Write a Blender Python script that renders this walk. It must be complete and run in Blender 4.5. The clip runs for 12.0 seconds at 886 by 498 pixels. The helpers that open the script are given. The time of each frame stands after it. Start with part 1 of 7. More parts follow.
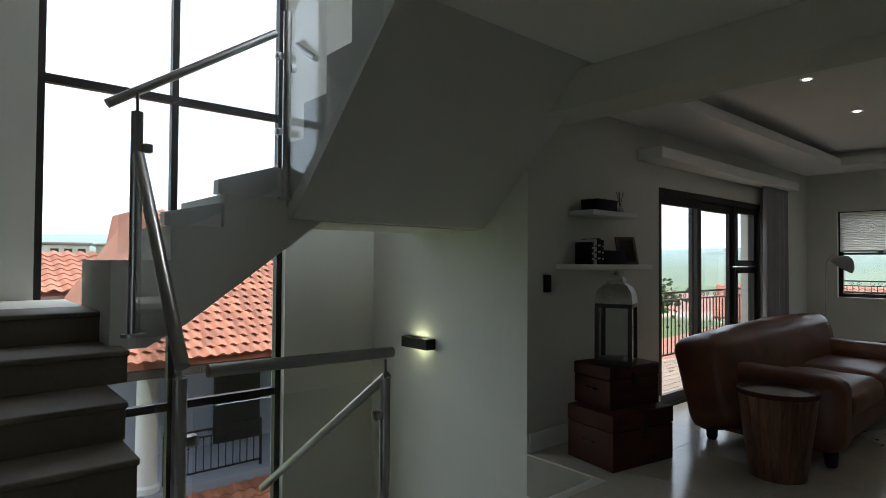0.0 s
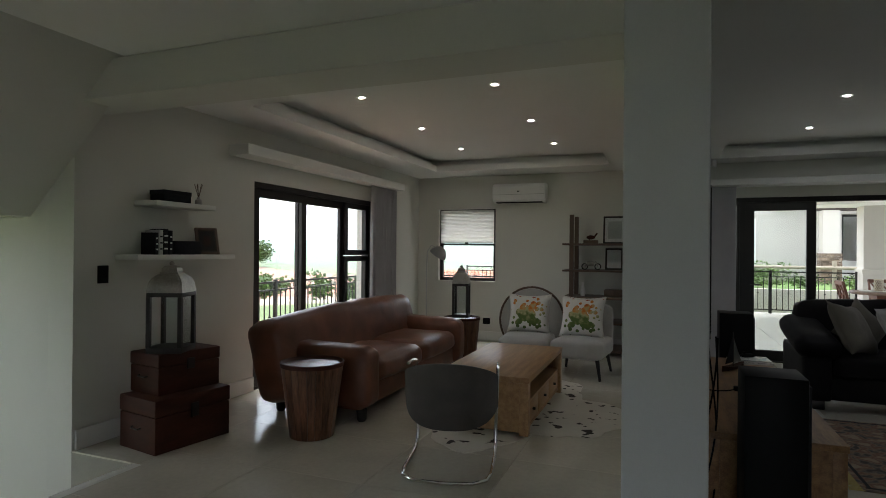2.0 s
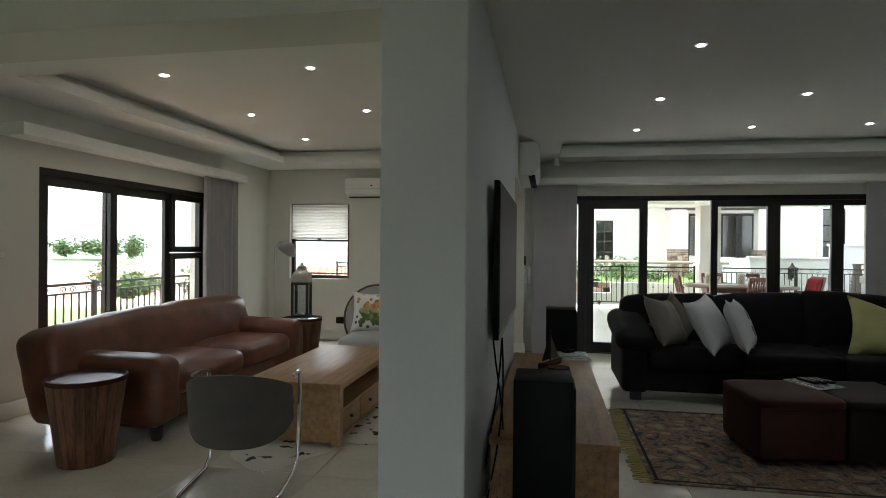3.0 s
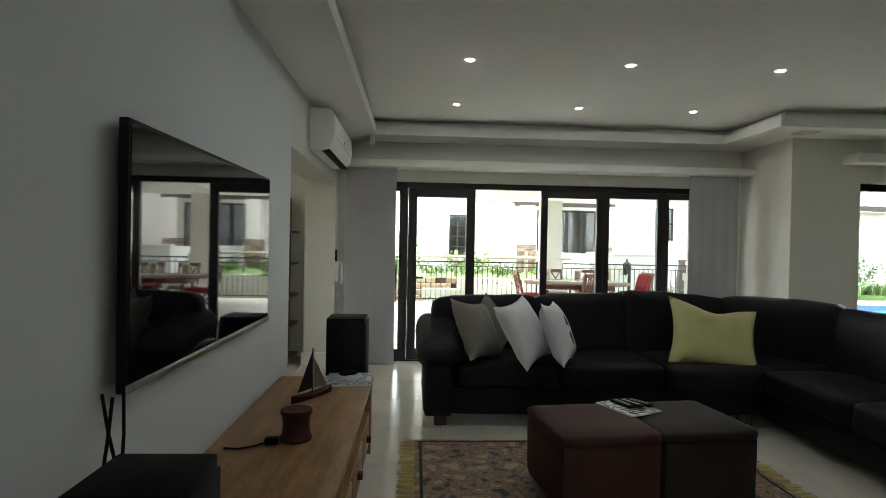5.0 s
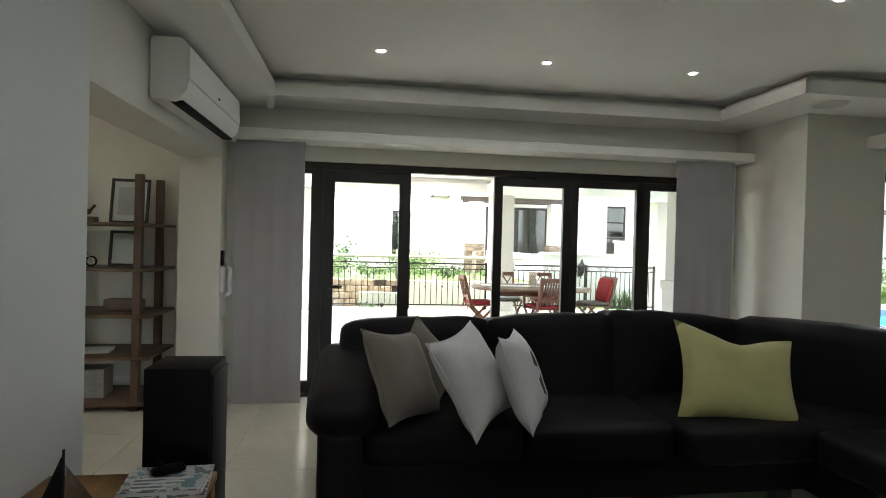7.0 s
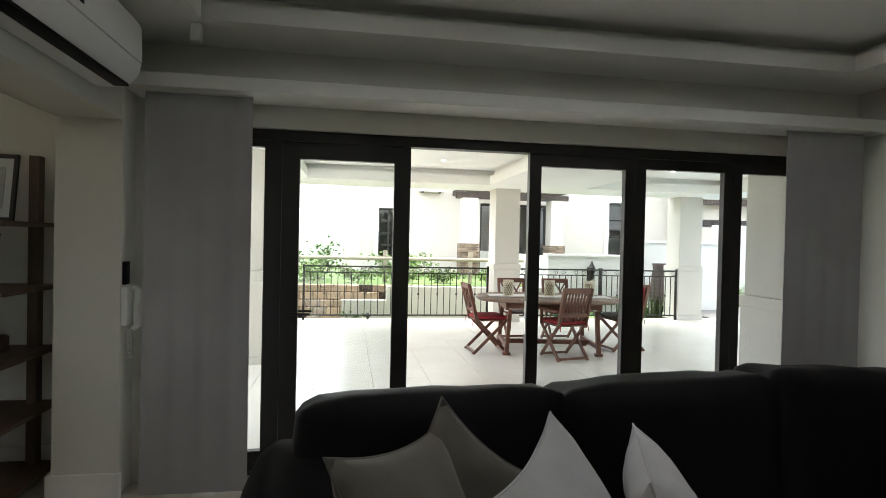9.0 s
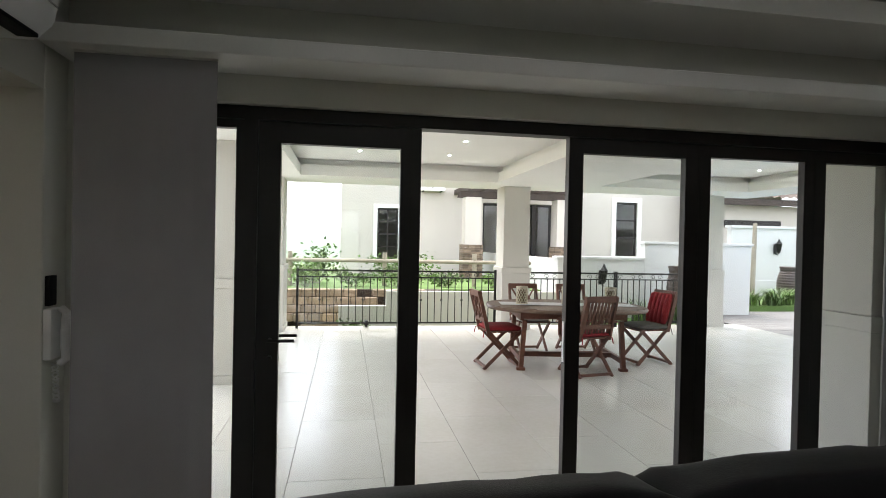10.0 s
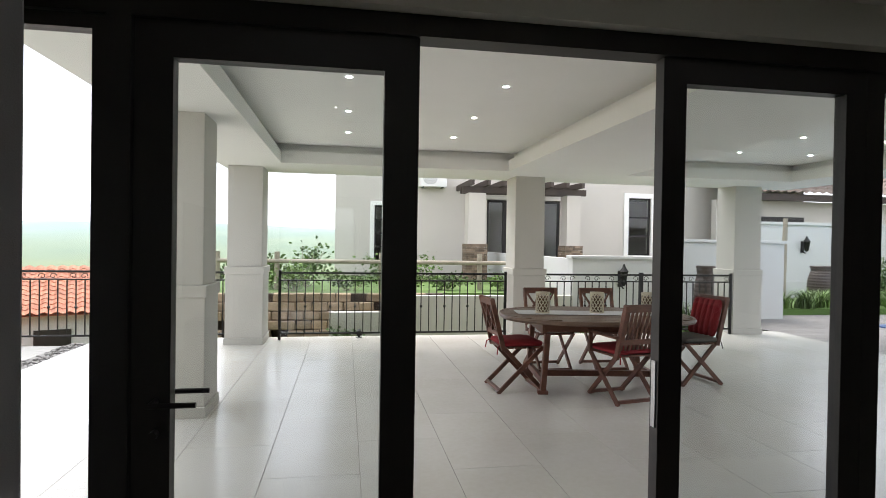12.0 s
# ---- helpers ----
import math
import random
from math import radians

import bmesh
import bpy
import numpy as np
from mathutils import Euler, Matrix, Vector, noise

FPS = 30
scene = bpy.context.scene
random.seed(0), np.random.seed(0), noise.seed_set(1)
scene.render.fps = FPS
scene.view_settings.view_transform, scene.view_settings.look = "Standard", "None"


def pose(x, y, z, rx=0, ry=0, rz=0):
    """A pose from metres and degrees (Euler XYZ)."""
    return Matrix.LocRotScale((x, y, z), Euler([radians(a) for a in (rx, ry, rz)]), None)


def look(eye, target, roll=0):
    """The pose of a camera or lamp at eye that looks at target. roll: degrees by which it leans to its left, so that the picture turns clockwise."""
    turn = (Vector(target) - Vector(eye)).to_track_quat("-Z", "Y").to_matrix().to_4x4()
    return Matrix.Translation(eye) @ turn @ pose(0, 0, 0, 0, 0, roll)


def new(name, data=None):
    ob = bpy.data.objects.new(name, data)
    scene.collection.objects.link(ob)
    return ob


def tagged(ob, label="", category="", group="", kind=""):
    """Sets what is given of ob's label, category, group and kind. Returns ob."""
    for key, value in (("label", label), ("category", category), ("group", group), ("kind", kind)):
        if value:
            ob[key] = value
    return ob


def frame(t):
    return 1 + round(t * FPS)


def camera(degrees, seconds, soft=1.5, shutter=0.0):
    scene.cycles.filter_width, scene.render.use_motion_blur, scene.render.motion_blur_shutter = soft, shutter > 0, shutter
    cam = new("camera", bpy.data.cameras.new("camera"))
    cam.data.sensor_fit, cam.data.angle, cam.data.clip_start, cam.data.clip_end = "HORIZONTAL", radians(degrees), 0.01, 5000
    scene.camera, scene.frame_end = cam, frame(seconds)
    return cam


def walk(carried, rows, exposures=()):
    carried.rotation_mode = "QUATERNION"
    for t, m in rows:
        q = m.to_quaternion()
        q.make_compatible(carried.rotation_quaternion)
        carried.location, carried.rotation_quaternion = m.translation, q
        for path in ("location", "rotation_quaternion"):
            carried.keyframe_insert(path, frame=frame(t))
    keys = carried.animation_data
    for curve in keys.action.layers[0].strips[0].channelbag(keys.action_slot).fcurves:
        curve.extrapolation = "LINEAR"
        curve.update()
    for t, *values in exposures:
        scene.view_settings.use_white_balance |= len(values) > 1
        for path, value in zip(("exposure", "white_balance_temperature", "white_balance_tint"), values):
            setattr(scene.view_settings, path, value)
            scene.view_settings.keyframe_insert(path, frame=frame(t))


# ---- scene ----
cam = camera(75.6, 12.0, soft=0.9)
PATH = [
    (0, (0.537, 0.715, 1.378), (-0.974, 2.025, 1.42), 0.4),
    (0.5, (0.793, 0.803, 1.391), (-0.492, 2.335, 1.414), 0.5),
    (1, (1.138, 0.879, 1.396), (0.059, 2.562, 1.413), 0.8),
    (1.5, (1.416, 0.967, 1.419), (0.504, 2.747, 1.425), 0.7),
    (2, (1.631, 1.111, 1.407), (0.911, 2.976, 1.414), 0.5),
    (2.5, (1.874, 1.283, 1.419), (1.342, 3.211, 1.418), 0.4),
    (3, (2.109, 1.541, 1.423), (1.752, 3.509, 1.418), 0.5),
    (3.5, (2.257, 1.81, 1.415), (2.026, 3.796, 1.403), 0.4),
    (5.5, (2.854, 3.098, 1.416), (3.034, 5.09, 1.396), 1.4),
    (6, (2.947, 3.469, 1.409), (3.181, 5.455, 1.387), 1.5),
    (6.5, (3.011, 3.857, 1.417), (3.271, 5.84, 1.393), 1.5),
    (7, (3.012, 4.266, 1.436), (3.291, 6.246, 1.414), 1.5),
    (9, (3.052, 5.92, 1.471), (3.382, 7.893, 1.446), 1.3),
    (9.5, (3.068, 6.315, 1.489), (3.403, 8.287, 1.463), 1.2),
    (10, (3.071, 6.688, 1.499), (3.407, 8.659, 1.475), 1.2),
    (10.5, (3.121, 7.025, 1.494), (3.453, 8.997, 1.472), 1.1),
    (11, (3.164, 7.316, 1.488), (3.495, 9.288, 1.468), 1.0),
    (11.5, (3.189, 7.59, 1.479), (3.521, 9.562, 1.458), 1.0),
    (12, (3.234, 7.891, 1.461), (3.569, 9.862, 1.439), 0.9),
]
EXPOSURES = [(0.0, 1.35, 6050, 11), (0.6, 1.35, 6050, 12), (1.5, 1.8, 6200, 13), (2.5, 2.45, 6350, 11), (3.6, 3.0, 6450, 9), (5.4, 3.5, 6600, 8), (7.1, 3.4, 6600, 9), (8.9, 2.7, 6600, 11), (9.6, 2.36, 6600, 13), (10.5, 1.92, 6550, 15), (12.0, 1.5, 6550, 15)]
walk(cam, [(t, look(eye, target, roll)) for t, eye, target, roll in PATH], EXPOSURES)

# ---- world and sun: bright overcast day ----
world = bpy.data.worlds.new("overcast_sky")
scene.world = world
world.use_nodes = True
wn = world.node_tree.nodes
wl = world.node_tree.links
sky = wn.new("ShaderNodeTexSky")
sky.sky_type, sky.sun_disc = "NISHITA", False
sky.sun_elevation, sky.sun_rotation = radians(66), radians(-14)
sky.dust_density, sky.air_density, sky.ozone_density = 2.0, 1.0, 1.0
grey = wn.new("ShaderNodeHueSaturation")
grey.inputs["Saturation"].default_value = 0.4
grey.inputs["Value"].default_value = 1.0
wl.new(sky.outputs[0], grey.inputs["Color"])
background = wn["Background"]
cloud = wn.new("ShaderNodeMix")
cloud.data_type = "RGBA"
cloud.inputs["Factor"].default_value = 0.6
cloud.inputs[7].default_value = (6.4, 6.7, 7.1, 1)
wl.new(grey.outputs[0], cloud.inputs[6])
wl.new(cloud.outputs[2], background.inputs["Color"])
background.inputs["Strength"].default_value = 0.15
sun_data = bpy.data.lights.new("sun", "SUN")
sun_data.energy, sun_data.angle, sun_data.color = 1.5, radians(25), (1.0, 0.96, 0.9)
sun = new("sun", sun_data)
sun.matrix_world = look((0, 0, 0), (0.1, -0.4, -0.91))


# ---- materials ----
def mat(name, col, rough=0.6, metal=0.0, var=0.12, scale=3.0, fine=40.0, bump=0.05, spec=0.5, stretch=(1, 1, 1), col2=None, island=0.0, coat=0.0, sheen=0.0):
    m = bpy.data.materials.new(name)
    m.use_nodes = True
    n, l = m.node_tree.nodes, m.node_tree.links
    b = n["Principled BSDF"]
    tc = n.new("ShaderNodeTexCoord")
    mp = n.new("ShaderNodeMapping")
    mp.inputs["Scale"].default_value = stretch
    l.new(tc.outputs["Object"], mp.inputs["Vector"])
    oi = n.new("ShaderNodeObjectInfo")
    shift = n.new("ShaderNodeVectorMath")
    shift.operation = "MULTIPLY_ADD"
    shift.inputs[1].default_value = (7, 5, 3)
    l.new(oi.outputs["Random"], shift.inputs[0])
    l.new(mp.outputs[0], shift.inputs[2])
    big, small = n.new("ShaderNodeTexNoise"), n.new("ShaderNodeTexNoise")
    big.inputs["Scale"].default_value, small.inputs["Scale"].default_value = scale, fine
    big.inputs["Detail"].default_value, small.inputs["Detail"].default_value = 5, 3
    for t in (big, small):
        l.new(shift.outputs[0], t.inputs["Vector"])
    add = n.new("ShaderNodeMath")
    add.operation = "MULTIPLY_ADD"
    add.inputs[1].default_value, add.inputs[2].default_value = 0.35, 0.0
    l.new(small.outputs["Fac"], add.inputs[0])
    mixf = n.new("ShaderNodeMath")
    mixf.operation = "MULTIPLY_ADD"
    mixf.inputs[1].default_value = 0.65
    l.new(big.outputs["Fac"], mixf.inputs[0])
    l.new(add.outputs[0], mixf.inputs[2])
    ramp = n.new("ShaderNodeValToRGB")
    ramp.color_ramp.elements[0].position, ramp.color_ramp.elements[1].position = 0.36, 0.64
    lo = [c * (1 - var) for c in col]
    hi = list(col2) if col2 else [min(1, c * (1 + var)) for c in col]
    ramp.color_ramp.elements[0].color, ramp.color_ramp.elements[1].color = (*lo, 1), (*hi, 1)
    l.new(mixf.outputs[0], ramp.inputs[0])
    out = ramp.outputs[0]
    if island:
        hs = n.new("ShaderNodeHueSaturation")
        mr = n.new("ShaderNodeMapRange")
        mr.inputs["To Min"].default_value, mr.inputs["To Max"].default_value = 1 - island, 1 + island
        pick = n.new("ShaderNodeMath")
        pick.operation = "ADD"
        geo = n.new("ShaderNodeNewGeometry")
        l.new(geo.outputs["Random Per Island"], pick.inputs[0])
        l.new(oi.outputs["Random"], pick.inputs[1])
        frac = n.new("ShaderNodeMath")
        frac.operation = "FRACT"
        l.new(pick.outputs[0], frac.inputs[0])
        l.new(frac.outputs[0], mr.inputs["Value"])
        l.new(mr.outputs[0], hs.inputs["Value"])
        l.new(out, hs.inputs["Color"])
        out = hs.outputs[0]
    l.new(out, b.inputs["Base Color"])
    rr = n.new("ShaderNodeMapRange")
    rr.inputs["To Min"].default_value, rr.inputs["To Max"].default_value = max(0.02, rough * 0.82), min(1, rough * 1.15)
    l.new(mixf.outputs[0], rr.inputs["Value"])
    l.new(rr.outputs[0], b.inputs["Roughness"])
    b.inputs["Metallic"].default_value = metal
    b.inputs["Specular IOR Level"].default_value = spec
    b.inputs["Coat Weight"].default_value = coat
    b.inputs["Sheen Weight"].default_value = sheen
    if bump:
        bp = n.new("ShaderNodeBump")
        bp.inputs["Strength"].default_value, bp.inputs["Distance"].default_value = min(1, bump * 4), 0.004
        l.new(mixf.outputs[0], bp.inputs["Height"])
        l.new(bp.outputs[0], b.inputs["Normal"])
    return m


def glow(name, col, strength):
    m = bpy.data.materials.new(name)
    m.use_nodes = True
    b = m.node_tree.nodes["Principled BSDF"]
    b.inputs["Base Color"].default_value = (0.8, 0.8, 0.8, 1)
    b.inputs["Emission Color"].default_value = (*col, 1)
    b.inputs["Emission Strength"].default_value = strength
    return m


def pane_glass(name, tint=(1, 1, 1)):
    m = bpy.data.materials.new(name)
    m.use_nodes = True
    n, l = m.node_tree.nodes, m.node_tree.links
    n.remove(n["Principled BSDF"])
    tr, gl, mx, fr = n.new("ShaderNodeBsdfTransparent"), n.new("ShaderNodeBsdfGlossy"), n.new("ShaderNodeMixShader"), n.new("ShaderNodeLayerWeight")
    curve, gain = n.new("ShaderNodeMath"), n.new("ShaderNodeMath")
    curve.operation, gain.operation = "POWER", "MULTIPLY_ADD"
    curve.inputs[1].default_value, gain.inputs[1].default_value, gain.inputs[2].default_value = 4.0, 0.7, 0.035
    tr.inputs["Color"].default_value = (*tint, 1)
    gl.inputs["Roughness"].default_value = 0.01
    l.new(fr.outputs["Facing"], curve.inputs[0])
    l.new(curve.outputs[0], gain.inputs[0])
    l.new(gain.outputs[0], mx.inputs[0])
    l.new(tr.outputs[0], mx.inputs[1])
    l.new(gl.outputs[0], mx.inputs[2])
    l.new(mx.outputs[0], n["Material Output"].inputs["Surface"])
    return m


PAINT = mat("wall_paint", (0.68, 0.675, 0.615), 0.75, var=0.03, scale=1.2, fine=150, bump=0.03, spec=0.25)
PAINT_COOL = mat("pillar_paint", (0.68, 0.7, 0.7), 0.7, var=0.03, scale=1.2, fine=150, bump=0.04, spec=0.25)
CEILING = mat("ceiling_paint", (0.81, 0.81, 0.775), 0.8, var=0.02, scale=1.0, fine=120, bump=0.02, spec=0.2)
TRIM = mat("white_trim", (0.78, 0.78, 0.74), 0.5, var=0.03, fine=90, bump=0.02)
FRAME = mat("dark_aluminium", (0.016, 0.013, 0.0115), 0.45, metal=0.2, var=0.2, fine=200, bump=0.02)
STEEL = mat("brushed_steel", (0.5, 0.5, 0.5), 0.3, metal=1.0, var=0.03, fine=150, bump=0.0)
CHROME = mat("chrome", (0.65, 0.65, 0.65), 0.12, metal=1.0, var=0.05, bump=0.0)
GLASS = pane_glass("window_glass", (0.93, 0.95, 0.95))
RAIL_GLASS = pane_glass("balustrade_glass", (0.945, 0.96, 0.965))
TILE = mat("cream_floor_tile", (0.6, 0.565, 0.475), 0.17, var=0.07, scale=2.2, fine=30, bump=0.012, col2=(0.65, 0.615, 0.52), island=0.02)
GROUT = mat("tile_grout", (0.36, 0.34, 0.29), 0.85, var=0.1, fine=120)
TERRACE_TILE = mat("pale_terrace_tile", (0.61, 0.59, 0.53), 0.22, var=0.06, scale=1.6, fine=26, bump=0.015, col2=(0.62, 0.605, 0.565), island=0.02)
STAIR_STONE = mat("stair_screed", (0.17, 0.148, 0.112), 0.65, var=0.12, fine=45, bump=0.05)
EXT_PAINT = mat("exterior_plaster", (0.53, 0.515, 0.47), 0.85, var=0.04, scale=0.8, fine=90, bump=0.08, spec=0.2)
NEIGHBOUR_PAINT = mat("neighbour_plaster", (0.54, 0.505, 0.455), 0.85, var=0.05, scale=0.5, fine=80, bump=0.08, spec=0.2)
BOUNDARY_PAINT = mat("garden_wall_plaster", (0.58, 0.58, 0.565), 0.85, var=0.05, scale=0.6, fine=80, bump=0.08, spec=0.2)
IRON = mat("black_iron", (0.015, 0.014, 0.013), 0.5, metal=0.4, var=0.2, fine=120, bump=0.06)
CURTAIN = mat("grey_curtain_fabric", (0.36, 0.355, 0.365), 0.9, var=0.06, scale=4, fine=260, bump=0.15, sheen=0.2)
LAMP = glow("downlight_glow", (1.0, 0.95, 0.85), 45.0)
LAMP_COOL = glow("downlight_glow_white", (0.95, 0.98, 1.0), 45.0)
SCONCE = glow("sconce_glow", (0.95, 1.0, 0.55), 9.0)


# ---- mesh helpers ----
def box(bm, x0, x1, y0, y1, z0, z1, bevel=0.0, seg=2, m=None):
    geom = bmesh.ops.create_cube(bm, size=1.0)
    vs = geom["verts"]
    for v in vs:
        v.co = Vector((x0 + (v.co.x + 0.5) * (x1 - x0), y0 + (v.co.y + 0.5) * (y1 - y0), z0 + (v.co.z + 0.5) * (z1 - z0)))
    if bevel:
        es = list({e for v in vs for e in v.link_edges})
        res = bmesh.ops.bevel(bm, geom=es, offset=bevel, segments=seg, profile=0.5, affect="EDGES")
        vs = list({v for v in res["verts"]} | {v for v in vs if v.is_valid})
        vs = list({v for f in res["faces"] for v in f.verts} | set(vs))
    if m is not None:
        for v in vs:
            v.co = m @ v.co
    return vs


def rod(bm, a, b, r, n=10, r2=None):
    a, b = Vector(a), Vector(b)
    d = b - a
    turn = d.to_track_quat("Z", "Y").to_matrix().to_4x4()
    m = Matrix.Translation((a + b) / 2) @ turn
    return bmesh.ops.create_cone(bm, cap_ends=True, segments=n, radius1=r, radius2=r if r2 is None else r2, depth=d.length, matrix=m)["verts"]


def bar(bm, a, b, w, h, up=(0, 0, 1)):
    """A rectangular bar from a to b: w across, h along up."""
    a, b = Vector(a), Vector(b)
    d = (b - a).normalized()
    side = d.cross(Vector(up)).normalized()
    u = side.cross(d).normalized()
    ring = []
    for p in (a, b):
        ring.append([bm.verts.new(p + side * sx * w / 2 + u * sz * h / 2) for sx, sz in ((-1, -1), (1, -1), (1, 1), (-1, 1))])
    for i in range(4):
        j = (i + 1) % 4
        bm.faces.new((ring[0][i], ring[0][j], ring[1][j], ring[1][i]))
    bm.faces.new(ring[0][::-1])
    bm.faces.new(ring[1])


def tube(bm, pts, r, n=8, closed=False):
    pts = [Vector(p) for p in pts]
    rings = []
    k = len(pts)
    prev = None
    for i, p in enumerate(pts):
        d = (pts[(i + 1) % k] - pts[i - 1]) if closed else (pts[min(i + 1, k - 1)] - pts[max(i - 1, 0)])
        d.normalize()
        ref = prev if prev is not None else (Vector((0, 0, 1)) if abs(d.z) < 0.9 else Vector((1, 0, 0)))
        s = d.cross(ref)
        if s.length < 1e-4:
            s = d.cross(Vector((0, 1, 0)))
        s.normalize()
        u = s.cross(d).normalized()
        prev = u
        rings.append([bm.verts.new(p + (s * math.cos(a) + u * math.sin(a)) * r) for a in [2 * math.pi * q / n for q in range(n)]])
    for i in range(k if closed else k - 1):
        a, b = rings[i], rings[(i + 1) % k]
        for q in range(n):
            bm.faces.new((a[q], a[(q + 1) % n], b[(q + 1) % n], b[q]))
    if not closed:
        bm.faces.new(rings[0][::-1])
        bm.faces.new(rings[-1])


def lathe(bm, profile, n=24, centre=(0, 0, 0), cap=True):
    c = Vector(centre)
    rings = [[bm.verts.new(c + Vector((r * math.cos(a), r * math.sin(a), z))) for a in [2 * math.pi * q / n for q in range(n)]] for r, z in profile]
    for a, b in zip(rings, rings[1:]):
        for q in range(n):
            bm.faces.new((a[q], a[(q + 1) % n], b[(q + 1) % n], b[q]))
    if cap:
        bm.faces.new(rings[0][::-1])
        bm.faces.new(rings[-1])


def prism(bm, outline, axis, a, b):
    """An outline of two coordinates pushed along the axis from a to b."""
    def place(p, q):
        return {"x": (q, p[0], p[1]), "y": (p[0], q, p[1]), "z": (p[0], p[1], q)}[axis]
    lo = [bm.verts.new(place(p, a)) for p in outline]
    hi = [bm.verts.new(place(p, b)) for p in outline]
    k = len(outline)
    for i in range(k):
        bm.faces.new((lo[i], lo[(i + 1) % k], hi[(i + 1) % k], hi[i]))
    bm.faces.new(lo[::-1])
    bm.faces.new(hi)


def finish(bm, name, material, smooth=None):
    bmesh.ops.recalc_face_normals(bm, faces=bm.faces)
    me = bpy.data.meshes.new(name)
    bm.to_mesh(me)
    bm.free()
    me.materials.append(material)
    if smooth:
        me.polygons.foreach_set("use_smooth", [True] * len(me.polygons))
        me.set_sharp_from_angle(angle=radians(smooth))
    return me


def part(name, bm, material, parent=None, label="", smooth=35):
    ob = new(name, finish(bm, name, material, smooth))
    ob.parent = parent
    if label:
        tagged(ob, label)
    return ob


def thing(name, label, category, group="", kind="", at=None):
    ob = new(name)
    ob.empty_display_size = 0.1
    if at is not None:
        ob.matrix_world = at
    return tagged(ob, label, category, group, kind)


def weld(bm, boxes):
    """The outer skin of boxes that touch, as one connected mesh."""
    cuts = [sorted({round(b[2 * a + s], 4) for b in boxes for s in (0, 1)}) for a in range(3)]
    size = [len(c) - 1 for c in cuts]
    full = np.zeros([s + 2 for s in size], bool)
    for b in boxes:
        i = [cuts[a].index(round(b[2 * a + s], 4)) for a in range(3) for s in (0, 1)]
        full[i[0] + 1:i[1] + 1, i[2] + 1:i[3] + 1, i[4] + 1:i[5] + 1] = True
    made = {}

    def vert(i, j, k):
        if (i, j, k) not in made:
            made[i, j, k] = bm.verts.new((cuts[0][i], cuts[1][j], cuts[2][k]))
        return made[i, j, k]

    for i, j, k in np.argwhere(full):
        p = (i - 1, j - 1, k - 1)
        for a in range(3):
            u, v = (a + 1) % 3, (a + 2) % 3
            for s in (0, 1):
                q = [i, j, k]
                q[a] += 2 * s - 1
                if full[tuple(q)]:
                    continue
                ring = []
                for du, dv in ((0, 0), (1, 0), (1, 1), (0, 1)):
                    c = [int(t) for t in p]
                    c[a] += s
                    c[u] += du
                    c[v] += dv
                    ring.append(vert(*c))
                bm.faces.new(ring if s else ring[::-1])


def solid(name, boxes, material, label="", category="", kind="structure", bevel=0.0, parent=None):
    """One mesh made of boxes (x0, x1, y0, y1, z0, z1) butted together."""
    bm = bmesh.new()
    if bevel or len(boxes) == 1:
        for bx in boxes:
            box(bm, *bx, bevel=bevel)
    else:
        weld(bm, boxes)
    ob = part(name, bm, material, parent, smooth=None)
    return tagged(ob, label, category, "", kind) if parent is None else ob


def pane(name, x0, x1, y0, y1, z0, z1, parent, material=None):
    bm = bmesh.new()
    box(bm, x0, x1, y0, y1, z0, z1)
    ob = part(name, bm, material or GLASS, parent, smooth=None)
    ob.visible_shadow = False
    return ob


# ---- house shell ----
SOFFIT, CEIL = 2.61, 2.79
solid("floor", [(-1.55, 12, -4, 9.7, -0.3, -0.012), (-2.18, -1.55, 3.88, 9.85, -0.3, -0.012), (-4.4, -1.55, -4, 1.28, -0.3, -0.012)], GROUT, "tiled floor bed with grey-beige grout", "floor")
solid("wall_west", [(-2.43, -2.18, 3.88, 5.745, -0.3, 3.0), (-2.43, -2.18, 8.23, 10.1, -0.3, 3.0), (-2.43, -2.18, 5.745, 8.23, 2.09, 3.0)], PAINT, "cream painted wall with a wide sliding door opening", "wall")
solid("wall_north", [(-2.18, -1.82, 9.85, 10.1, -0.3, 3.0), (-0.854, 1.81, 9.85, 10.1, -0.3, 3.0), (-1.82, -0.854, 9.85, 10.1, -0.3, 0.93), (-1.82, -0.854, 9.85, 10.1, 2.085, 3.0)], PAINT, "cream painted lounge wall with a small window", "wall")
solid("wall_partition", [(1.466, 1.81, 3.69, 6.98, 0, SOFFIT)], PAINT_COOL, "thick white plastered partition wall with a free end", "wall", bevel=0.008)
solid("wall_partition_header", [(1.47, 1.806, 6.98, 9.35, 2.11, SOFFIT)], PAINT, "cream plastered beam over a wide passage", "beam")
solid("wall_nib", [(1.466, 1.81, 9.35, 9.85, 0, SOFFIT)], PAINT, "short cream wall between passage and glass doors", "wall", bevel=0.006)
solid("wall_bifold", [(1.81, 2.1, 9.55, 9.8, -0.3, 3.0), (6.45, 6.96, 9.55, 9.8, -0.3, 3.0), (2.1, 6.45, 9.55, 9.8, 2.145, 3.0)], PAINT, "cream wall around wide folding glass doors", "wall")
solid("wall_jut", [(6.71, 6.96, 8.63, 9.55, -0.3, 3.0)], PAINT, "cream return wall beside the folding doors", "wall")
solid("wall_pool_side", [(6.96, 7.47, 8.63, 8.88, -0.3, 3.0), (9.05, 12, 8.63, 8.88, -0.3, 3.0), (7.47, 9.05, 8.63, 8.88, 2.15, 3.0)], PAINT, "cream wall with a glass door towards the pool", "wall")
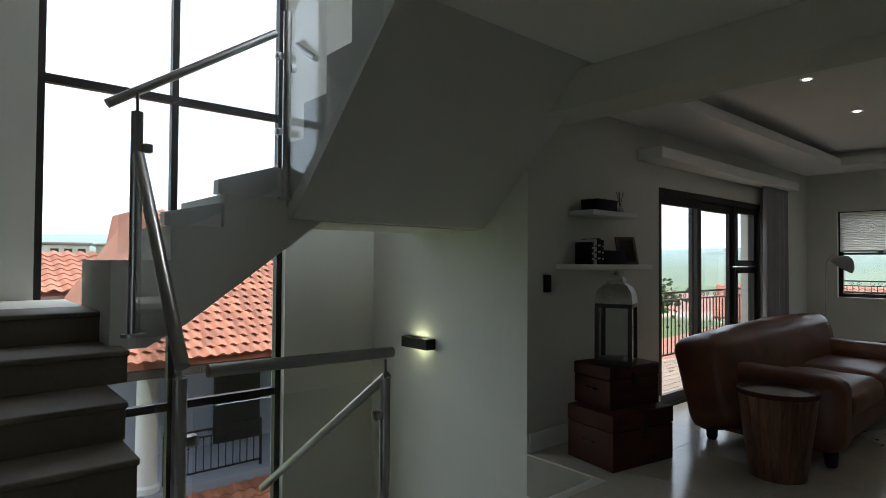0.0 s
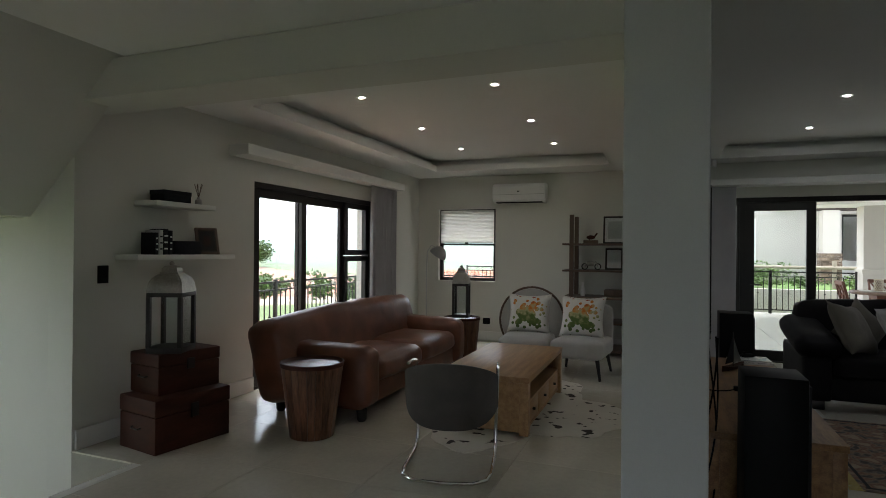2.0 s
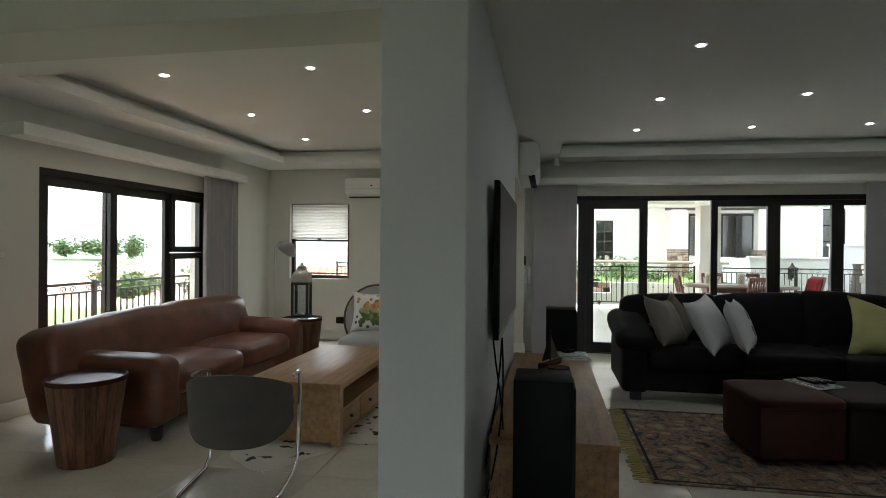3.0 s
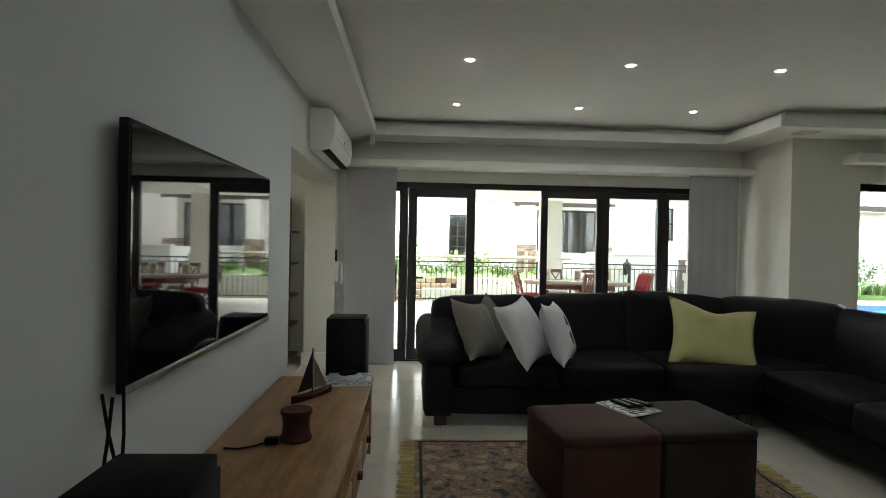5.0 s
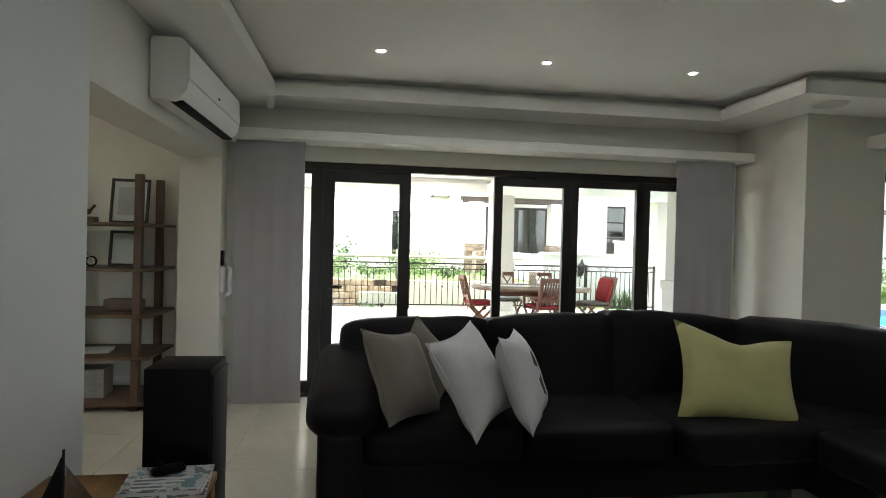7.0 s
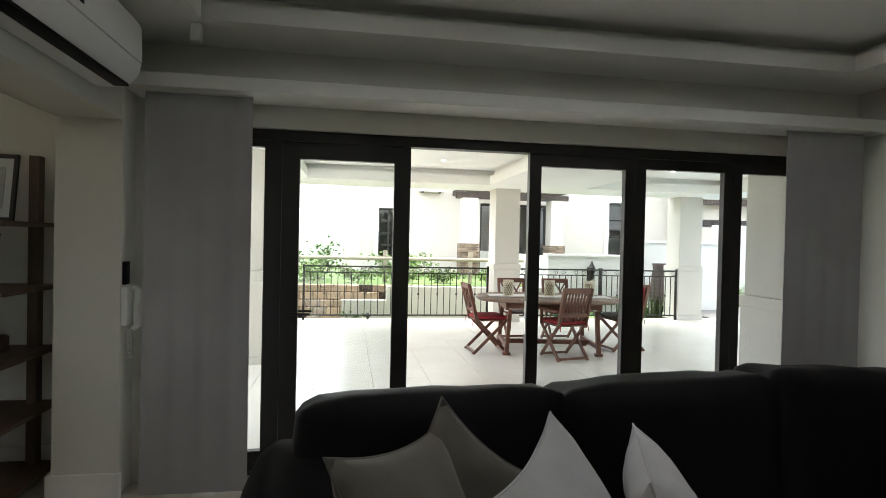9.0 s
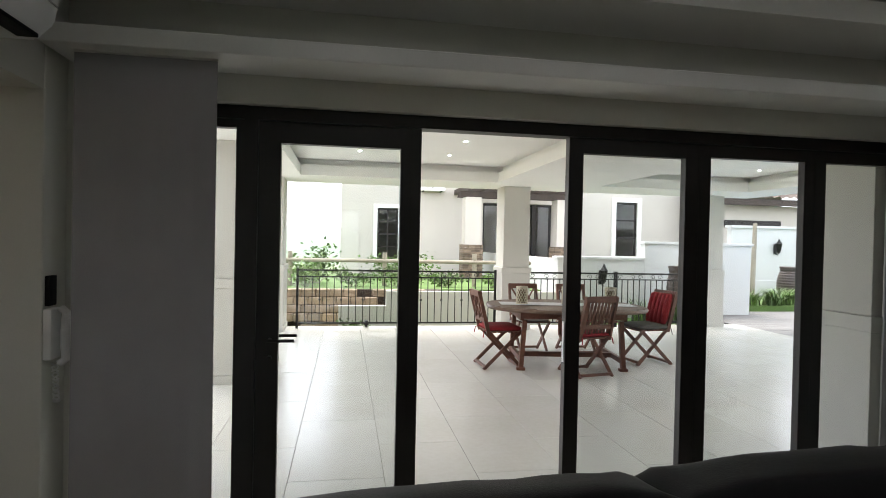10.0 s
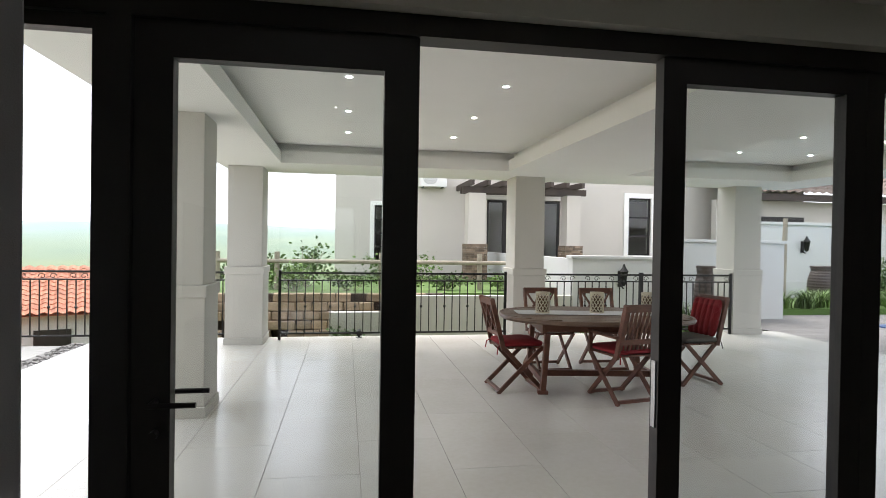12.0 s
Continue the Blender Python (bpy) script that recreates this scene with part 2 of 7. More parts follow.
solid("wall_east", [(12, 12.25, -4, 8.88, -0.3, 3.0)], PAINT, "plain cream wall", "wall")
solid("wall_south", [(-4.4, 1.5, -4.25, -4, -0.3, 5.5), (3.5, 12.25, -4.25, -4, -0.3, 5.5), (1.5, 3.5, -4.25, -4, 2.4, 5.5), (1.5, 3.5, -4.25, -4, -0.3, 0.0)], PAINT, "plain cream wall", "wall")
WX = -4.15
solid("wall_stair_west", [(WX - 0.25, WX, -4, 1.15, -3.2, 5.5), (WX - 0.25, WX, 2.95, 4.13, -3.2, 5.5), (WX - 0.25, WX, 1.15, 2.95, -3.2, -1.6), (WX - 0.25, WX, 1.15, 2.95, 4.9, 5.5)], PAINT, "cream stairwell wall with a tall window opening", "wall")
solid("wall_stair_north", [(WX, -2.43, 3.88, 4.13, -3.2, 5.5), (-2.43, 12, 3.9, 4.1, 3.0, 5.5)], PAINT, "cream stairwell wall beside the stairs", "wall")
solid("wall_stair_base", [(-1.55, -1.4, 1.28, 3.88, -3.2, -0.3), (-2.43, -1.4, 3.88, 4.1, -3.2, -0.3), (WX, -1.55, 1.1, 1.28, -3.2, -0.3), (WX, -1.4, 1.28, 3.88, -3.3, -3.2)], PAINT, "cream walls of the lower stairwell", "wall")
solid("beam_lounge", [(-2.18, 1.466, 3.7, 4.06, 2.36, 2.6)], PAINT, "cream painted beam at the entrance of the lounge", "beam", bevel=0.004)
# ceilings: dropped borders with a shadow gap under the raised middle
solid("ceiling", [(-2.43, 12.2, 3.702, 10.1, CEIL, 3.0), (-1.5, 12.2, -4, 3.702, 2.6, 3.0)], CEILING, "matt off-white ceiling", "ceiling")
R1 = (-1.6, 0.94, 4.99, 9.18)
solid("ceiling_border_lounge", [(-2.18, R1[0], 4.06, 9.85, SOFFIT, 2.70), (R1[1], 1.47, 4.06, 9.85, SOFFIT, 2.70), (R1[0], R1[1], 4.06, R1[2], SOFFIT, 2.70), (R1[0], R1[1], R1[3], 9.85, SOFFIT, 2.70),
    (-2.18, R1[0] - 0.14, 4.06, 9.85, 2.70, CEIL), (R1[1] + 0.14, 1.47, 4.06, 9.85, 2.70, CEIL), (R1[0] - 0.14, R1[1] + 0.14, 4.06, R1[2] - 0.14, 2.70, CEIL), (R1[0] - 0.14, R1[1] + 0.14, R1[3] + 0.14, 9.85, 2.70, CEIL)], CEILING, "dropped off-white ceiling border with a shadow gap", "ceiling")
R2 = (2.27, 6.22, 4.4, 9.1)
solid("ceiling_border_living", [(1.47, R2[0], 3.6, 9.55, SOFFIT, 2.715), (R2[0], R2[1], R2[3], 9.55, SOFFIT, 2.715), (R2[1], 12, 8.08, 9.55, SOFFIT, 2.715), (R2[0], 12, 3.6, R2[2], SOFFIT, 2.715), (9.6, 12, R2[2], 8.08, SOFFIT, 2.715),
    (1.47, R2[0] - 0.14, 3.6, 9.55, 2.715, CEIL), (R2[0] - 0.14, R2[1] + 0.14, R2[3] + 0.14, 9.55, 2.715, CEIL), (R2[1] + 0.14, 12, 8.22, 9.55, 2.715, CEIL), (R2[0] - 0.14, 12, 3.6, R2[2] - 0.14, 2.715, CEIL), (9.74, 12, R2[2] - 0.14, 8.22, 2.715, CEIL)], CEILING, "dropped off-white ceiling border with a shadow gap", "ceiling")
solid("ceiling_stairwell", [(WX - 0.25, -1.5, -4, 4.1, 5.5, 5.7)], CEILING, "high off-white stairwell ceiling", "ceiling")
solid("wall_upper_hall", [(-1.5, -1.35, -4, 2.2, 2.6, 5.5)], PAINT, "cream wall above the hall", "wall")
# bed wall of exterior roof mass above the terrace and lounge
solid("roof_slab", [(-2.6, 12.4, 4.1, 10.3, 3.0, 3.2)], EXT_PAINT, "pale plastered roof slab", "roof")
for nm, bxs in (("baseboard_west", [(-2.18, -2.16, 3.9, 5.74, 0, 0.14), (-2.18, -2.16, 8.24, 9.85, 0, 0.14)]), ("baseboard_north", [(-2.16, 1.466, 9.83, 9.85, 0, 0.14)]),
                ("baseboard_partition", [(1.446, 1.466, 3.72, 6.98, 0, 0.14), (1.81, 1.83, 3.72, 6.98, 0, 0.14)]), ("baseboard_nib", [(1.446, 1.466, 9.35, 9.83, 0, 0.14), (1.446, 1.83, 9.33, 9.35, 0, 0.14)]),
                ("baseboard_jut", [(6.69, 6.71, 8.61, 9.55, 0, 0.14), (6.69, 7.47, 8.61, 8.63, 0, 0.14)])):
    solid(nm, bxs, TRIM, "white painted moulded baseboard", "baseboard", bevel=0.004)
solid("trim_bifold_pelmet", [(1.83, 6.69, 9.24, 9.55, 2.28, 2.36)], TRIM, "white pelmet board over the glass doors", "pelmet", bevel=0.006)
solid("trim_slider_pelmet", [(-2.18, -1.95, 5.38, 8.8, 2.29, 2.39)], TRIM, "white pelmet board over the sliding door", "pelmet", bevel=0.006)
solid("trim_pool_pelmet", [(7.27, 9.3, 8.42, 8.63, 2.34, 2.44)], TRIM, "white pelmet board over the pool door", "pelmet", bevel=0.006)


# ---- glazed doors and windows ----
def framed(parent, axis, plane, a0, a1, z0, z1, w=0.06, d=0.05, bottom=None, glass=True, name="sash"):
    """A framed pane in the plane axis = plane, from a0 to a1 along the other axis."""
    wb = bottom or w
    bm = bmesh.new()
    bars = ((a0, a0 + w, z0, z1), (a1 - w, a1, z0, z1), (a0 + w, a1 - w, z0, z0 + wb), (a0 + w, a1 - w, z1 - w, z1))
    across = (plane - d / 2, plane + d / 2)
    weld(bm, [(lo, hi, *across, q0, q1) if axis == "y" else (*across, lo, hi, q0, q1) for lo, hi, q0, q1 in bars])
    fr = part(name, bm, FRAME, parent)
    if glass:
        if axis == "y":
            pane("pane", a0 + w - 0.01, a1 - w + 0.01, plane - 0.003, plane + 0.003, z0 + wb - 0.01, z1 - w + 0.01, fr)
        else:
            pane("pane", plane - 0.003, plane + 0.003, a0 + w - 0.01, a1 - w + 0.01, z0 + wb - 0.01, z1 - w + 0.01, fr)
    return fr


def handle(parent, p, direction, out):
    bm = bmesh.new()
    p, direction, out = Vector(p), Vector(direction), Vector(out)
    rod(bm, p, p + out * 0.05, 0.009)
    rod(bm, p + out * 0.05 - direction * 0.01, p + out * 0.05 + direction * 0.12, 0.008)
    rod(bm, p - Vector((0, 0, 0.09)), p - Vector((0, 0, 0.09)) + out * 0.03, 0.012)
    part("handle", bm, FRAME, parent, "black lever handle")


# folding doors to the terrace, one leaf folded away
bif = thing("door_bifold", "dark aluminium folding glass doors, one leaf open", "door", kind="structure", at=pose(0, 0, 0))
YB = 9.64
bm = bmesh.new()
weld(bm, [(2.1, 6.45, 9.6, 9.69, 2.08, 2.145), (2.1, 2.14, 9.6, 9.69, 0.012, 2.08), (6.41, 6.45, 9.6, 9.69, 0.012, 2.08), (2.575, 2.64, 9.6, 9.69, 0.012, 2.08), (2.1, 6.45, 9.58, 9.71, -0.012, 0.012)])
part("door_frame", bm, FRAME, bif)
framed(bif, "y", YB, 2.14, 2.575, 0.015, 2.078, w=0.04, d=0.05, bottom=0.12)
leaf = framed(bif, "y", YB, 2.642, 3.447, 0.015, 2.078, w=0.105, d=0.05, bottom=0.13)
handle(leaf, (2.71, YB + 0.03, 1.0), (1, 0, 0), (0, 1, 0))
handle(leaf, (2.71, YB - 0.03, 1.0), (1, 0, 0), (0, -1, 0))
lock = framed(bif, "y", YB, 4.25, 5.02, 0.015, 2.078, w=0.082, d=0.05, bottom=0.13)
framed(bif, "y", YB, 5.022, 5.764, 0.015, 2.078, w=0.07, d=0.05, bottom=0.13)
framed(bif, "y", YB, 5.766, 6.41, 0.015, 2.078, w=0.07, d=0.05, bottom=0.13)
bm = bmesh.new()
box(bm, 4.246, 4.25, YB - 0.012, YB + 0.012, 0.86, 1.08)
part("lock_plate", bm, STEEL, lock, "steel lock strike plate")

# sliding door of the lounge with a fixed side light
sl = thing("door_sliding", "dark aluminium sliding glass door to the balcony", "door", kind="structure", at=pose(0, 0, 0))
bm = bmesh.new()
weld(bm, [(-2.33, -2.2, 5.745, 8.23, 2.03, 2.09), (-2.33, -2.2, 5.745, 5.785, 0.02, 2.03), (-2.33, -2.2, 8.19, 8.23, 0.02, 2.03), (-2.33, -2.2, 5.745, 8.23, -0.012, 0.02)])
part("door_frame", bm, FRAME, sl)
framed(sl, "x", -2.24, 5.785, 6.7, 0.02, 2.03, w=0.09, d=0.04)
framed(sl, "x", -2.29, 6.6, 7.6, 0.02, 2.03, w=0.09, d=0.04)
framed(sl, "x", -2.26, 7.58, 8.19, 0.02, 1.33, w=0.07, d=0.06)
framed(sl, "x", -2.26, 7.58, 8.19, 1.34, 2.03, w=0.07, d=0.06)

# small lounge window with a half-drawn blind
wn1 = thing("window_1", "small dark-framed window with a half-drawn white blind", "window", kind="structure", at=pose(0, 0, 0))
framed(wn1, "y", 9.95, -1.82, -0.854, 0.93, 2.085, w=0.05, d=0.06, name="window_frame")
bm = bmesh.new()
box(bm, -1.8, -0.874, 9.90, 9.93, 1.5, 1.53)
part("transom", bm, FRAME, wn1)
bm = bmesh.new()
k = 22
for i in range(k):
    z = 1.56 + (2.07 - 1.56) * i / k
    h = (2.07 - 1.56) / k
    prism(bm, [(9.875 - 0.006, z), (9.875 + 0.006, z + h / 2), (9.875 - 0.006, z + h), (9.872 - 0.006, z + h), (9.872 + 0.006, z + h / 2), (9.872 - 0.006, z)], "x", -1.79, -0.884)
BLIND = mat("white_blind_fabric", (0.76, 0.75, 0.72), 0.9, var=0.03, fine=300, bump=0.08)
bn, bk2 = BLIND.node_tree.nodes, BLIND.node_tree.links
tl, mb = bn.new("ShaderNodeBsdfTranslucent"), bn.new("ShaderNodeMixShader")
tl.inputs["Color"].default_value, mb.inputs[0].default_value = (0.85, 0.83, 0.79, 1), 0.75
bk2.new(bn["Principled BSDF"].outputs[0], mb.inputs[1])
bk2.new(tl.outputs[0], mb.inputs[2])
bk2.new(mb.outputs[0], bn["Material Output"].inputs["Surface"])
blind = part("blind", bm, BLIND, wn1, "pleated white blind")
bm = bmesh.new()
box(bm, -1.79, -0.884, 9.862, 9.888, 1.535, 1.56, 0.004)
part("blind_rail", bm, TRIM, wn1)
bm = bmesh.new()
rod(bm, (-1.337, 9.86, 1.53), (-1.337, 9.86, 1.55), 0.03, 8)
part("blind_pull", bm, FRAME, wn1)

# glass door towards the pool
pd = thing("door_pool", "dark aluminium glass door facing the pool", "door", kind="structure", at=pose(0, 0, 0))
for a in (7.47, 8.26):
    framed(pd, "y", 8.75, a, a + 0.775, 0.0, 2.15, w=0.075, d=0.06)

# tall stairwell window
sw = thing("window_stairwell", "tall dark-framed stairwell window with transoms", "window", kind="structure", at=pose(0, 0, 0))
XS = WX - 0.1
bm = bmesh.new()
for y in (1.15, 2.02, 2.9):
    box(bm, XS - 0.035, XS + 0.035, y, y + 0.05, -1.6, 4.9)
part("mullion", bm, FRAME, sw)
for z in (-1.6, 0.2, 2.6, 4.85):
    bm = bmesh.new()
    box(bm, XS - 0.03, XS + 0.03, 1.2, 2.02, z, z + 0.06)
    box(bm, XS - 0.03, XS + 0.03, 2.07, 2.9, z, z + 0.06)
    part("transom", bm, FRAME, sw)
for y0, y1 in ((1.2, 2.02), (2.07, 2.9)):
    for z0, z1 in ((-1.54, 0.2), (0.26, 2.6), (2.66, 4.85)):
        pane("pane", XS - 0.003, XS + 0.003, y0, y1, z0, z1, sw)

# ---- terrace ----
solid("terrace_floor", [(-0.26, 10.73, 9.8, 16.85, -0.35, -0.022)], GROUT, "terrace slab with grey-beige joints", "floor")
TR1, TR2 = (2.36, 5.52, 10.9, 15.8), (7.32, 10.1, 12.1, 15.8)
solid("terrace_ceiling", [(1.4, 7.1, 9.8, 17.1, 2.76, 3.0), (7.1, 11.2, 11.3, 17.1, 2.76, 3.0)], CEILING, "white terrace ceiling", "ceiling")
b = []
for z0, z1, g in ((2.5, 2.66, 0.0), (2.66, 2.76, 0.1)):
    b += [(1.5, TR1[0] - g, 9.8, 17.0, z0, z1), (TR1[1] + g, 7.1, 9.8, 17.0, z0, z1), (7.1, TR2[0] - g, 11.4, 17.0, z0, z1), (TR2[1] + g, 11.0, 11.4, 17.0, z0, z1)]
    for r, y0 in ((TR1, 9.8), (TR2, 11.4)):
        b += [(r[0] - g, r[1] + g, y0, r[2] - g, z0, z1), (r[0] - g, r[1] + g, r[3] + g, 17.0, z0, z1)]
solid("terrace_ceiling_border", b, CEILING, "dropped white terrace ceiling border", "ceiling")


def column(x0, x1, y0, y1):
    c = thing("column", "square white plastered terrace column with a moulded band", "column", "terrace columns", at=pose((x0 + x1) / 2, (y0 + y1) / 2, -0.02))
    hx, hy = (x1 - x0) / 2, (y1 - y0) / 2
    for nm, g, z0, z1 in (("shaft", 0.0, 1.1, 2.52), ("band", 0.035, 1.0, 1.1), ("pedestal", 0.02, 0.1, 1.0), ("plinth", 0.035, 0.0, 0.1)):
        bm = bmesh.new()
        box(bm, -hx - g, hx + g, -hy - g, hy + g, z0, z1, 0.006)
        part(nm, bm, EXT_PAINT, c, smooth=None)


column(1.6, 2.07, 16.25, 16.8)
column(1.62, 2.08, 12.85, 13.3)
column(5.79, 6.26, 16.35, 16.85)
column(9.72, 10.22, 16.6, 17.08)
column(6.4, 6.95, 9.83, 10.3)


def railing(p0, p1, label, h=1.02, z=-0.02, step=0.115):
    """Iron railing with a scrolled top band between two posts."""
    p0, p1 = Vector((*p0, z)), Vector((*p1, z))
    d = p1 - p0
    L = d.length
    ang = math.degrees(math.atan2(d.y, d.x))
    r = thing("railing", label, "railing", "iron railings", at=pose(p0.x, p0.y, p0.z, 0, 0, ang))
    for x in (0.0, L):
        bm = bmesh.new()
        box(bm, x - 0.02, x + 0.02, -0.02, 0.02, 0, h + 0.02, 0.004)
        part("post", bm, IRON, r)
    for zz, hh in ((h - 0.02, 0.03), (h - 0.13, 0.02), (0.1, 0.025)):
        bm = bmesh.new()
        bar(bm, (0.02, 0, zz), (L - 0.02, 0, zz), 0.03, hh)
        part("rail", bm, IRON, r)
    n = max(2, int(L / step))
    mesh = None
    for i in range(1, n):
        x = L * i / n
        if mesh is None:
            bm = bmesh.new()
            box(bm, -0.007, 0.007, -0.007, 0.007, 0.1, h - 0.13)
            mesh = finish(bm, "baluster", IRON)
            bm = bmesh.new()
            box(bm, -0.007, 0.007, -0.007, 0.007, 0.1, h - 0.13)
            bmesh.ops.create_icosphere(bm, subdivisions=1, radius=0.024, matrix=Matrix.Translation((0, 0, 0.5)))
            mesh2 = finish(bm, "baluster", IRON)
        ob = new("baluster", mesh2 if i % 3 == 0 else mesh)
        ob.parent, ob.location = r, (x, 0, 0)
    k = max(2, int(L / 0.19))
    curl = []
    for s in (-1, 1):
        bm = bmesh.new()
        pts = []
        for q in range(13):
            a = q / 12 * 4.2 * math.pi / 2
            rr = 0.048 * (1 - 0.72 * q / 12)
            pts.append((s * (0.03 - rr * math.cos(a)), 0, rr * math.sin(a)))
        tube(bm, pts, 0.0055, 5)
        curl.append(finish(bm, "scroll", IRON, 60))
    for i in range(k):
        ob = new("scroll", curl[i % 2])
        ob.parent, ob.location = r, (L * (i + 0.5) / k, 0, h - 0.085)
    return r


railing((2.28, 16.6), (3.99, 16.6), "black iron railing with scrolled band along the terrace")
railing((4.02, 16.6), (5.72, 16.6), "black iron railing with scrolled band along the terrace")
railing((6.34, 16.6), (8.01, 16.6), "black iron railing with scrolled band along the terrace")
railing((8.04, 16.6), (9.66, 16.6), "black iron railing with scrolled band along the terrace")
railing((-0.2, 16.6), (1.6, 16.6), "black iron railing with scrolled band beside the path")
railing((-3.6, 16.6), (-0.24, 16.6), "black iron railing with scrolled band beside the path")

# glass doors on the far side of the hall
sd = thing("door_hall", "dark-framed glass doors on the far side of the hall", "door", kind="structure", at=pose(0, 0, 0))
for a in (1.5, 2.5):
    framed(sd, "y", -4.12, a, a + 1.0, 0.0, 2.4, w=0.07, d=0.06)


# ---- downlights ----
def downlight(x, y, z, m, group):
    d = thing("downlight", "small round recessed ceiling light, switched on", "ceiling light", group, at=pose(x, y, z))
    bm = bmesh.new()
    lathe(bm, [(0.042, 0.002), (0.042, -0.006), (0.025, -0.004), (0.025, 0.002)], 20)
    part("trim_ring", bm, TRIM, d)
    bm = bmesh.new()
    lathe(bm, [(0.023, -0.0015), (0.023, -0.003)], 20)
    part("lens", bm, m, d)


for x in (-0.93, 0.32):
    for y in (5.66, 7.04, 8.39):
        downlight(x, y, CEIL, LAMP, "lounge downlights")
for x in (3.11, 4.33, 5.495):
    for y in (8.37, 7.0, 5.6):
        downlight(x, y, CEIL, LAMP_COOL, "living room downlights")
for x in (3.24, 4.52):
    for y in (12.47, 13.68, 14.82):
        downlight(x, y, 2.76, LAMP_COOL, "terrace downlights")
for x in (8.5, 9.6):
    for y in (12.6, 13.8, 14.9):
        downlight(x, y, 2.76, LAMP_COOL, "terrace downlights")


# ---- soft shapes ----
def soft(bm, x0, x1, y0, y1, z0, z1, r=0.05, puff=0.0, wrinkle=0.0, cuts=7, m=None, taper=0.0):
    """A rounded, slightly swollen block, as upholstery is."""
    block = bmesh.new()
    bmesh.ops.create_cube(block, size=2.0)
    bmesh.ops.subdivide_edges(block, edges=block.edges[:], cuts=cuts, use_grid_fill=True)
    c = Vector(((x0 + x1) / 2, (y0 + y1) / 2, (z0 + z1) / 2))
    h = Vector(((x1 - x0) / 2, (y1 - y0) / 2, (z1 - z0) / 2))
    r = min(r, *(q * 0.98 for q in h))
    for v in block.verts:
        p = v.co.copy()
        e = Vector([math.copysign(abs(q) ** 0.75, q) for q in p])
        s = Vector([e[i] * h[i] for i in range(3)])
        inner = Vector([max(-(h[i] - r), min(h[i] - r, s[i])) for i in range(3)])
        d = s - inner
        q = inner + (d.normalized() * r if d.length > 1e-6 else d)
        if puff:
            w = [(1 - p[i] ** 2) for i in range(3)]
            q += Vector((math.copysign(1, p.x) * puff * w[1] * w[2] * (abs(p.x) > 0.99), math.copysign(1, p.y) * puff * w[0] * w[2] * (abs(p.y) > 0.99), math.copysign(1, p.z) * puff * w[0] * w[1] * (abs(p.z) > 0.99)))
        if wrinkle:
            n = noise.noise_vector((q + c) * 7.0)
            q += n * wrinkle
        if taper:
            f = 1 - taper * (1 - (q.z / h.z + 1) / 2)
            q.x, q.y = q.x * f, q.y * f
        v.co = (m @ (q + c)) if m is not None else q + c
    me = bpy.data.meshes.new("block")
    block.to_mesh(me)
    block.free()
    bm.from_mesh(me)
    bpy.data.meshes.remove(me)


def pillow(bm, w, h, t, n=14, pinch=0.1, chop=0.0):
    """A stuffed cushion in the xz plane with pointed corners."""
    def at(u, v, s):
        x = u * w / 2 * (1 - pinch * (1 - v * v))
        z = v * h / 2 * (1 - pinch * (1 - u * u)) - chop * max(0.0, v) ** 2 * math.exp(-(u * u) / 0.2)
        k = max(0.0, (1 - u ** 4) * (1 - v ** 4)) ** 0.6
        y = s * t / 2 * k + 0.012 * noise.noise(Vector((u * 2.3, v * 2.3, s))) * k
        return Vector((x, y, z))
    for s in (-1, 1):
        grid = [[bm.verts.new(at(-1 + 2 * i / n, -1 + 2 * j / n, s)) for j in range(n + 1)] for i in range(n + 1)]
        for i in range(n):
            for j in range(n):
                bm.faces.new((grid[i][j], grid[i + 1][j], grid[i + 1][j + 1], grid[i][j + 1]))
    bmesh.ops.remove_doubles(bm, verts=bm.verts, dist=0.0008)


def cushion(x, y, z, w, h, t, rx, rz, material, label, ry=0.0, piping=None, pinch=0.13, chop=0.0):
    c = thing("cushion", label, "cushion", at=pose(x, y, z, 0, 0, rz) @ pose(0, 0, 0, rx, ry, 0))
    bm = bmesh.new()
    pillow(bm, w, h, t, pinch=pinch, chop=chop)
    part("cover", bm, material, c, smooth=80)
    bm = bmesh.new()
    pts = []
    n = 16
    for a, b in (((-1, -1), (1, -1)), ((1, -1), (1, 1)), ((1, 1), (-1, 1)), ((-1, 1), (-1, -1))):
        for i in range(n):
            u, v = a[0] + (b[0] - a[0]) * i / n, a[1] + (b[1] - a[1]) * i / n
            pts.append((u * w / 2 * (1 - pinch * (1 - v * v)), 0, v * h / 2 * (1 - pinch * (1 - u * u)) - chop * max(0.0, v) ** 2 * math.exp(-(u * u) / 0.2)))
    tube(bm, pts, 0.0035, 5, closed=True)
    part("piping", bm, piping or material, c)
    return c


# ---- staircase ----
stair = thing("staircase", "plastered winding staircase with stone-coloured treads", "staircase", kind="structure", at=pose(0, 0, 0))
for k in range(1, 8):
    x = -1.05 - 0.27 * (k - 1) if k < 6 else -2.53 - 0.42 * (k - 6)
    end = 1.28 if k < 5 else (1.295, 1.385, 1.455)[k - 5]
    bm = bmesh.new()
    box(bm, -3.3, x, 0.05, end - 0.008, 0.157 * (k - 1), 0.157 * k - 0.03, 0.003)
    part("riser", bm, STAIR_STONE, stair)
    bm = bmesh.new()
    box(bm, x - 0.43, x + 0.012, 0.045, end, 0.157 * k - 0.03, 0.157 * k, 0.009, 3)
    part("tread", bm, STAIR_STONE, stair)
bm = bmesh.new()
box(bm, WX, -3.3, 0.05, 1.33, 0.95, 1.096)
part("landing", bm, PAINT, stair)
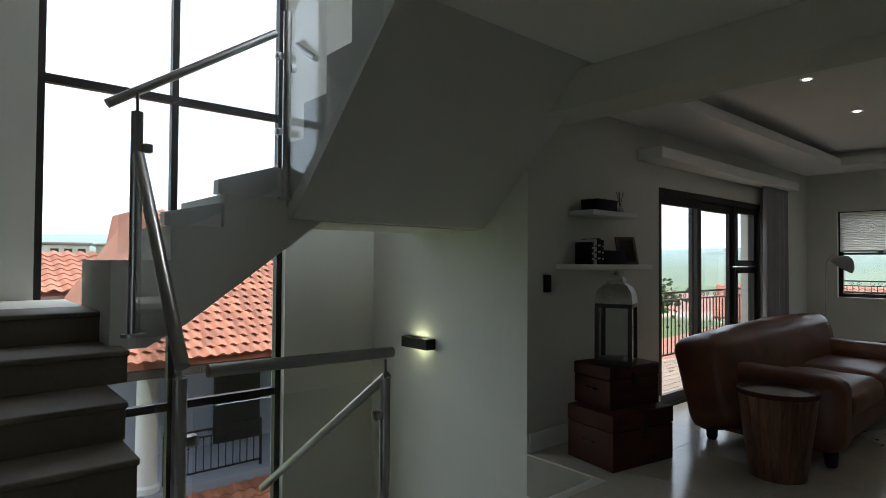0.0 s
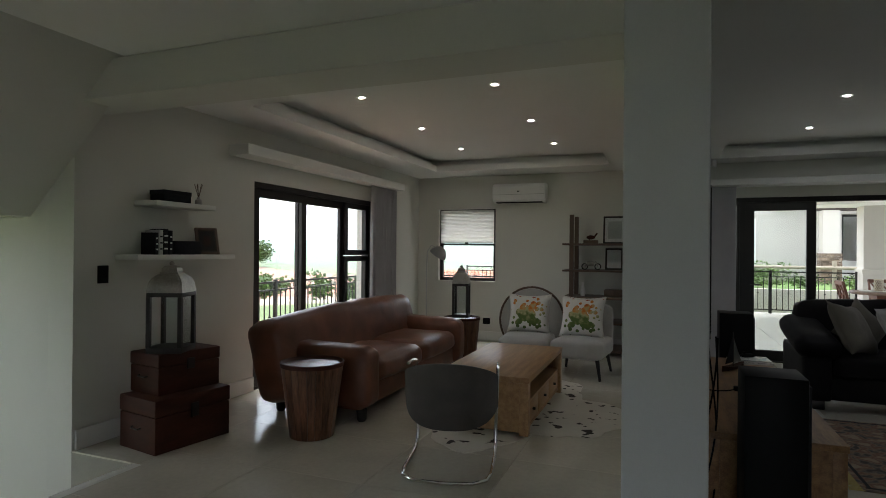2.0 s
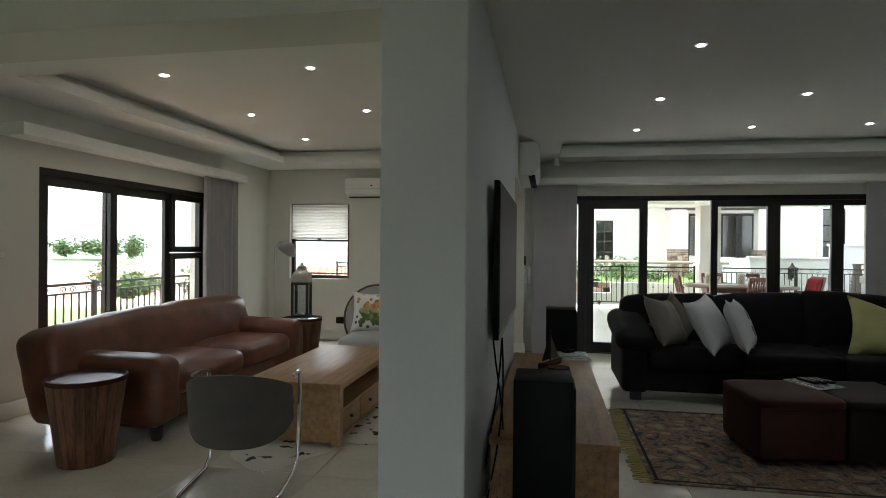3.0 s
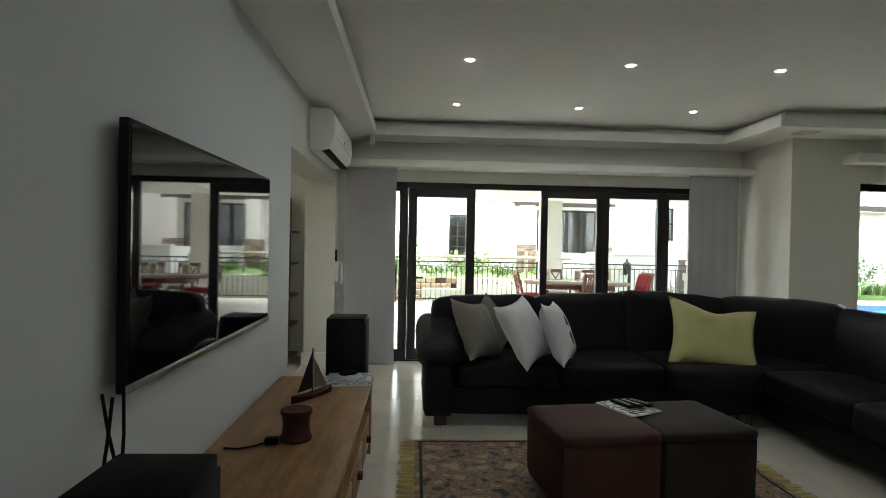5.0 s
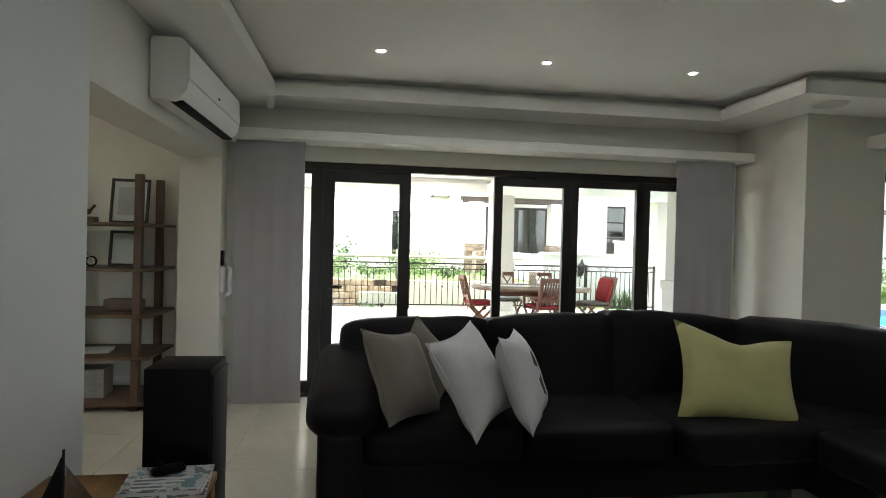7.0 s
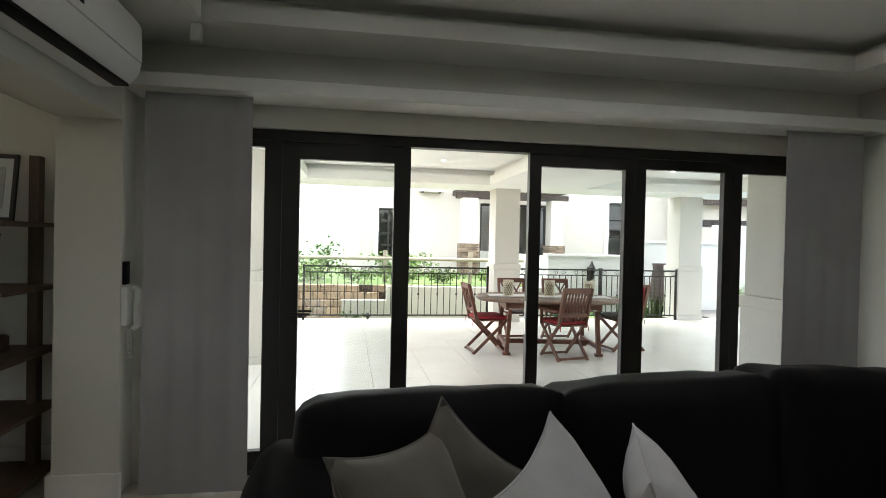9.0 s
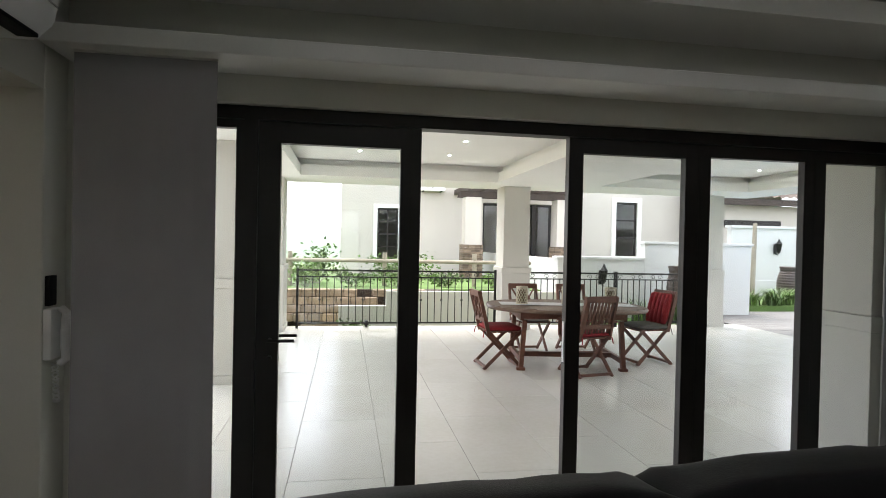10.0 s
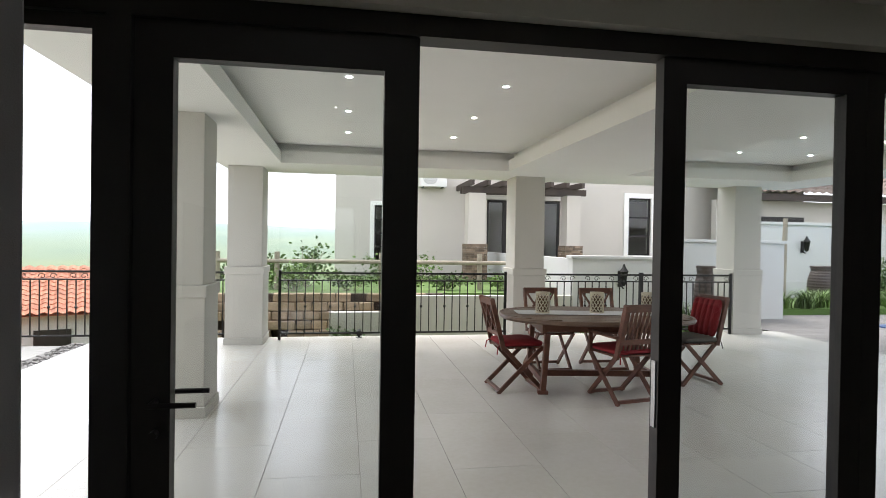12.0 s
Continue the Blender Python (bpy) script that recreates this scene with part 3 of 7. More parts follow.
bm = bmesh.new()
prism(bm, [(1.33, 0.92), (1.33, 1.37), (1.61, 1.37), (1.61, 1.56), (1.89, 1.56), (1.89, 1.75), (3.88, 1.75), (3.88, 1.62), (2.5, 1.62), (1.69, 1.026), (1.5, 0.92)], "x", -3.5, -2.7)
part("middle_flight", bm, PAINT, stair, smooth=None)
bm = bmesh.new()
prism(bm, [(-2.95, 1.62), (-2.63, 1.63), (-1.607, 2.593), (-1.44, 2.75), (-1.44, 2.93), (-1.73, 2.93), (-1.73, 2.72), (-1.987, 2.72), (-1.987, 2.505), (-2.245, 2.505), (-2.245, 2.295), (-2.505, 2.295), (-2.505, 2.09), (-2.74, 2.09), (-2.74, 1.92), (-2.95, 1.92)], "y", 2.27, 3.88)
part("upper_flight", bm, PAINT, stair, smooth=None)
for k in range(1, 10):
    bm = bmesh.new()
    box(bm, -1.55 - 0.27 * k, -1.55 - 0.27 * (k - 1), 2.32, 3.88, -3.2, -0.175 * k, 0.006)
    part("lower_step", bm, STAIR_STONE, stair)
bm = bmesh.new()
box(bm, -1.6, -1.52, 2.32, 3.88, -0.04, 0.002, 0.006)
part("nosing", bm, TRIM, stair)
bm = bmesh.new()
box(bm, -1.62, -1.56, 1.28, 2.3, -0.3, 0.03)
part("floor_edge", bm, PAINT, stair)


def rail_post(parent, p, h, r=0.024, clamps=()):
    bm = bmesh.new()
    rod(bm, p, (p[0], p[1], p[2] + h), r, 16)
    rod(bm, (p[0], p[1], p[2]), (p[0], p[1], p[2] + 0.015), 0.05, 16)
    rod(bm, (p[0], p[1], p[2] + h), (p[0], p[1], p[2] + h + 0.08), 0.007, 8)
    post = part("post", bm, STEEL, parent)
    for z, dx, dy in clamps:
        bm = bmesh.new()
        box(bm, p[0] + dx - 0.022, p[0] + dx + 0.022, p[1] + dy - 0.022, p[1] + dy + 0.022, z - 0.02, z + 0.02, 0.01)
        part("glass_clamp", bm, STEEL, post)


bal = thing("balustrade", "stainless steel and glass stair balustrade", "balustrade", kind="structure", at=pose(0, 0, 0))
rail_post(bal, (-1.54, 1.325, 0.0), 0.97, clamps=((0.75, 0, 0.04), (0.25, 0, 0.04)))
rail_post(bal, (-1.55, 2.19, 0.0), 0.86, clamps=((0.7, 0, -0.04), (0.25, 0, -0.04)))
rail_post(bal, (-2.13, 1.31, 1.05), 0.95, clamps=((1.85, 0, 0.04),))
rail_post(bal, (-2.7, 2.255, 1.74), 1.15, clamps=((2.55, 0, 0.04), (2.15, 0, -0.05), (2.62, -0.03, -0.04)))
for a, b, r in (((-1.53, 1.415, 0.985), (-1.55, 2.225, 0.97), 0.024), ((-1.465, 1.31, 1.02), (-2.095, 1.31, 1.81), 0.024), ((-2.7, 1.3, 2.15), (-2.7, 2.18, 2.74), 0.024), ((-1.58, 2.22, 0.86), (-2.9, 2.22, -0.04), 0.022), ((-2.6, 2.27, 2.66), (-2.37, 2.27, 2.52), 0.018)):
    bm = bmesh.new()
    rod(bm, a, b, r, 16)
    part("handrail", bm, STEEL, bal)
pane("glass_panel", -1.536, -1.526, 1.37, 2.15, 0.06, 0.86, bal, RAIL_GLASS)
for verts, ax, q in (([(-2.70, 1.70), (-1.7, 2.52), (-1.7, 3.6), (-2.70, 2.8)], "y", 2.262), ([(-1.5, 0.62), (-2.1, 1.1), (-2.1, 1.75), (-1.5, 0.98)], "y", 1.305), ([(1.36, 1.4), (2.2, 1.8), (2.2, 2.6), (1.36, 2.05)], "x", -2.7)):
    bm = bmesh.new()
    prism(bm, verts, ax, q - 0.005, q + 0.005)
    part("glass_panel", bm, RAIL_GLASS, bal, smooth=None).visible_shadow = False
bm = bmesh.new()
prism(bm, [(1.86, 1.75), (2.24, 1.75), (2.24, 1.93), (2.2, 1.94), (1.86, 1.83)], "x", -2.8, -2.72)
prism(bm, [(1.58, 1.56), (1.88, 1.56), (1.88, 1.7), (1.58, 1.63)], "x", -2.8, -2.72)
part("stringer", bm, TRIM, bal, smooth=None)

sc = thing("wall_light", "dark metal up-and-down wall light, glowing yellowish", "wall light", at=pose(-3.38, 3.88, 0.665))
bm = bmesh.new()
for s in (-1, 1):
    box(bm, s * 0.17 - 0.004, s * 0.17 + 0.004, -0.1, 0, -0.045, 0.045)
box(bm, -0.17, 0.17, -0.1, -0.092, -0.045, 0.045)
box(bm, -0.17, 0.17, -0.008, 0, -0.045, 0.045)
part("housing", bm, FRAME, sc)
bm = bmesh.new()
box(bm, -0.05, 0.05, -0.07, -0.03, -0.012, 0.012)
part("bulb", bm, SCONCE, sc, "glowing yellow-white lamp")

# ---- lounge: shared materials ----
TRUNK = mat("dark_red_trunk_wood", (0.06, 0.02, 0.012), 0.65, var=0.3, scale=4, fine=60, bump=0.1, stretch=(1, 1, 4), spec=0.2)
LEATHER = mat("brown_leather", (0.13, 0.045, 0.022), 0.38, var=0.25, scale=5, fine=180, bump=0.16, col2=(0.2, 0.075, 0.04))
BLACK_LEATHER = mat("black_leather", (0.008, 0.007, 0.008), 0.55, var=0.25, scale=6, fine=200, bump=0.16, spec=0.14)
OTTOMAN = mat("dark_brown_leather", (0.045, 0.015, 0.01), 0.6, var=0.25, scale=6, fine=200, bump=0.16, spec=0.25)
OTTOMAN2 = mat("blackish_brown_leather", (0.018, 0.011, 0.0095), 0.6, var=0.25, scale=6, fine=200, bump=0.16, spec=0.25)
OAK = mat("oak_tabletop", (0.36, 0.2, 0.09), 0.42, var=0.2, scale=3, fine=26, bump=0.06, stretch=(9, 0.8, 9), col2=(0.45, 0.27, 0.13))
PINE = mat("knotty_pine", (0.27, 0.13, 0.045), 0.42, var=0.35, scale=3.5, fine=24, bump=0.05, stretch=(6, 0.9, 6), col2=(0.37, 0.2, 0.075))
ROSEWOOD = mat("striped_hardwood", (0.11, 0.036, 0.02), 0.36, var=0.55, scale=6, fine=30, bump=0.04, stretch=(3, 3, 0.25), col2=(0.24, 0.11, 0.06))
SHELF_WOOD = mat("dark_shelf_wood", (0.11, 0.07, 0.045), 0.55, var=0.25, scale=4, fine=40, bump=0.08, stretch=(2, 2, 0.5))
ZINC = mat("brushed_zinc", (0.42, 0.4, 0.36), 0.35, metal=1.0, var=0.2, scale=9, fine=70, bump=0.06)
BLACK_WOOD = mat("black_painted_wood", (0.02, 0.017, 0.015), 0.5, var=0.3, fine=60, bump=0.05)
GREY_WEAVE = mat("grey_woven_shell", (0.075, 0.066, 0.06), 0.7, var=0.2, scale=8, fine=320, bump=0.3)
PALE_FABRIC = mat("pale_grey_fabric", (0.42, 0.41, 0.38), 0.9, var=0.1, scale=6, fine=300, bump=0.2, sheen=0.3)
PLASTIC = mat("white_plastic", (0.78, 0.78, 0.76), 0.35, var=0.02, bump=0.0)
BLACK_PLASTIC = mat("black_plastic", (0.006, 0.006, 0.0065), 0.5, var=0.1, bump=0.01, spec=0.1)
BOOK_DARK = mat("dark_book_cover", (0.02, 0.02, 0.024), 0.6, var=0.3, bump=0.03, spec=0.12)
BOOK_PALE = mat("pale_book_cover", (0.5, 0.5, 0.48), 0.5, var=0.2, bump=0.03)
PAPER = mat("white_paper", (0.75, 0.75, 0.73), 0.7, var=0.04, bump=0.02)
MIRROR = mat("tray_silver", (0.72, 0.72, 0.72), 0.2, metal=1.0, var=0.05, bump=0.0)


def print_fabric(name):
    m = mat(name, (0.72, 0.7, 0.64), 0.85, var=0.05, fine=300, bump=0.12)
    n, l = m.node_tree.nodes, m.node_tree.links
    b = n["Principled BSDF"]
    tc = n.new("ShaderNodeTexCoord")
    sep = n.new("ShaderNodeSeparateXYZ")
    l.new(tc.outputs["Object"], sep.inputs[0])
    nz = n.new("ShaderNodeTexNoise")
    nz.inputs["Scale"].default_value, nz.inputs["Detail"].default_value = 17.0, 4.0
    l.new(tc.outputs["Object"], nz.inputs["Vector"])
    col = n.new("ShaderNodeValToRGB")
    e = col.color_ramp.elements
    e[0].position, e[0].color = 0.0, (0.05, 0.09, 0.02, 1)
    e[1].position, e[1].color = 1.0, (0.5, 0.05, 0.01, 1)
    for p, c in ((0.35, (0.1, 0.15, 0.03, 1)), (0.52, (0.45, 0.42, 0.2, 1)), (0.66, (0.6, 0.2, 0.02, 1)), (0.8, (0.3, 0.04, 0.01, 1))):
        x = e.new(p)
        x.color = c
    hgt = n.new("ShaderNodeMath")
    hgt.operation = "MULTIPLY_ADD"
    hgt.inputs[1].default_value, hgt.inputs[2].default_value = 1.5, 0.1
    l.new(sep.outputs["Z"], hgt.inputs[0])
    mx = n.new("ShaderNodeMath")
    mx.operation = "MULTIPLY_ADD"
    mx.inputs[1].default_value = 0.75
    l.new(nz.outputs["Fac"], mx.inputs[0])
    l.new(hgt.outputs[0], mx.inputs[2])
    l.new(mx.outputs[0], col.inputs[0])
    # leafy shapes only towards the middle of the cover
    ax, az = n.new("ShaderNodeMath"), n.new("ShaderNodeMath")
    ax.operation = az.operation = "ABSOLUTE"
    l.new(sep.outputs["X"], ax.inputs[0])
    l.new(sep.outputs["Z"], az.inputs[0])
    far = n.new("ShaderNodeMath")
    far.operation = "MAXIMUM"
    l.new(ax.outputs[0], far.inputs[0])
    l.new(az.outputs[0], far.inputs[1])
    vor = n.new("ShaderNodeTexVoronoi")
    vor.inputs["Scale"].default_value = 17.0
    l.new(tc.outputs["Object"], vor.inputs["Vector"])
    edge = n.new("ShaderNodeMath")
    edge.operation = "MULTIPLY_ADD"
    edge.inputs[1].default_value = 0.22
    l.new(vor.outputs["Distance"], edge.inputs[0])
    l.new(far.outputs[0], edge.inputs[2])
    cut = n.new("ShaderNodeMath")
    cut.operation = "LESS_THAN"
    cut.inputs[1].default_value = 0.255
    l.new(edge.outputs[0], cut.inputs[0])
    mix = n.new("ShaderNodeMix")
    mix.data_type = "RGBA"
    l.new(cut.outputs[0], mix.inputs["Factor"])
    mix.inputs[6].default_value = (0.7, 0.68, 0.62, 1)
    l.new(col.outputs[0], mix.inputs[7])
    l.new(mix.outputs[2], b.inputs["Base Color"])
    return m


PRINT = print_fabric("tropical_print_fabric")


# ---- lounge: things ----
def trunk(x, y, z, w, d, h, rz, label):
    t = thing("trunk", label, "trunk", "stacked trunks", at=pose(x, y, z, 0, 0, rz))
    bm = bmesh.new()
    box(bm, -d / 2, d / 2, -w / 2, w / 2, 0, h * 0.68, 0.006)
    part("body", bm, TRUNK, t)
    bm = bmesh.new()
    box(bm, -d / 2 - 0.004, d / 2 + 0.004, -w / 2 - 0.004, w / 2 + 0.004, h * 0.69, h, 0.01)
    part("lid", bm, TRUNK, t)
    bm = bmesh.new()
    box(bm, d / 2, d / 2 + 0.012, -0.03, 0.03, h * 0.55, h * 0.82, 0.003)
    part("latch", bm, FRAME, t, "dark iron latch")
    for s in (-1, 1):
        bm = bmesh.new()
        tube(bm, [(-0.05, s * (w / 2 + 0.004), h * 0.45), (-0.04, s * (w / 2 + 0.022), h * 0.43), (0.04, s * (w / 2 + 0.022), h * 0.43), (0.05, s * (w / 2 + 0.004), h * 0.45)], 0.006, 6)
        part("side_handle", bm, FRAME, t)


trunk(-1.72, 4.35, 0, 0.6, 0.42, 0.37, -10, "large dark reddish wooden trunk standing on the floor")
trunk(-1.78, 4.4, 0.37, 0.5, 0.34, 0.29, -10, "smaller dark reddish wooden trunk on a larger one")


def lantern(x, y, z, s, hb, ht, rz, label):
    L = thing("lantern", label, "lantern", at=pose(x, y, z, 0, 0, rz))
    bm = bmesh.new()
    box(bm, -s / 2, s / 2, -s / 2, s / 2, 0, 0.04, 0.004)
    part("base", bm, BLACK_WOOD, L)
    for sx in (-1, 1):
        for sy in (-1, 1):
            bm = bmesh.new()
            q = s / 2 - 0.014
            box(bm, sx * q - 0.014, sx * q + 0.014, sy * q - 0.014, sy * q + 0.014, 0.04, hb - 0.03)
            part("upright", bm, BLACK_WOOD, L)
    bm = bmesh.new()
    box(bm, -s / 2, s / 2, -s / 2, s / 2, hb - 0.03, hb, 0.003)
    part("top_frame", bm, BLACK_WOOD, L)
    q = s / 2 - 0.014
    for bx in ((-q, q, -q - 0.002, -q + 0.002), (-q, q, q - 0.002, q + 0.002), (-q - 0.002, -q + 0.002, -q, q), (q - 0.002, q + 0.002, -q, q)):
        pane("pane", *bx, 0.04, hb - 0.03, L)
    bm = bmesh.new()
    w = s / 2 * 1.02
    prof = [(w * q, (ht - hb) * p) for q, p in ((1.0, 0), (1.0, 0.1), (0.96, 0.14), (0.95, 0.26), (0.9, 0.36), (0.8, 0.46), (0.62, 0.56), (0.5, 0.6), (0.5, 0.64), (0.44, 0.66), (0.42, 0.78), (0.3, 0.84), (0.1, 0.87))]
    rings = [[bm.verts.new((r * cx, r * cy, hb + zz)) for cx, cy in ((-1, -1), (1, -1), (1, 1), (-1, 1))] for r, zz in prof]
    for a, b in zip(rings, rings[1:]):
        for i in range(4):
            bm.faces.new((a[i], a[(i + 1) % 4], b[(i + 1) % 4], b[i]))
    bm.faces.new(rings[0][::-1])
    bm.faces.new(rings[-1])
    bmesh.ops.bevel(bm, geom=[e for e in bm.edges if abs(e.verts[0].co.z - e.verts[1].co.z) > 0.005], offset=0.01, segments=2, affect="EDGES")
    part("roof", bm, ZINC, L, "brushed zinc domed roof")
    bm = bmesh.new()
    bmesh.ops.create_icosphere(bm, subdivisions=2, radius=0.018, matrix=Matrix.Translation((0, 0, ht - 0.018)))
    part("finial", bm, ZINC, L)


lantern(-1.71, 4.285, 0.662, 0.25, 0.43, 0.655, 22, "black wooden lantern with a domed zinc roof on trunks")
lantern(-0.72, 7.85, 0.585, 0.2, 0.42, 0.65, 10, "black wooden lantern with a zinc roof on a side table")


def wall_shelf(y0, y1, z):
    s = thing("wall_shelf", "white floating wall shelf holding a few objects", "shelf", "floating shelves", at=pose(-2.18, (y0 + y1) / 2, z))
    bm = bmesh.new()
    box(bm, 0, 0.23, -(y1 - y0) / 2, (y1 - y0) / 2, -0.04, 0, 0.004)
    part("board", bm, TRIM, s)


wall_shelf(4.36, 4.98, 1.775)
wall_shelf(4.2, 5.22, 1.36)


def box_thing(name, label, cat, x, y, z, w, d, h, rz, material, bevel=0.004, group=""):
    t = thing(name, label, cat, group, at=pose(x, y, z, 0, 0, rz))
    bm = bmesh.new()
    box(bm, -w / 2, w / 2, -d / 2, d / 2, 0, h, bevel)
    part("body", bm, material, t)
    return t


bx = box_thing("storage_box", "dark lidded storage box on a white shelf", "box", -2.06, 4.6, 1.775, 0.15, 0.27, 0.085, 0, BOOK_DARK)
bm = bmesh.new()
box(bm, -0.078, 0.078, -0.138, 0.138, 0.06, 0.092, 0.003)
part("lid", bm, BOOK_DARK, bx)
df = thing("reed_diffuser", "small glass reed diffuser with thin sticks", "diffuser", at=pose(-2.05, 4.88, 1.775))
bm = bmesh.new()
lathe(bm, [(0.025, 0), (0.03, 0.01), (0.028, 0.045), (0.012, 0.055), (0.012, 0.07)], 14)
part("bottle", bm, BOOK_PALE, df)
for i in range(5):
    bm = bmesh.new()
    a = i * 1.3
    rod(bm, (0, 0, 0.06), (0.03 * math.cos(a), 0.035 * math.sin(a), 0.18), 0.0025, 6)
    part("reed", bm, SHELF_WOOD, df)
for i, (y, w, h, m) in enumerate(((4.40, 0.03, 0.17, BOOK_DARK), (4.44, 0.035, 0.19, BOOK_PALE), (4.485, 0.045, 0.2, BOOK_DARK), (4.535, 0.03, 0.19, BOOK_DARK))):
    bk = thing("book", "upright hardback book on a white shelf", "book", "shelf books", at=pose(-2.06, y, 1.36))
    bm = bmesh.new()
    box(bm, -0.075, 0.075, -w / 2, w / 2, 0, h, 0.003)
    part("cover", bm, m, bk)
    bm = bmesh.new()
    box(bm, -0.072, 0.07, -w / 2 + 0.004, w / 2 - 0.004, h - 0.001, h + 0.001)
    part("pages", bm, PAPER, bk)
    for q in range(3):
        bm = bmesh.new()
        box(bm, 0.075, 0.0765, -w / 2 + 0.006, w / 2 - 0.006, h * (0.2 + 0.25 * q), h * (0.2 + 0.25 * q) + 0.012)
        part("spine_band", bm, PAPER if m is BOOK_DARK else BOOK_DARK, bk)
box_thing("storage_box", "low dark box on a white shelf", "box", -2.06, 4.72, 1.36, 0.14, 0.28, 0.11, 0, BOOK_DARK)


def picture(x, y, z, w, h, rx, rz, label, frame_m, inner, mount=PAPER):
    p = thing("picture_frame", label, "picture frame", at=pose(x, y, z, 0, 0, rz) @ pose(0, 0, 0, rx))
    t = 0.025
    bm = bmesh.new()
    for b4 in ((-w / 2, -w / 2 + t, 0, h), (w / 2 - t, w / 2, 0, h), (-w / 2 + t, w / 2 - t, 0, t), (-w / 2 + t, w / 2 - t, h - t, h)):
        box(bm, b4[0], b4[1], -0.01, 0.01, b4[2], b4[3], 0.003)
    part("moulding", bm, frame_m, p)
    bm = bmesh.new()
    box(bm, -w / 2 + t, w / 2 - t, -0.002, 0.006, t, h - t)
    part("mount", bm, mount, p)
    bm = bmesh.new()
    box(bm, -w / 2 + t + 0.04, w / 2 - t - 0.04, -0.004, -0.002, t + 0.05, h - t - 0.05)
    part("print", bm, inner, p)
    pane("pane", -w / 2 + t, w / 2 - t, -0.007, -0.0055, t, h - t, p)


picture(-2.03, 4.98, 1.36, 0.2, 0.235, -14, 72, "dark wooden picture frame leaning on a shelf", SHELF_WOOD, TRUNK, BOOK_DARK)

# light switch plates and sockets
for x, y, z, rz, w, h in ((-2.18, 4.1, 1.15, 90, 0.085, 0.13), (1.466, 6.2, 1.17, -90, 0.09, 0.13), (1.466, 5.2, 0.27, -90, 0.12, 0.1), (-0.99, 9.85, 0.25, 0, 0.12, 0.1)):
    s = thing("switch_plate", "black plastic wall plate with rockers", "switch", "black wall plates", at=pose(x, y, z, 0, 0, rz))
    bm = bmesh.new()
    box(bm, -w / 2, w / 2, -0.01, 0, 0, h, 0.003)
    part("plate", bm, BLACK_PLASTIC, s)
    for q in (-1, 1):
        bm = bmesh.new()
        box(bm, q * w / 4 - w / 6, q * w / 4 + w / 6, -0.014, -0.01, h * 0.3, h * 0.7, 0.001)
        part("rocker", bm, BLACK_PLASTIC, s)


def drum_table(x, y, h, rt, rb, label):
    d = thing("side_table", label, "side table", "drum side tables", at=pose(x, y, 0))
    n = 22
    for i in range(n):
        bm = bmesh.new()
        a0, a1 = 2 * math.pi * i / n, 2 * math.pi * (i + 0.94) / n
        pts = []
        for r, z in ((rb, 0), (rt, h - 0.02)):
            for rr in (r, r - 0.02):
                pts.append([bm.verts.new((rr * math.cos(a), rr * math.sin(a), z)) for a in (a0, (a0 + a1) / 2, a1)])
        o0, i0, o1, i1 = pts
        for k in range(2):
            bm.faces.new((o0[k], o0[k + 1], o1[k + 1], o1[k]))
            bm.faces.new((i0[k], i1[k], i1[k + 1], i0[k + 1]))
            bm.faces.new((o1[k], o1[k + 1], i1[k + 1], i1[k]))
            bm.faces.new((o0[k], i0[k], i0[k + 1], o0[k + 1]))
        bm.faces.new((o0[0], o1[0], i1[0], i0[0]))
        bm.faces.new((o0[2], i0[2], i1[2], o1[2]))
        part("stave", bm, ROSEWOOD, d)
    bm = bmesh.new()
    lathe(bm, [(rb - 0.025, 0.02), (rt - 0.03, h - 0.035), (rt - 0.022, h - 0.03), (rt - 0.022, h - 0.03)][:2], n)
    part("core", bm, BLACK_WOOD, d)
    bm = bmesh.new()
    lathe(bm, [(rt - 0.02, h - 0.03), (rt + 0.004, h - 0.03), (rt + 0.006, h), (rt - 0.006, h + 0.002), (rt - 0.012, h - 0.018)], 40, cap=False)
    part("rim", bm, TRUNK, d)
    bm = bmesh.new()
    lathe(bm, [(rt - 0.01, h - 0.03), (rt - 0.01, h - 0.018)], 40)
    part("tray", bm, MIRROR, d, "pale metal tray top")


drum_table(-0.86, 4.82, 0.56, 0.235, 0.165, "round striped-hardwood drum side table on the tiles")
drum_table(-0.72, 7.88, 0.585, 0.225, 0.17, "round striped-hardwood drum side table behind the sofa")


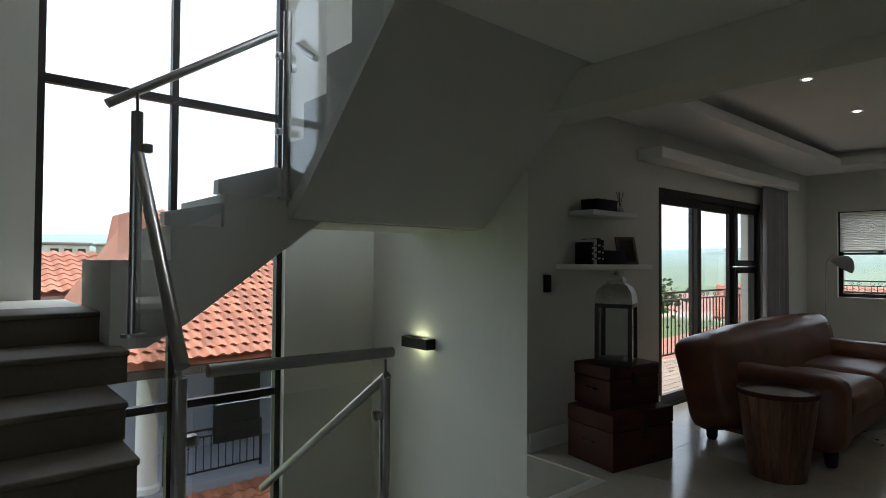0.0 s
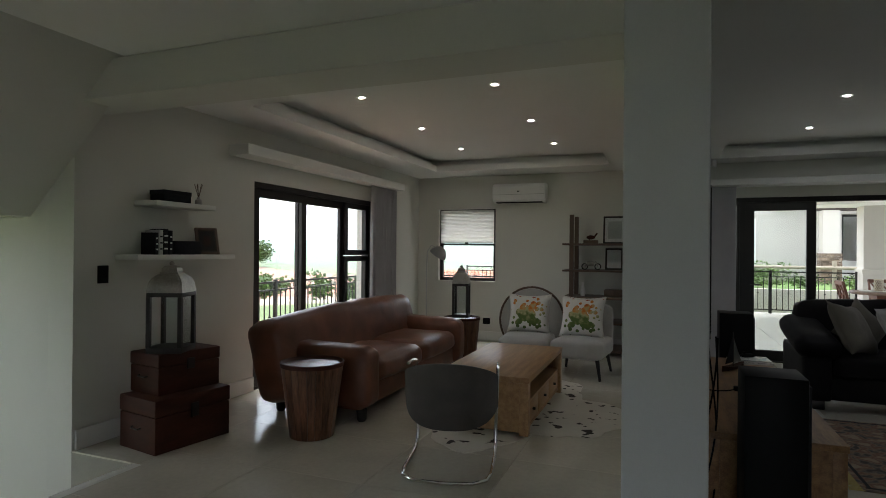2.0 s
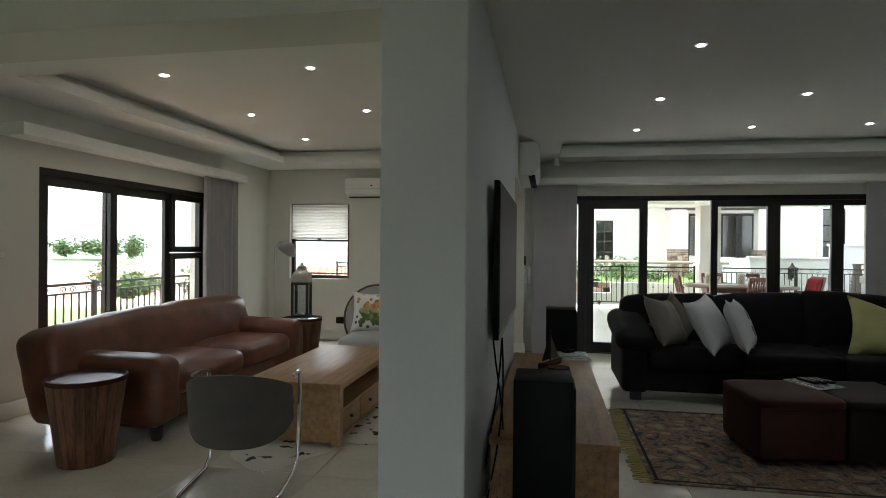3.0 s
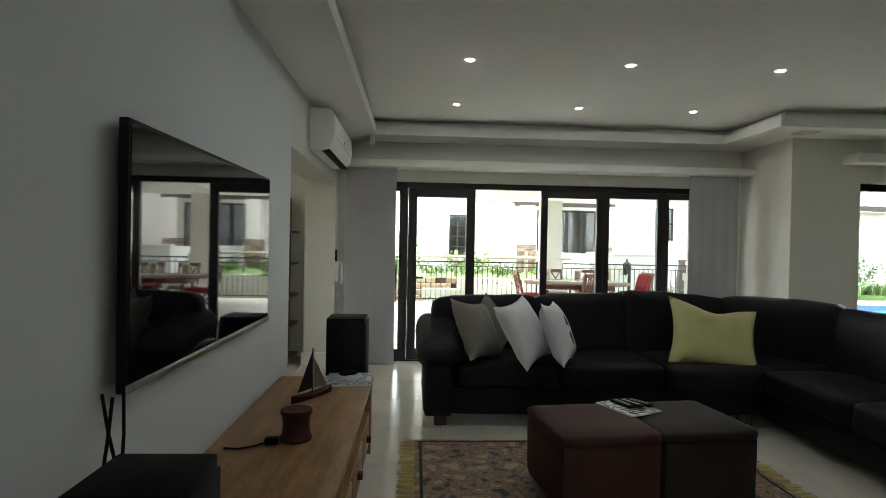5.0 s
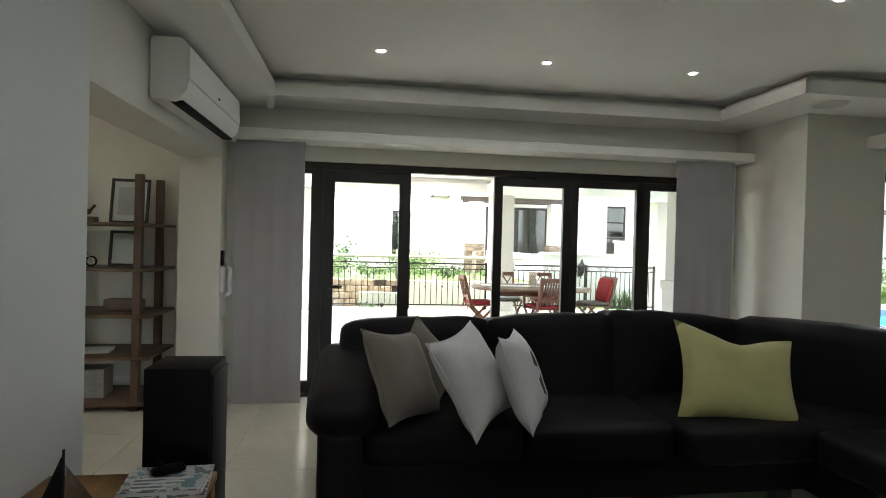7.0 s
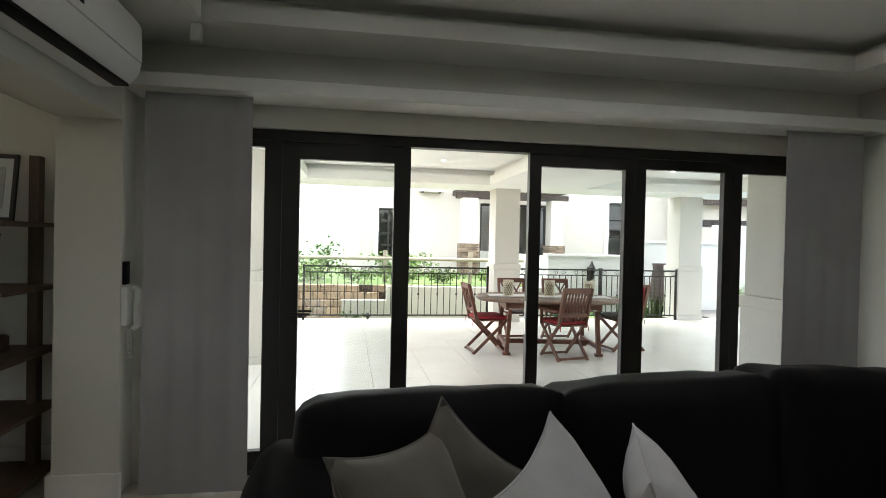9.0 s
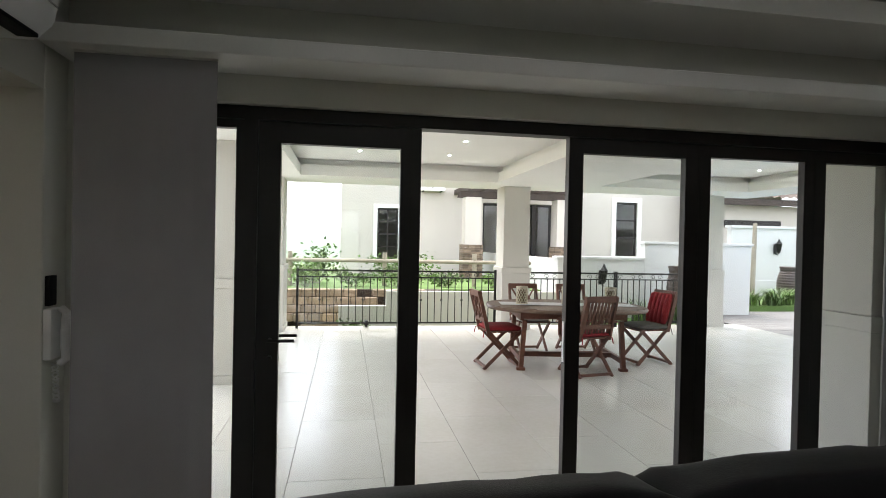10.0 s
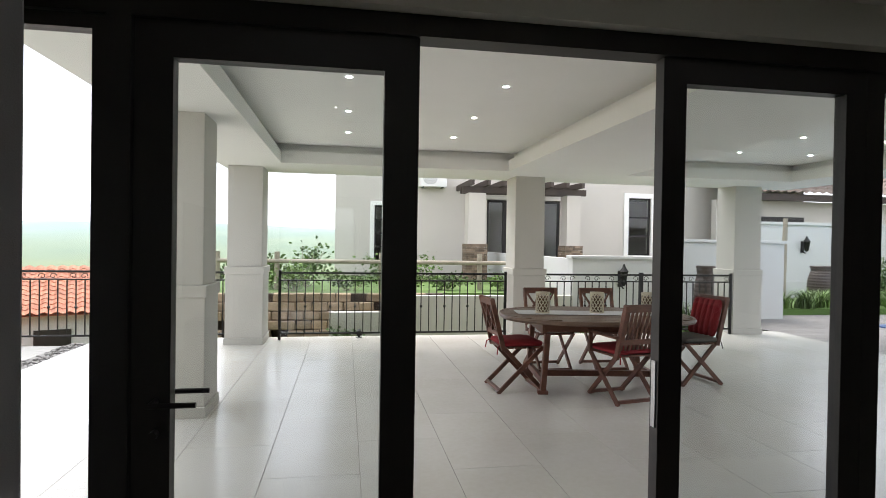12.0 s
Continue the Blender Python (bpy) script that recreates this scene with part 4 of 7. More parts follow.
def brown_sofa():
    s = thing("sofa", "worn brown leather three-seat sofa with padded arms", "sofa", at=pose(0, 0, 0))
    bm = bmesh.new()
    soft(bm, -1.55, -0.66, 5.2, 7.62, 0.09, 0.3, 0.04, wrinkle=0.004)
    part("base", bm, LEATHER, s)
    lean = Matrix.Translation((-1.36, 6.4, 0.3)) @ Matrix.Rotation(radians(-14), 4, "Y") @ Matrix.Translation((1.36, -6.4, -0.3))
    bm = bmesh.new()
    soft(bm, -1.62, -1.2, 5.05, 7.72, 0.12, 0.87, 0.12, puff=0.02, wrinkle=0.014, cuts=15, m=lean)
    for v in bm.verts:
        u = (v.co.y - 6.4) / 1.35
        if v.co.z > 0.6:
            v.co.z -= (0.04 * u * u - 0.02 * u + 0.025 * math.exp(-(u / 0.05) ** 2)) * (v.co.z - 0.6) / 0.3
    part("backrest", bm, LEATHER, s, smooth=70)
    for y0, y1 in ((5.46, 6.42), (6.43, 7.38)):
        bm = bmesh.new()
        soft(bm, -1.4, -0.62, y0, y1, 0.27, 0.47, 0.07, puff=0.03, wrinkle=0.012, cuts=11)
        part("seat_cushion", bm, LEATHER, s, smooth=70)
    for y0, y1 in ((5.18, 5.46), (7.38, 7.66)):
        bm = bmesh.new()
        soft(bm, -1.58, -0.6, y0, y1, 0.1, 0.6, 0.08, puff=0.015, wrinkle=0.008, cuts=9)
        for v in bm.verts:
            if v.co.z > 0.4:
                v.co.z += 0.05 * max(0, (-0.6 - v.co.x) - 0.5)
        part("arm", bm, LEATHER, s, smooth=70)
    for x in (-1.48, -0.68):
        for y in (5.27, 7.55):
            bm = bmesh.new()
            lathe(bm, [(0.03, 0), (0.04, 0.02), (0.045, 0.1)], 14, (x, y, 0))
            part("foot", bm, BLACK_WOOD, s)


brown_sofa()

# coffee table with an open shelf and drawers
ct = thing("coffee_table", "low solid oak coffee table with drawers and shelf", "coffee table", at=pose(0.32, 6.14, 0.006))
X, Y, H = 0.37, 0.77, 0.445
bm = bmesh.new()
box(bm, -X, X, -Y, Y, H - 0.045, H, 0.005)
part("tabletop", bm, OAK, ct)
for sx in (-1, 1):
    for sy in (-1, 1):
        bm = bmesh.new()
        box(bm, sx * (X - 0.04) - 0.035, sx * (X - 0.04) + 0.035, sy * (Y - 0.04) - 0.035, sy * (Y - 0.04) + 0.035, 0, H - 0.045, 0.003)
        part("leg", bm, OAK, ct)
for sy in (-1, 1):
    bm = bmesh.new()
    box(bm, -X + 0.075, X - 0.075, sy * (Y - 0.03) - 0.012, sy * (Y - 0.03) + 0.012, 0.02, H - 0.045)
    part("end_panel", bm, OAK, ct)
bm = bmesh.new()
box(bm, -X + 0.03, X - 0.03, -Y + 0.05, Y - 0.05, 0.22, 0.24)
box(bm, -X + 0.03, X - 0.03, -Y + 0.05, Y - 0.05, 0.03, 0.05)
box(bm, -0.01, 0.01, -Y + 0.05, Y - 0.05, 0.05, 0.22)
part("shelf", bm, OAK, ct)
for i in range(3):
    y0 = -Y + 0.08 + i * 0.465
    for sx in (-1, 1):
        bm = bmesh.new()
        box(bm, sx * (X - 0.045) - 0.012, sx * (X - 0.045) + 0.012, y0, y0 + 0.45, 0.055, 0.215, 0.003)
        dr = part("drawer", bm, OAK, ct)
        bm = bmesh.new()
        rod(bm, (sx * (X - 0.035), y0 + 0.225, 0.14), (sx * (X - 0.012), y0 + 0.225, 0.14), 0.012, 12)
        part("knob", bm, BLACK_WOOD, dr)

# cantilever chair with a curved shell back
cc = thing("cantilever_chair", "grey shell-back chair on a chrome sled frame", "chair", at=pose(0.3, 4.78, 0, 0, 0, 12))
bm = bmesh.new()
n, k = 18, 6
grid = []
for i in range(n + 1):
    a = radians(-72 + 144 * i / n)
    top = 0.70 - 0.10 * (abs(a) / radians(72)) ** 2
    bot = 0.27 + 0.12 * (abs(a) / radians(72)) ** 3
    grid.append([Vector((0.31 * math.sin(a), -0.28 * math.cos(a) - 0.04 * j / k, bot + (top - bot) * j / k)) for j in range(k + 1)])
for off in (0.0, 0.018):
    vs = [[bm.verts.new(p + Vector((p.x, p.y, 0)).normalized() * off) for p in col] for col in grid]
    for i in range(n):
        for j in range(k):
            f = (vs[i][j], vs[i + 1][j], vs[i + 1][j + 1], vs[i][j + 1])
            bm.faces.new(f if off else f[::-1])
    if off == 0.0:
        first = vs
for i in range(n):
    bm.faces.new((first[i][k], first[i + 1][k], vs[i + 1][k], vs[i][k]))
    bm.faces.new((first[i][0], vs[i][0], vs[i + 1][0], first[i + 1][0]))
for i in (0, n):
    for j in range(k):
        bm.faces.new((first[i][j], first[i][j + 1], vs[i][j + 1], vs[i][j]))
part("backrest", bm, GREY_WEAVE, cc, smooth=60)
bm = bmesh.new()
soft(bm, -0.24, 0.24, -0.2, 0.27, 0.37, 0.44, 0.035, puff=0.012)
part("seat", bm, GREY_WEAVE, cc, smooth=60)
bm = bmesh.new()
base = [(-0.28, 0.16, 0.014), (-0.26, 0.27, 0.014), (-0.18, 0.34, 0.014), (0, 0.36, 0.014), (0.18, 0.34, 0.014), (0.26, 0.27, 0.014), (0.28, 0.16, 0.014)]
half = [(x, -y, z) for x, y, z in [(-0.29, -0.28, 0.62), (-0.29, -0.3, 0.5), (-0.28, -0.3, 0.2), (-0.28, -0.28, 0.06), (-0.28, -0.2, 0.016)]]
loop = half + [(x, -y, z) for x, y, z in base] + [(-x, y, z) for x, y, z in reversed(half)]
tube(bm, [(x, y - 0.12, z) for x, y, z in loop], 0.0115, 10)
part("frame", bm, CHROME, cc, "chrome tube sled frame")
for s in (-1, 1):
    bm = bmesh.new()
    tube(bm, [(s * 0.29, 0.16, 0.62), (s * 0.3, 0.05, 0.64), (s * 0.305, -0.06, 0.64)], 0.0115, 8)
    part("armrest", bm, CHROME, cc)


def slipper_chair(x, y, rz, oval):
    c = thing("accent_chair", "pale grey armless chair with a round back" if oval else "pale grey armless upholstered chair with dark legs", "chair", "accent chairs", at=pose(x, y, 0, 0, 0, rz))
    bm = bmesh.new()
    soft(bm, -0.29, 0.29, -0.34, 0.36, 0.22, 0.42, 0.05, puff=0.015)
    part("seat", bm, PALE_FABRIC, c, smooth=60)
    for sx in (-1, 1):
        for sy in (-1, 1):
            bm = bmesh.new()
            rod(bm, (sx * 0.27, sy * 0.31, 0), (sx * 0.23, sy * 0.27, 0.23), 0.014, 10, 0.024)
            part("leg", bm, BLACK_WOOD, c)
    if oval:
        bm = bmesh.new()
        ring = [(0.4 * math.cos(a), 0.34 + 0.06 * math.sin(a), 0.56 + 0.4 * math.sin(a)) for a in [2 * math.pi * i / 40 for i in range(40)]]
        tube(bm, ring, 0.014, 8, closed=True)
        part("back_ring", bm, SHELF_WOOD, c)
        bm = bmesh.new()
        lathe(bm, [(0.385, -0.012), (0.385, 0.0)], 40)
        bmesh.ops.transform(bm, matrix=Matrix.Translation((0, 0.35, 0.56)) @ Matrix.Rotation(radians(81), 4, "X"), verts=bm.verts)
        part("backrest", bm, PALE_FABRIC, c)
    else:
        bm = bmesh.new()
        soft(bm, -0.28, 0.28, 0.26, 0.38, 0.3, 0.78, 0.05, puff=0.01)
        part("backrest", bm, PALE_FABRIC, c, smooth=60)


slipper_chair(0.12, 7.85, 4, True)
slipper_chair(0.76, 7.86, -6, False)
cushion(0.10, 8.03, 0.65, 0.53, 0.49, 0.15, -14, 2, PRINT, "white cushion with orange and green tropical print")
cushion(0.75, 7.96, 0.65, 0.53, 0.49, 0.15, -14, -5, PRINT, "white cushion with orange and green tropical print")

# ladder shelf with keepsakes
ls = thing("ladder_shelf", "dark wooden leaning ladder shelf with ornaments", "shelf", at=pose(0, 0, 0))
for x in (0.43, 1.2):
    for ya, yb in ((9.22, 9.24), (9.72, 9.72)):
        bm = bmesh.new()
        bar(bm, (x, ya, 0), (x, yb, 1.93), 0.055, 0.065, (0, 1, 0))
        part("upright", bm, SHELF_WOOD, ls)
SHELVES = ((0.07, 0.64), (0.445, 0.64), (0.785, 0.64), (1.16, 0.64), (1.53, 0.64))
for z, d in SHELVES:
    bm = bmesh.new()
    box(bm, 0.31, 1.32, 9.8 - d, 9.78, z - 0.025, z, 0.003)
    part("board", bm, SHELF_WOOD, ls)
picture(0.98, 9.6, 1.53, 0.32, 0.40, -8, 0, "dark framed certificate with a pale mount", BLACK_WOOD, BOOK_PALE)
picture(0.98, 9.5, 1.16, 0.24, 0.31, -8, 0, "dark framed white document leaning on a shelf", BLACK_WOOD, PAPER)
bd = thing("bird_ornament", "small brown wooden bird ornament on a block", "ornament", at=pose(0.66, 9.5, 1.53))
bm = bmesh.new()
box(bm, -0.1, 0.1, -0.05, 0.05, 0, 0.05, 0.006)
part("base", bm, SHELF_WOOD, bd)
bm = bmesh.new()
bmesh.ops.create_icosphere(bm, subdivisions=2, radius=0.04, matrix=Matrix.Translation((0, 0, 0.09)) @ Matrix.Diagonal((1.6, 0.8, 0.8, 1)))
rod(bm, (0.05, 0, 0.1), (0.09, 0, 0.15), 0.012, 8)
rod(bm, (-0.02, 0, 0.04), (-0.02, 0, 0.07), 0.006, 6)
part("body", bm, TRUNK, bd)
mc = thing("model_motorcycle", "small dark metal model motorcycle on a shelf", "model", at=pose(0.68, 9.4, 1.16))
for x in (-0.09, 0.09):
    bm = bmesh.new()
    tube(bm, [(x + 0.04 * math.cos(a), 0, 0.045 + 0.04 * math.sin(a)) for a in [2 * math.pi * i / 16 for i in range(16)]], 0.008, 6, closed=True)
    part("wheel", bm, BLACK_PLASTIC, mc)
bm = bmesh.new()
tube(bm, [(-0.09, 0, 0.045), (-0.04, 0, 0.09), (0.03, 0, 0.1), (0.06, 0, 0.12), (0.09, 0, 0.045)], 0.01, 6)
soft(bm, -0.06, 0.04, -0.02, 0.02, 0.05, 0.12, 0.015, cuts=3)
part("body", bm, ZINC, mc)
box_thing("wooden_box", "small dark wooden box on a shelf", "box", 1.0, 9.5, 0.785, 0.3, 0.14, 0.1, 0, SHELF_WOOD, 0.02)
box_thing("storage_box", "small beige storage box on the lowest shelf", "box", 0.76, 9.45, 0.07, 0.28, 0.22, 0.24, 4, BOOK_PALE, 0.006)
box_thing("paper_stack", "thin stack of loose papers on a shelf", "papers", 0.78, 9.42, 0.445, 0.3, 0.21, 0.022, 9, PAPER, 0.001)
vz = thing("vase", "small white ceramic vase on a shelf", "vase", at=pose(0.56, 9.45, 0.785))
bm = bmesh.new()
lathe(bm, [(0.03, 0), (0.04, 0.04), (0.03, 0.1), (0.016, 0.15), (0.02, 0.19)], 18)
part("body", bm, PLASTIC, vz)


def aircon(x, y, z, w, rz, label, tall=1.0):
    a = thing("air_conditioner", label, "air conditioner", "wall air conditioners", at=pose(x, y, z, 0, 0, rz))
    bm = bmesh.new()
    prism(bm, [(y, z * tall) for y, z in ((0, 0), (-0.14, 0.0), (-0.2, 0.05), (-0.215, 0.12), (-0.21, 0.25), (-0.17, 0.29), (0, 0.29))], "x", -w / 2, w / 2)
    bmesh.ops.bevel(bm, geom=list(bm.edges), offset=0.008, segments=2, affect="EDGES")
    part("body", bm, PLASTIC, a)
    bm = bmesh.new()
    box(bm, -w / 2 + 0.05, w / 2 - 0.05, -0.17, -0.1, -0.004, 0.01, 0.002)
    part("vane", bm, BLACK_PLASTIC, a, "dark air outlet")
    bm = bmesh.new()
    box(bm, -w / 2 + 0.01, w / 2 - 0.01, -0.217, -0.214, 0.118, 0.124)
    part("panel_gap", bm, BOOK_PALE, a)
    bm = bmesh.new()
    box(bm, -0.015, 0.015, -0.218, -0.213, 0.16, 0.175)
    part("badge", bm, BLACK_PLASTIC, a)


aircon(-0.44, 9.85, 2.16, 0.82, 0, "white wall-mounted air conditioner above the window")
aircon(1.81, 8.33, 2.2, 1.33, 90, "white wall-mounted air conditioner over the passage", 1.22)

fl = thing("floor_lamp", "slim pale floor lamp with a tilted shade", "floor lamp", at=pose(-1.82, 9.35, 0))
bm = bmesh.new()
lathe(bm, [(0.13, 0), (0.13, 0.015), (0.02, 0.025)], 24)
part("base", bm, PALE_FABRIC, fl)
bm = bmesh.new()
tube(bm, [(0, 0, 0.02), (0, 0, 1.1), (0.01, 0, 1.4), (0.08, 0, 1.5), (0.16, 0, 1.46)], 0.009, 8)
part("stem", bm, STEEL, fl)
bm = bmesh.new()
lathe(bm, [(0.03, 0.1), (0.08, 0.07), (0.13, 0.0), (0.14, -0.05), (0.132, -0.05), (0.12, 0.0), (0.07, 0.06)], 24, cap=False)
bmesh.ops.transform(bm, matrix=Matrix.Translation((0.2, 0.02, 1.38)) @ Matrix.Rotation(radians(35), 4, "Y"), verts=bm.verts)
part("shade", bm, CURTAIN, fl)


def curtain(x0, x1, y0, y1, z0, z1, along, label, folds, flat=0.75):
    c = thing("curtain", label, "curtain", "drawn-back curtains", at=pose((x0 + x1) / 2, (y0 + y1) / 2, z0))
    n = folds * 8
    L = (x1 - x0) if along == "x" else (y1 - y0)
    D = (y1 - y0) if along == "x" else (x1 - x0)
    outer, inner = [], []
    for i in range(n + 1):
        u = -L / 2 + L * i / n
        w = D / 2 * flat * math.sin(2 * math.pi * i / 8 + 0.6 * math.sin(i * 0.7)) * (0.8 + 0.2 * math.sin(i * 1.7))
        outer.append((u, w + 0.004))
        inner.append((u, w - 0.004))
    pts = outer + inner[::-1]
    if along == "y":
        pts = [(b, a) for a, b in pts]
    bm = bmesh.new()
    lo = [bm.verts.new((a, b, 0.0)) for a, b in pts]
    mid = [bm.verts.new((a * 0.99, b * 0.99, (z1 - z0) * 0.5)) for a, b in pts]
    hi = [bm.verts.new((a * 0.99, b * 0.97, z1 - z0)) for a, b in pts]
    k = len(pts)
    for p, q in ((lo, mid), (mid, hi)):
        for i in range(k):
            bm.faces.new((p[i], p[(i + 1) % k], q[(i + 1) % k], q[i]))
    part("cloth", bm, CURTAIN, c, smooth=70)
    bm = bmesh.new()
    if along == "x":
        rod(bm, (-L / 2, 0, z1 - z0 + 0.01), (L / 2, 0, z1 - z0 + 0.01), 0.008, 8)
    else:
        rod(bm, (0, -L / 2, z1 - z0 + 0.01), (0, L / 2, z1 - z0 + 0.01), 0.008, 8)
    part("track", bm, TRIM, c)


curtain(-2.13, -2.03, 7.98, 8.76, 0.01, 2.3, "y", "grey fabric curtain drawn aside by the sliding door", 8)
curtain(1.925, 2.505, 9.3, 9.38, 0.01, 2.27, "x", "flat grey fabric curtain panel beside folding doors", 4, 0.07)
curtain(5.945, 6.54, 9.29, 9.37, 0.01, 2.27, "x", "flat grey fabric curtain panel beside folding doors", 4, 0.07)

# spotted cowhide
HIDE = mat("cowhide", (0.6, 0.57, 0.5), 0.85, var=0.06, scale=3, fine=120, bump=0.15)
hn, hl = HIDE.node_tree.nodes, HIDE.node_tree.links
tcs, vz2, lt = hn.new("ShaderNodeTexCoord"), hn.new("ShaderNodeTexNoise"), hn.new("ShaderNodeValToRGB")
vz2.inputs["Scale"].default_value, vz2.inputs["Detail"].default_value = 7.5, 2.5
hl.new(tcs.outputs["Object"], vz2.inputs["Vector"])
hl.new(vz2.outputs["Fac"], lt.inputs[0])
lt.color_ramp.elements[0].position, lt.color_ramp.elements[1].position = 0.60, 0.63
lt.color_ramp.elements[0].color, lt.color_ramp.elements[1].color = (1, 1, 1, 1), (0.05, 0.035, 0.03, 1)
mul = hn.new("ShaderNodeMix")
mul.data_type, mul.blend_type = "RGBA", "MULTIPLY"
mul.inputs["Factor"].default_value = 1.0
src = hn["Principled BSDF"].inputs["Base Color"].links[0].from_socket
hl.new(src, mul.inputs[6])
hl.new(lt.outputs[0], mul.inputs[7])
hl.new(mul.outputs[2], hn["Principled BSDF"].inputs["Base Color"])
hd = thing("cowhide_rug", "white cowhide rug with dark brown spots on tiles", "rug", at=pose(0.35, 6.2, 0.001))
bm = bmesh.new()
rim = []
for i in range(72):
    a = 2 * math.pi * i / 72
    r = 1.0 + 0.16 * math.cos(4 * a + 0.6) + 0.07 * math.sin(7 * a) + 0.03 * math.sin(19 * a)
    rim.append((0.92 * r * math.cos(a), 1.08 * r * math.sin(a)))
prism(bm, rim, "z", 0.0, 0.005)
part("hide", bm, HIDE, hd)


# ---- living room ----
SCREEN = mat("tv_screen", (0.006, 0.006, 0.008), 0.03, var=0.05, bump=0.0, spec=0.8)
tv = thing("television", "large flat black television on the wall, switched off", "television", at=pose(1.81, 5.32, 0.945))
bm = bmesh.new()
box(bm, 0.03, 0.06, -0.83, 0.83, 0, 0.83, 0.004)
part("housing", bm, BLACK_PLASTIC, tv)
bm = bmesh.new()
box(bm, 0.0605, 0.0625, -0.815, 0.815, 0.03, 0.815)
part("screen", bm, SCREEN, tv, "glossy black screen", smooth=None)
bm = bmesh.new()
box(bm, 0.06, 0.066, -0.83, 0.83, 0.0, 0.026, 0.002)
part("lower_trim", bm, ZINC, tv, "silver lower trim")
bm = bmesh.new()
box(bm, 0.001, 0.03, -0.3, 0.3, 0.25, 0.6)
part("bracket", bm, FRAME, tv)

cab = thing("tv_cabinet", "long low knotty pine television cabinet with drawers", "cabinet", at=pose(2.15, 5.48, 0))
CX, CY, CH = 0.31, 1.16, 0.5
bm = bmesh.new()
box(bm, -CX, CX, -CY, CY, CH - 0.035, CH, 0.004)
part("top", bm, PINE, cab)
for s in (-1, 1):
    bm = bmesh.new()
    box(bm, -CX + 0.02, CX - 0.02, s * (CY - 0.04) - 0.02, s * (CY - 0.04) + 0.02, 0.0, CH - 0.035)
    part("side_panel", bm, PINE, cab)
    for sx in (-1, 1):
        bm = bmesh.new()
        box(bm, sx * (CX - 0.035) - 0.03, sx * (CX - 0.035) + 0.03, s * (CY - 0.045) - 0.03, s * (CY - 0.045) + 0.03, 0, CH - 0.035, 0.003)
        part("leg", bm, PINE, cab)
bm = bmesh.new()
box(bm, -CX + 0.02, -CX + 0.035, -CY + 0.06, CY - 0.06, 0.05, CH - 0.035)
part("back_panel", bm, PINE, cab)
bm = bmesh.new()
box(bm, -CX + 0.035, CX - 0.02, -CY + 0.06, CY - 0.06, 0.05, 0.07)
box(bm, -CX + 0.035, CX - 0.02, -CY + 0.06, CY - 0.06, 0.27, 0.285)
part("shelf", bm, PINE, cab)
for i in range(4):
    y0 = -CY + 0.08 + i * 0.565
    bm = bmesh.new()
    box(bm, CX - 0.045, CX - 0.015, y0, y0 + 0.545, 0.075, 0.262, 0.003)
    d = part("drawer", bm, PINE, cab)
    bm = bmesh.new()
    box(bm, CX - 0.015, CX + 0.012, y0 + 0.25, y0 + 0.3, 0.15, 0.185, 0.004)
    part("handle", bm, TRUNK, d)
dvd = box_thing("media_player", "flat black media player inside the cabinet", "electronics", 2.18, 6.3, 0.285, 0.4, 0.42, 0.06, 0, BLACK_PLASTIC)


def tower_speaker(x, y, w, d, h, label):
    s = thing("tower_speaker", label, "loudspeaker", "tower speakers", at=pose(x, y, 0))
    bm = bmesh.new()
    box(bm, -w / 2, w / 2, -d / 2, d / 2, 0.03, h, 0.005)
    part("cabinet", bm, BLACK_PLASTIC, s)
    bm = bmesh.new()
    box(bm, -w / 2 - 0.015, w / 2 + 0.015, -d / 2 - 0.015, d / 2 + 0.015, 0, 0.03, 0.005)
    part("plinth", bm, BLACK_PLASTIC, s)
    bm = bmesh.new()
    box(bm, w / 2, w / 2 + 0.012, -d / 2 + 0.01, d / 2 - 0.01, 0.06, h - 0.03, 0.003)
    part("grille", bm, BOOK_DARK, s)


tower_speaker(2.10, 4.12, 0.25, 0.26, 0.86, "tall black tower loudspeaker beside the pine cabinet")
tower_speaker(2.245, 6.96, 0.27, 0.28, 0.87, "tall black tower loudspeaker beyond the pine cabinet")

boat = thing("model_boat", "small wooden model sailing boat with metal sails", "ornament", at=pose(2.145, 6.1, 0.5, 0, 0, 58))
bm = bmesh.new()
rings = []
for i in range(9):
    u = -1 + 2 * i / 8
    w = 0.032 * (1 - u * u) ** 0.6 + 0.002
    lift = 0.018 * u * u
    rings.append([bm.verts.new((0.17 * u, w * sx, z)) for sx, z in ((0.5, 0.004), (1, 0.03 + lift), (0, 0.026 + lift), (-1, 0.03 + lift), (-0.5, 0.004))])
for a, b in zip(rings, rings[1:]):
    for i in range(5):
        bm.faces.new((a[i], a[(i + 1) % 5], b[(i + 1) % 5], b[i]))
bm.faces.new(rings[0][::-1])
bm.faces.new(rings[-1])
part("hull", bm, TRUNK, boat)
bm = bmesh.new()
rod(bm, (0.0, 0, 0.02), (0.0, 0, 0.29), 0.004, 8)
part("mast", bm, BLACK_WOOD, boat)
for pts, m in (([(-0.005, 0.27), (-0.005, 0.06), (-0.12, 0.055)], BOOK_DARK), ([(0.008, 0.24), (0.13, 0.05), (0.012, 0.06)], ZINC)):
    bm = bmesh.new()
    prism(bm, pts, "y", -0.002, 0.002)
    part("sail", bm, m, boat)

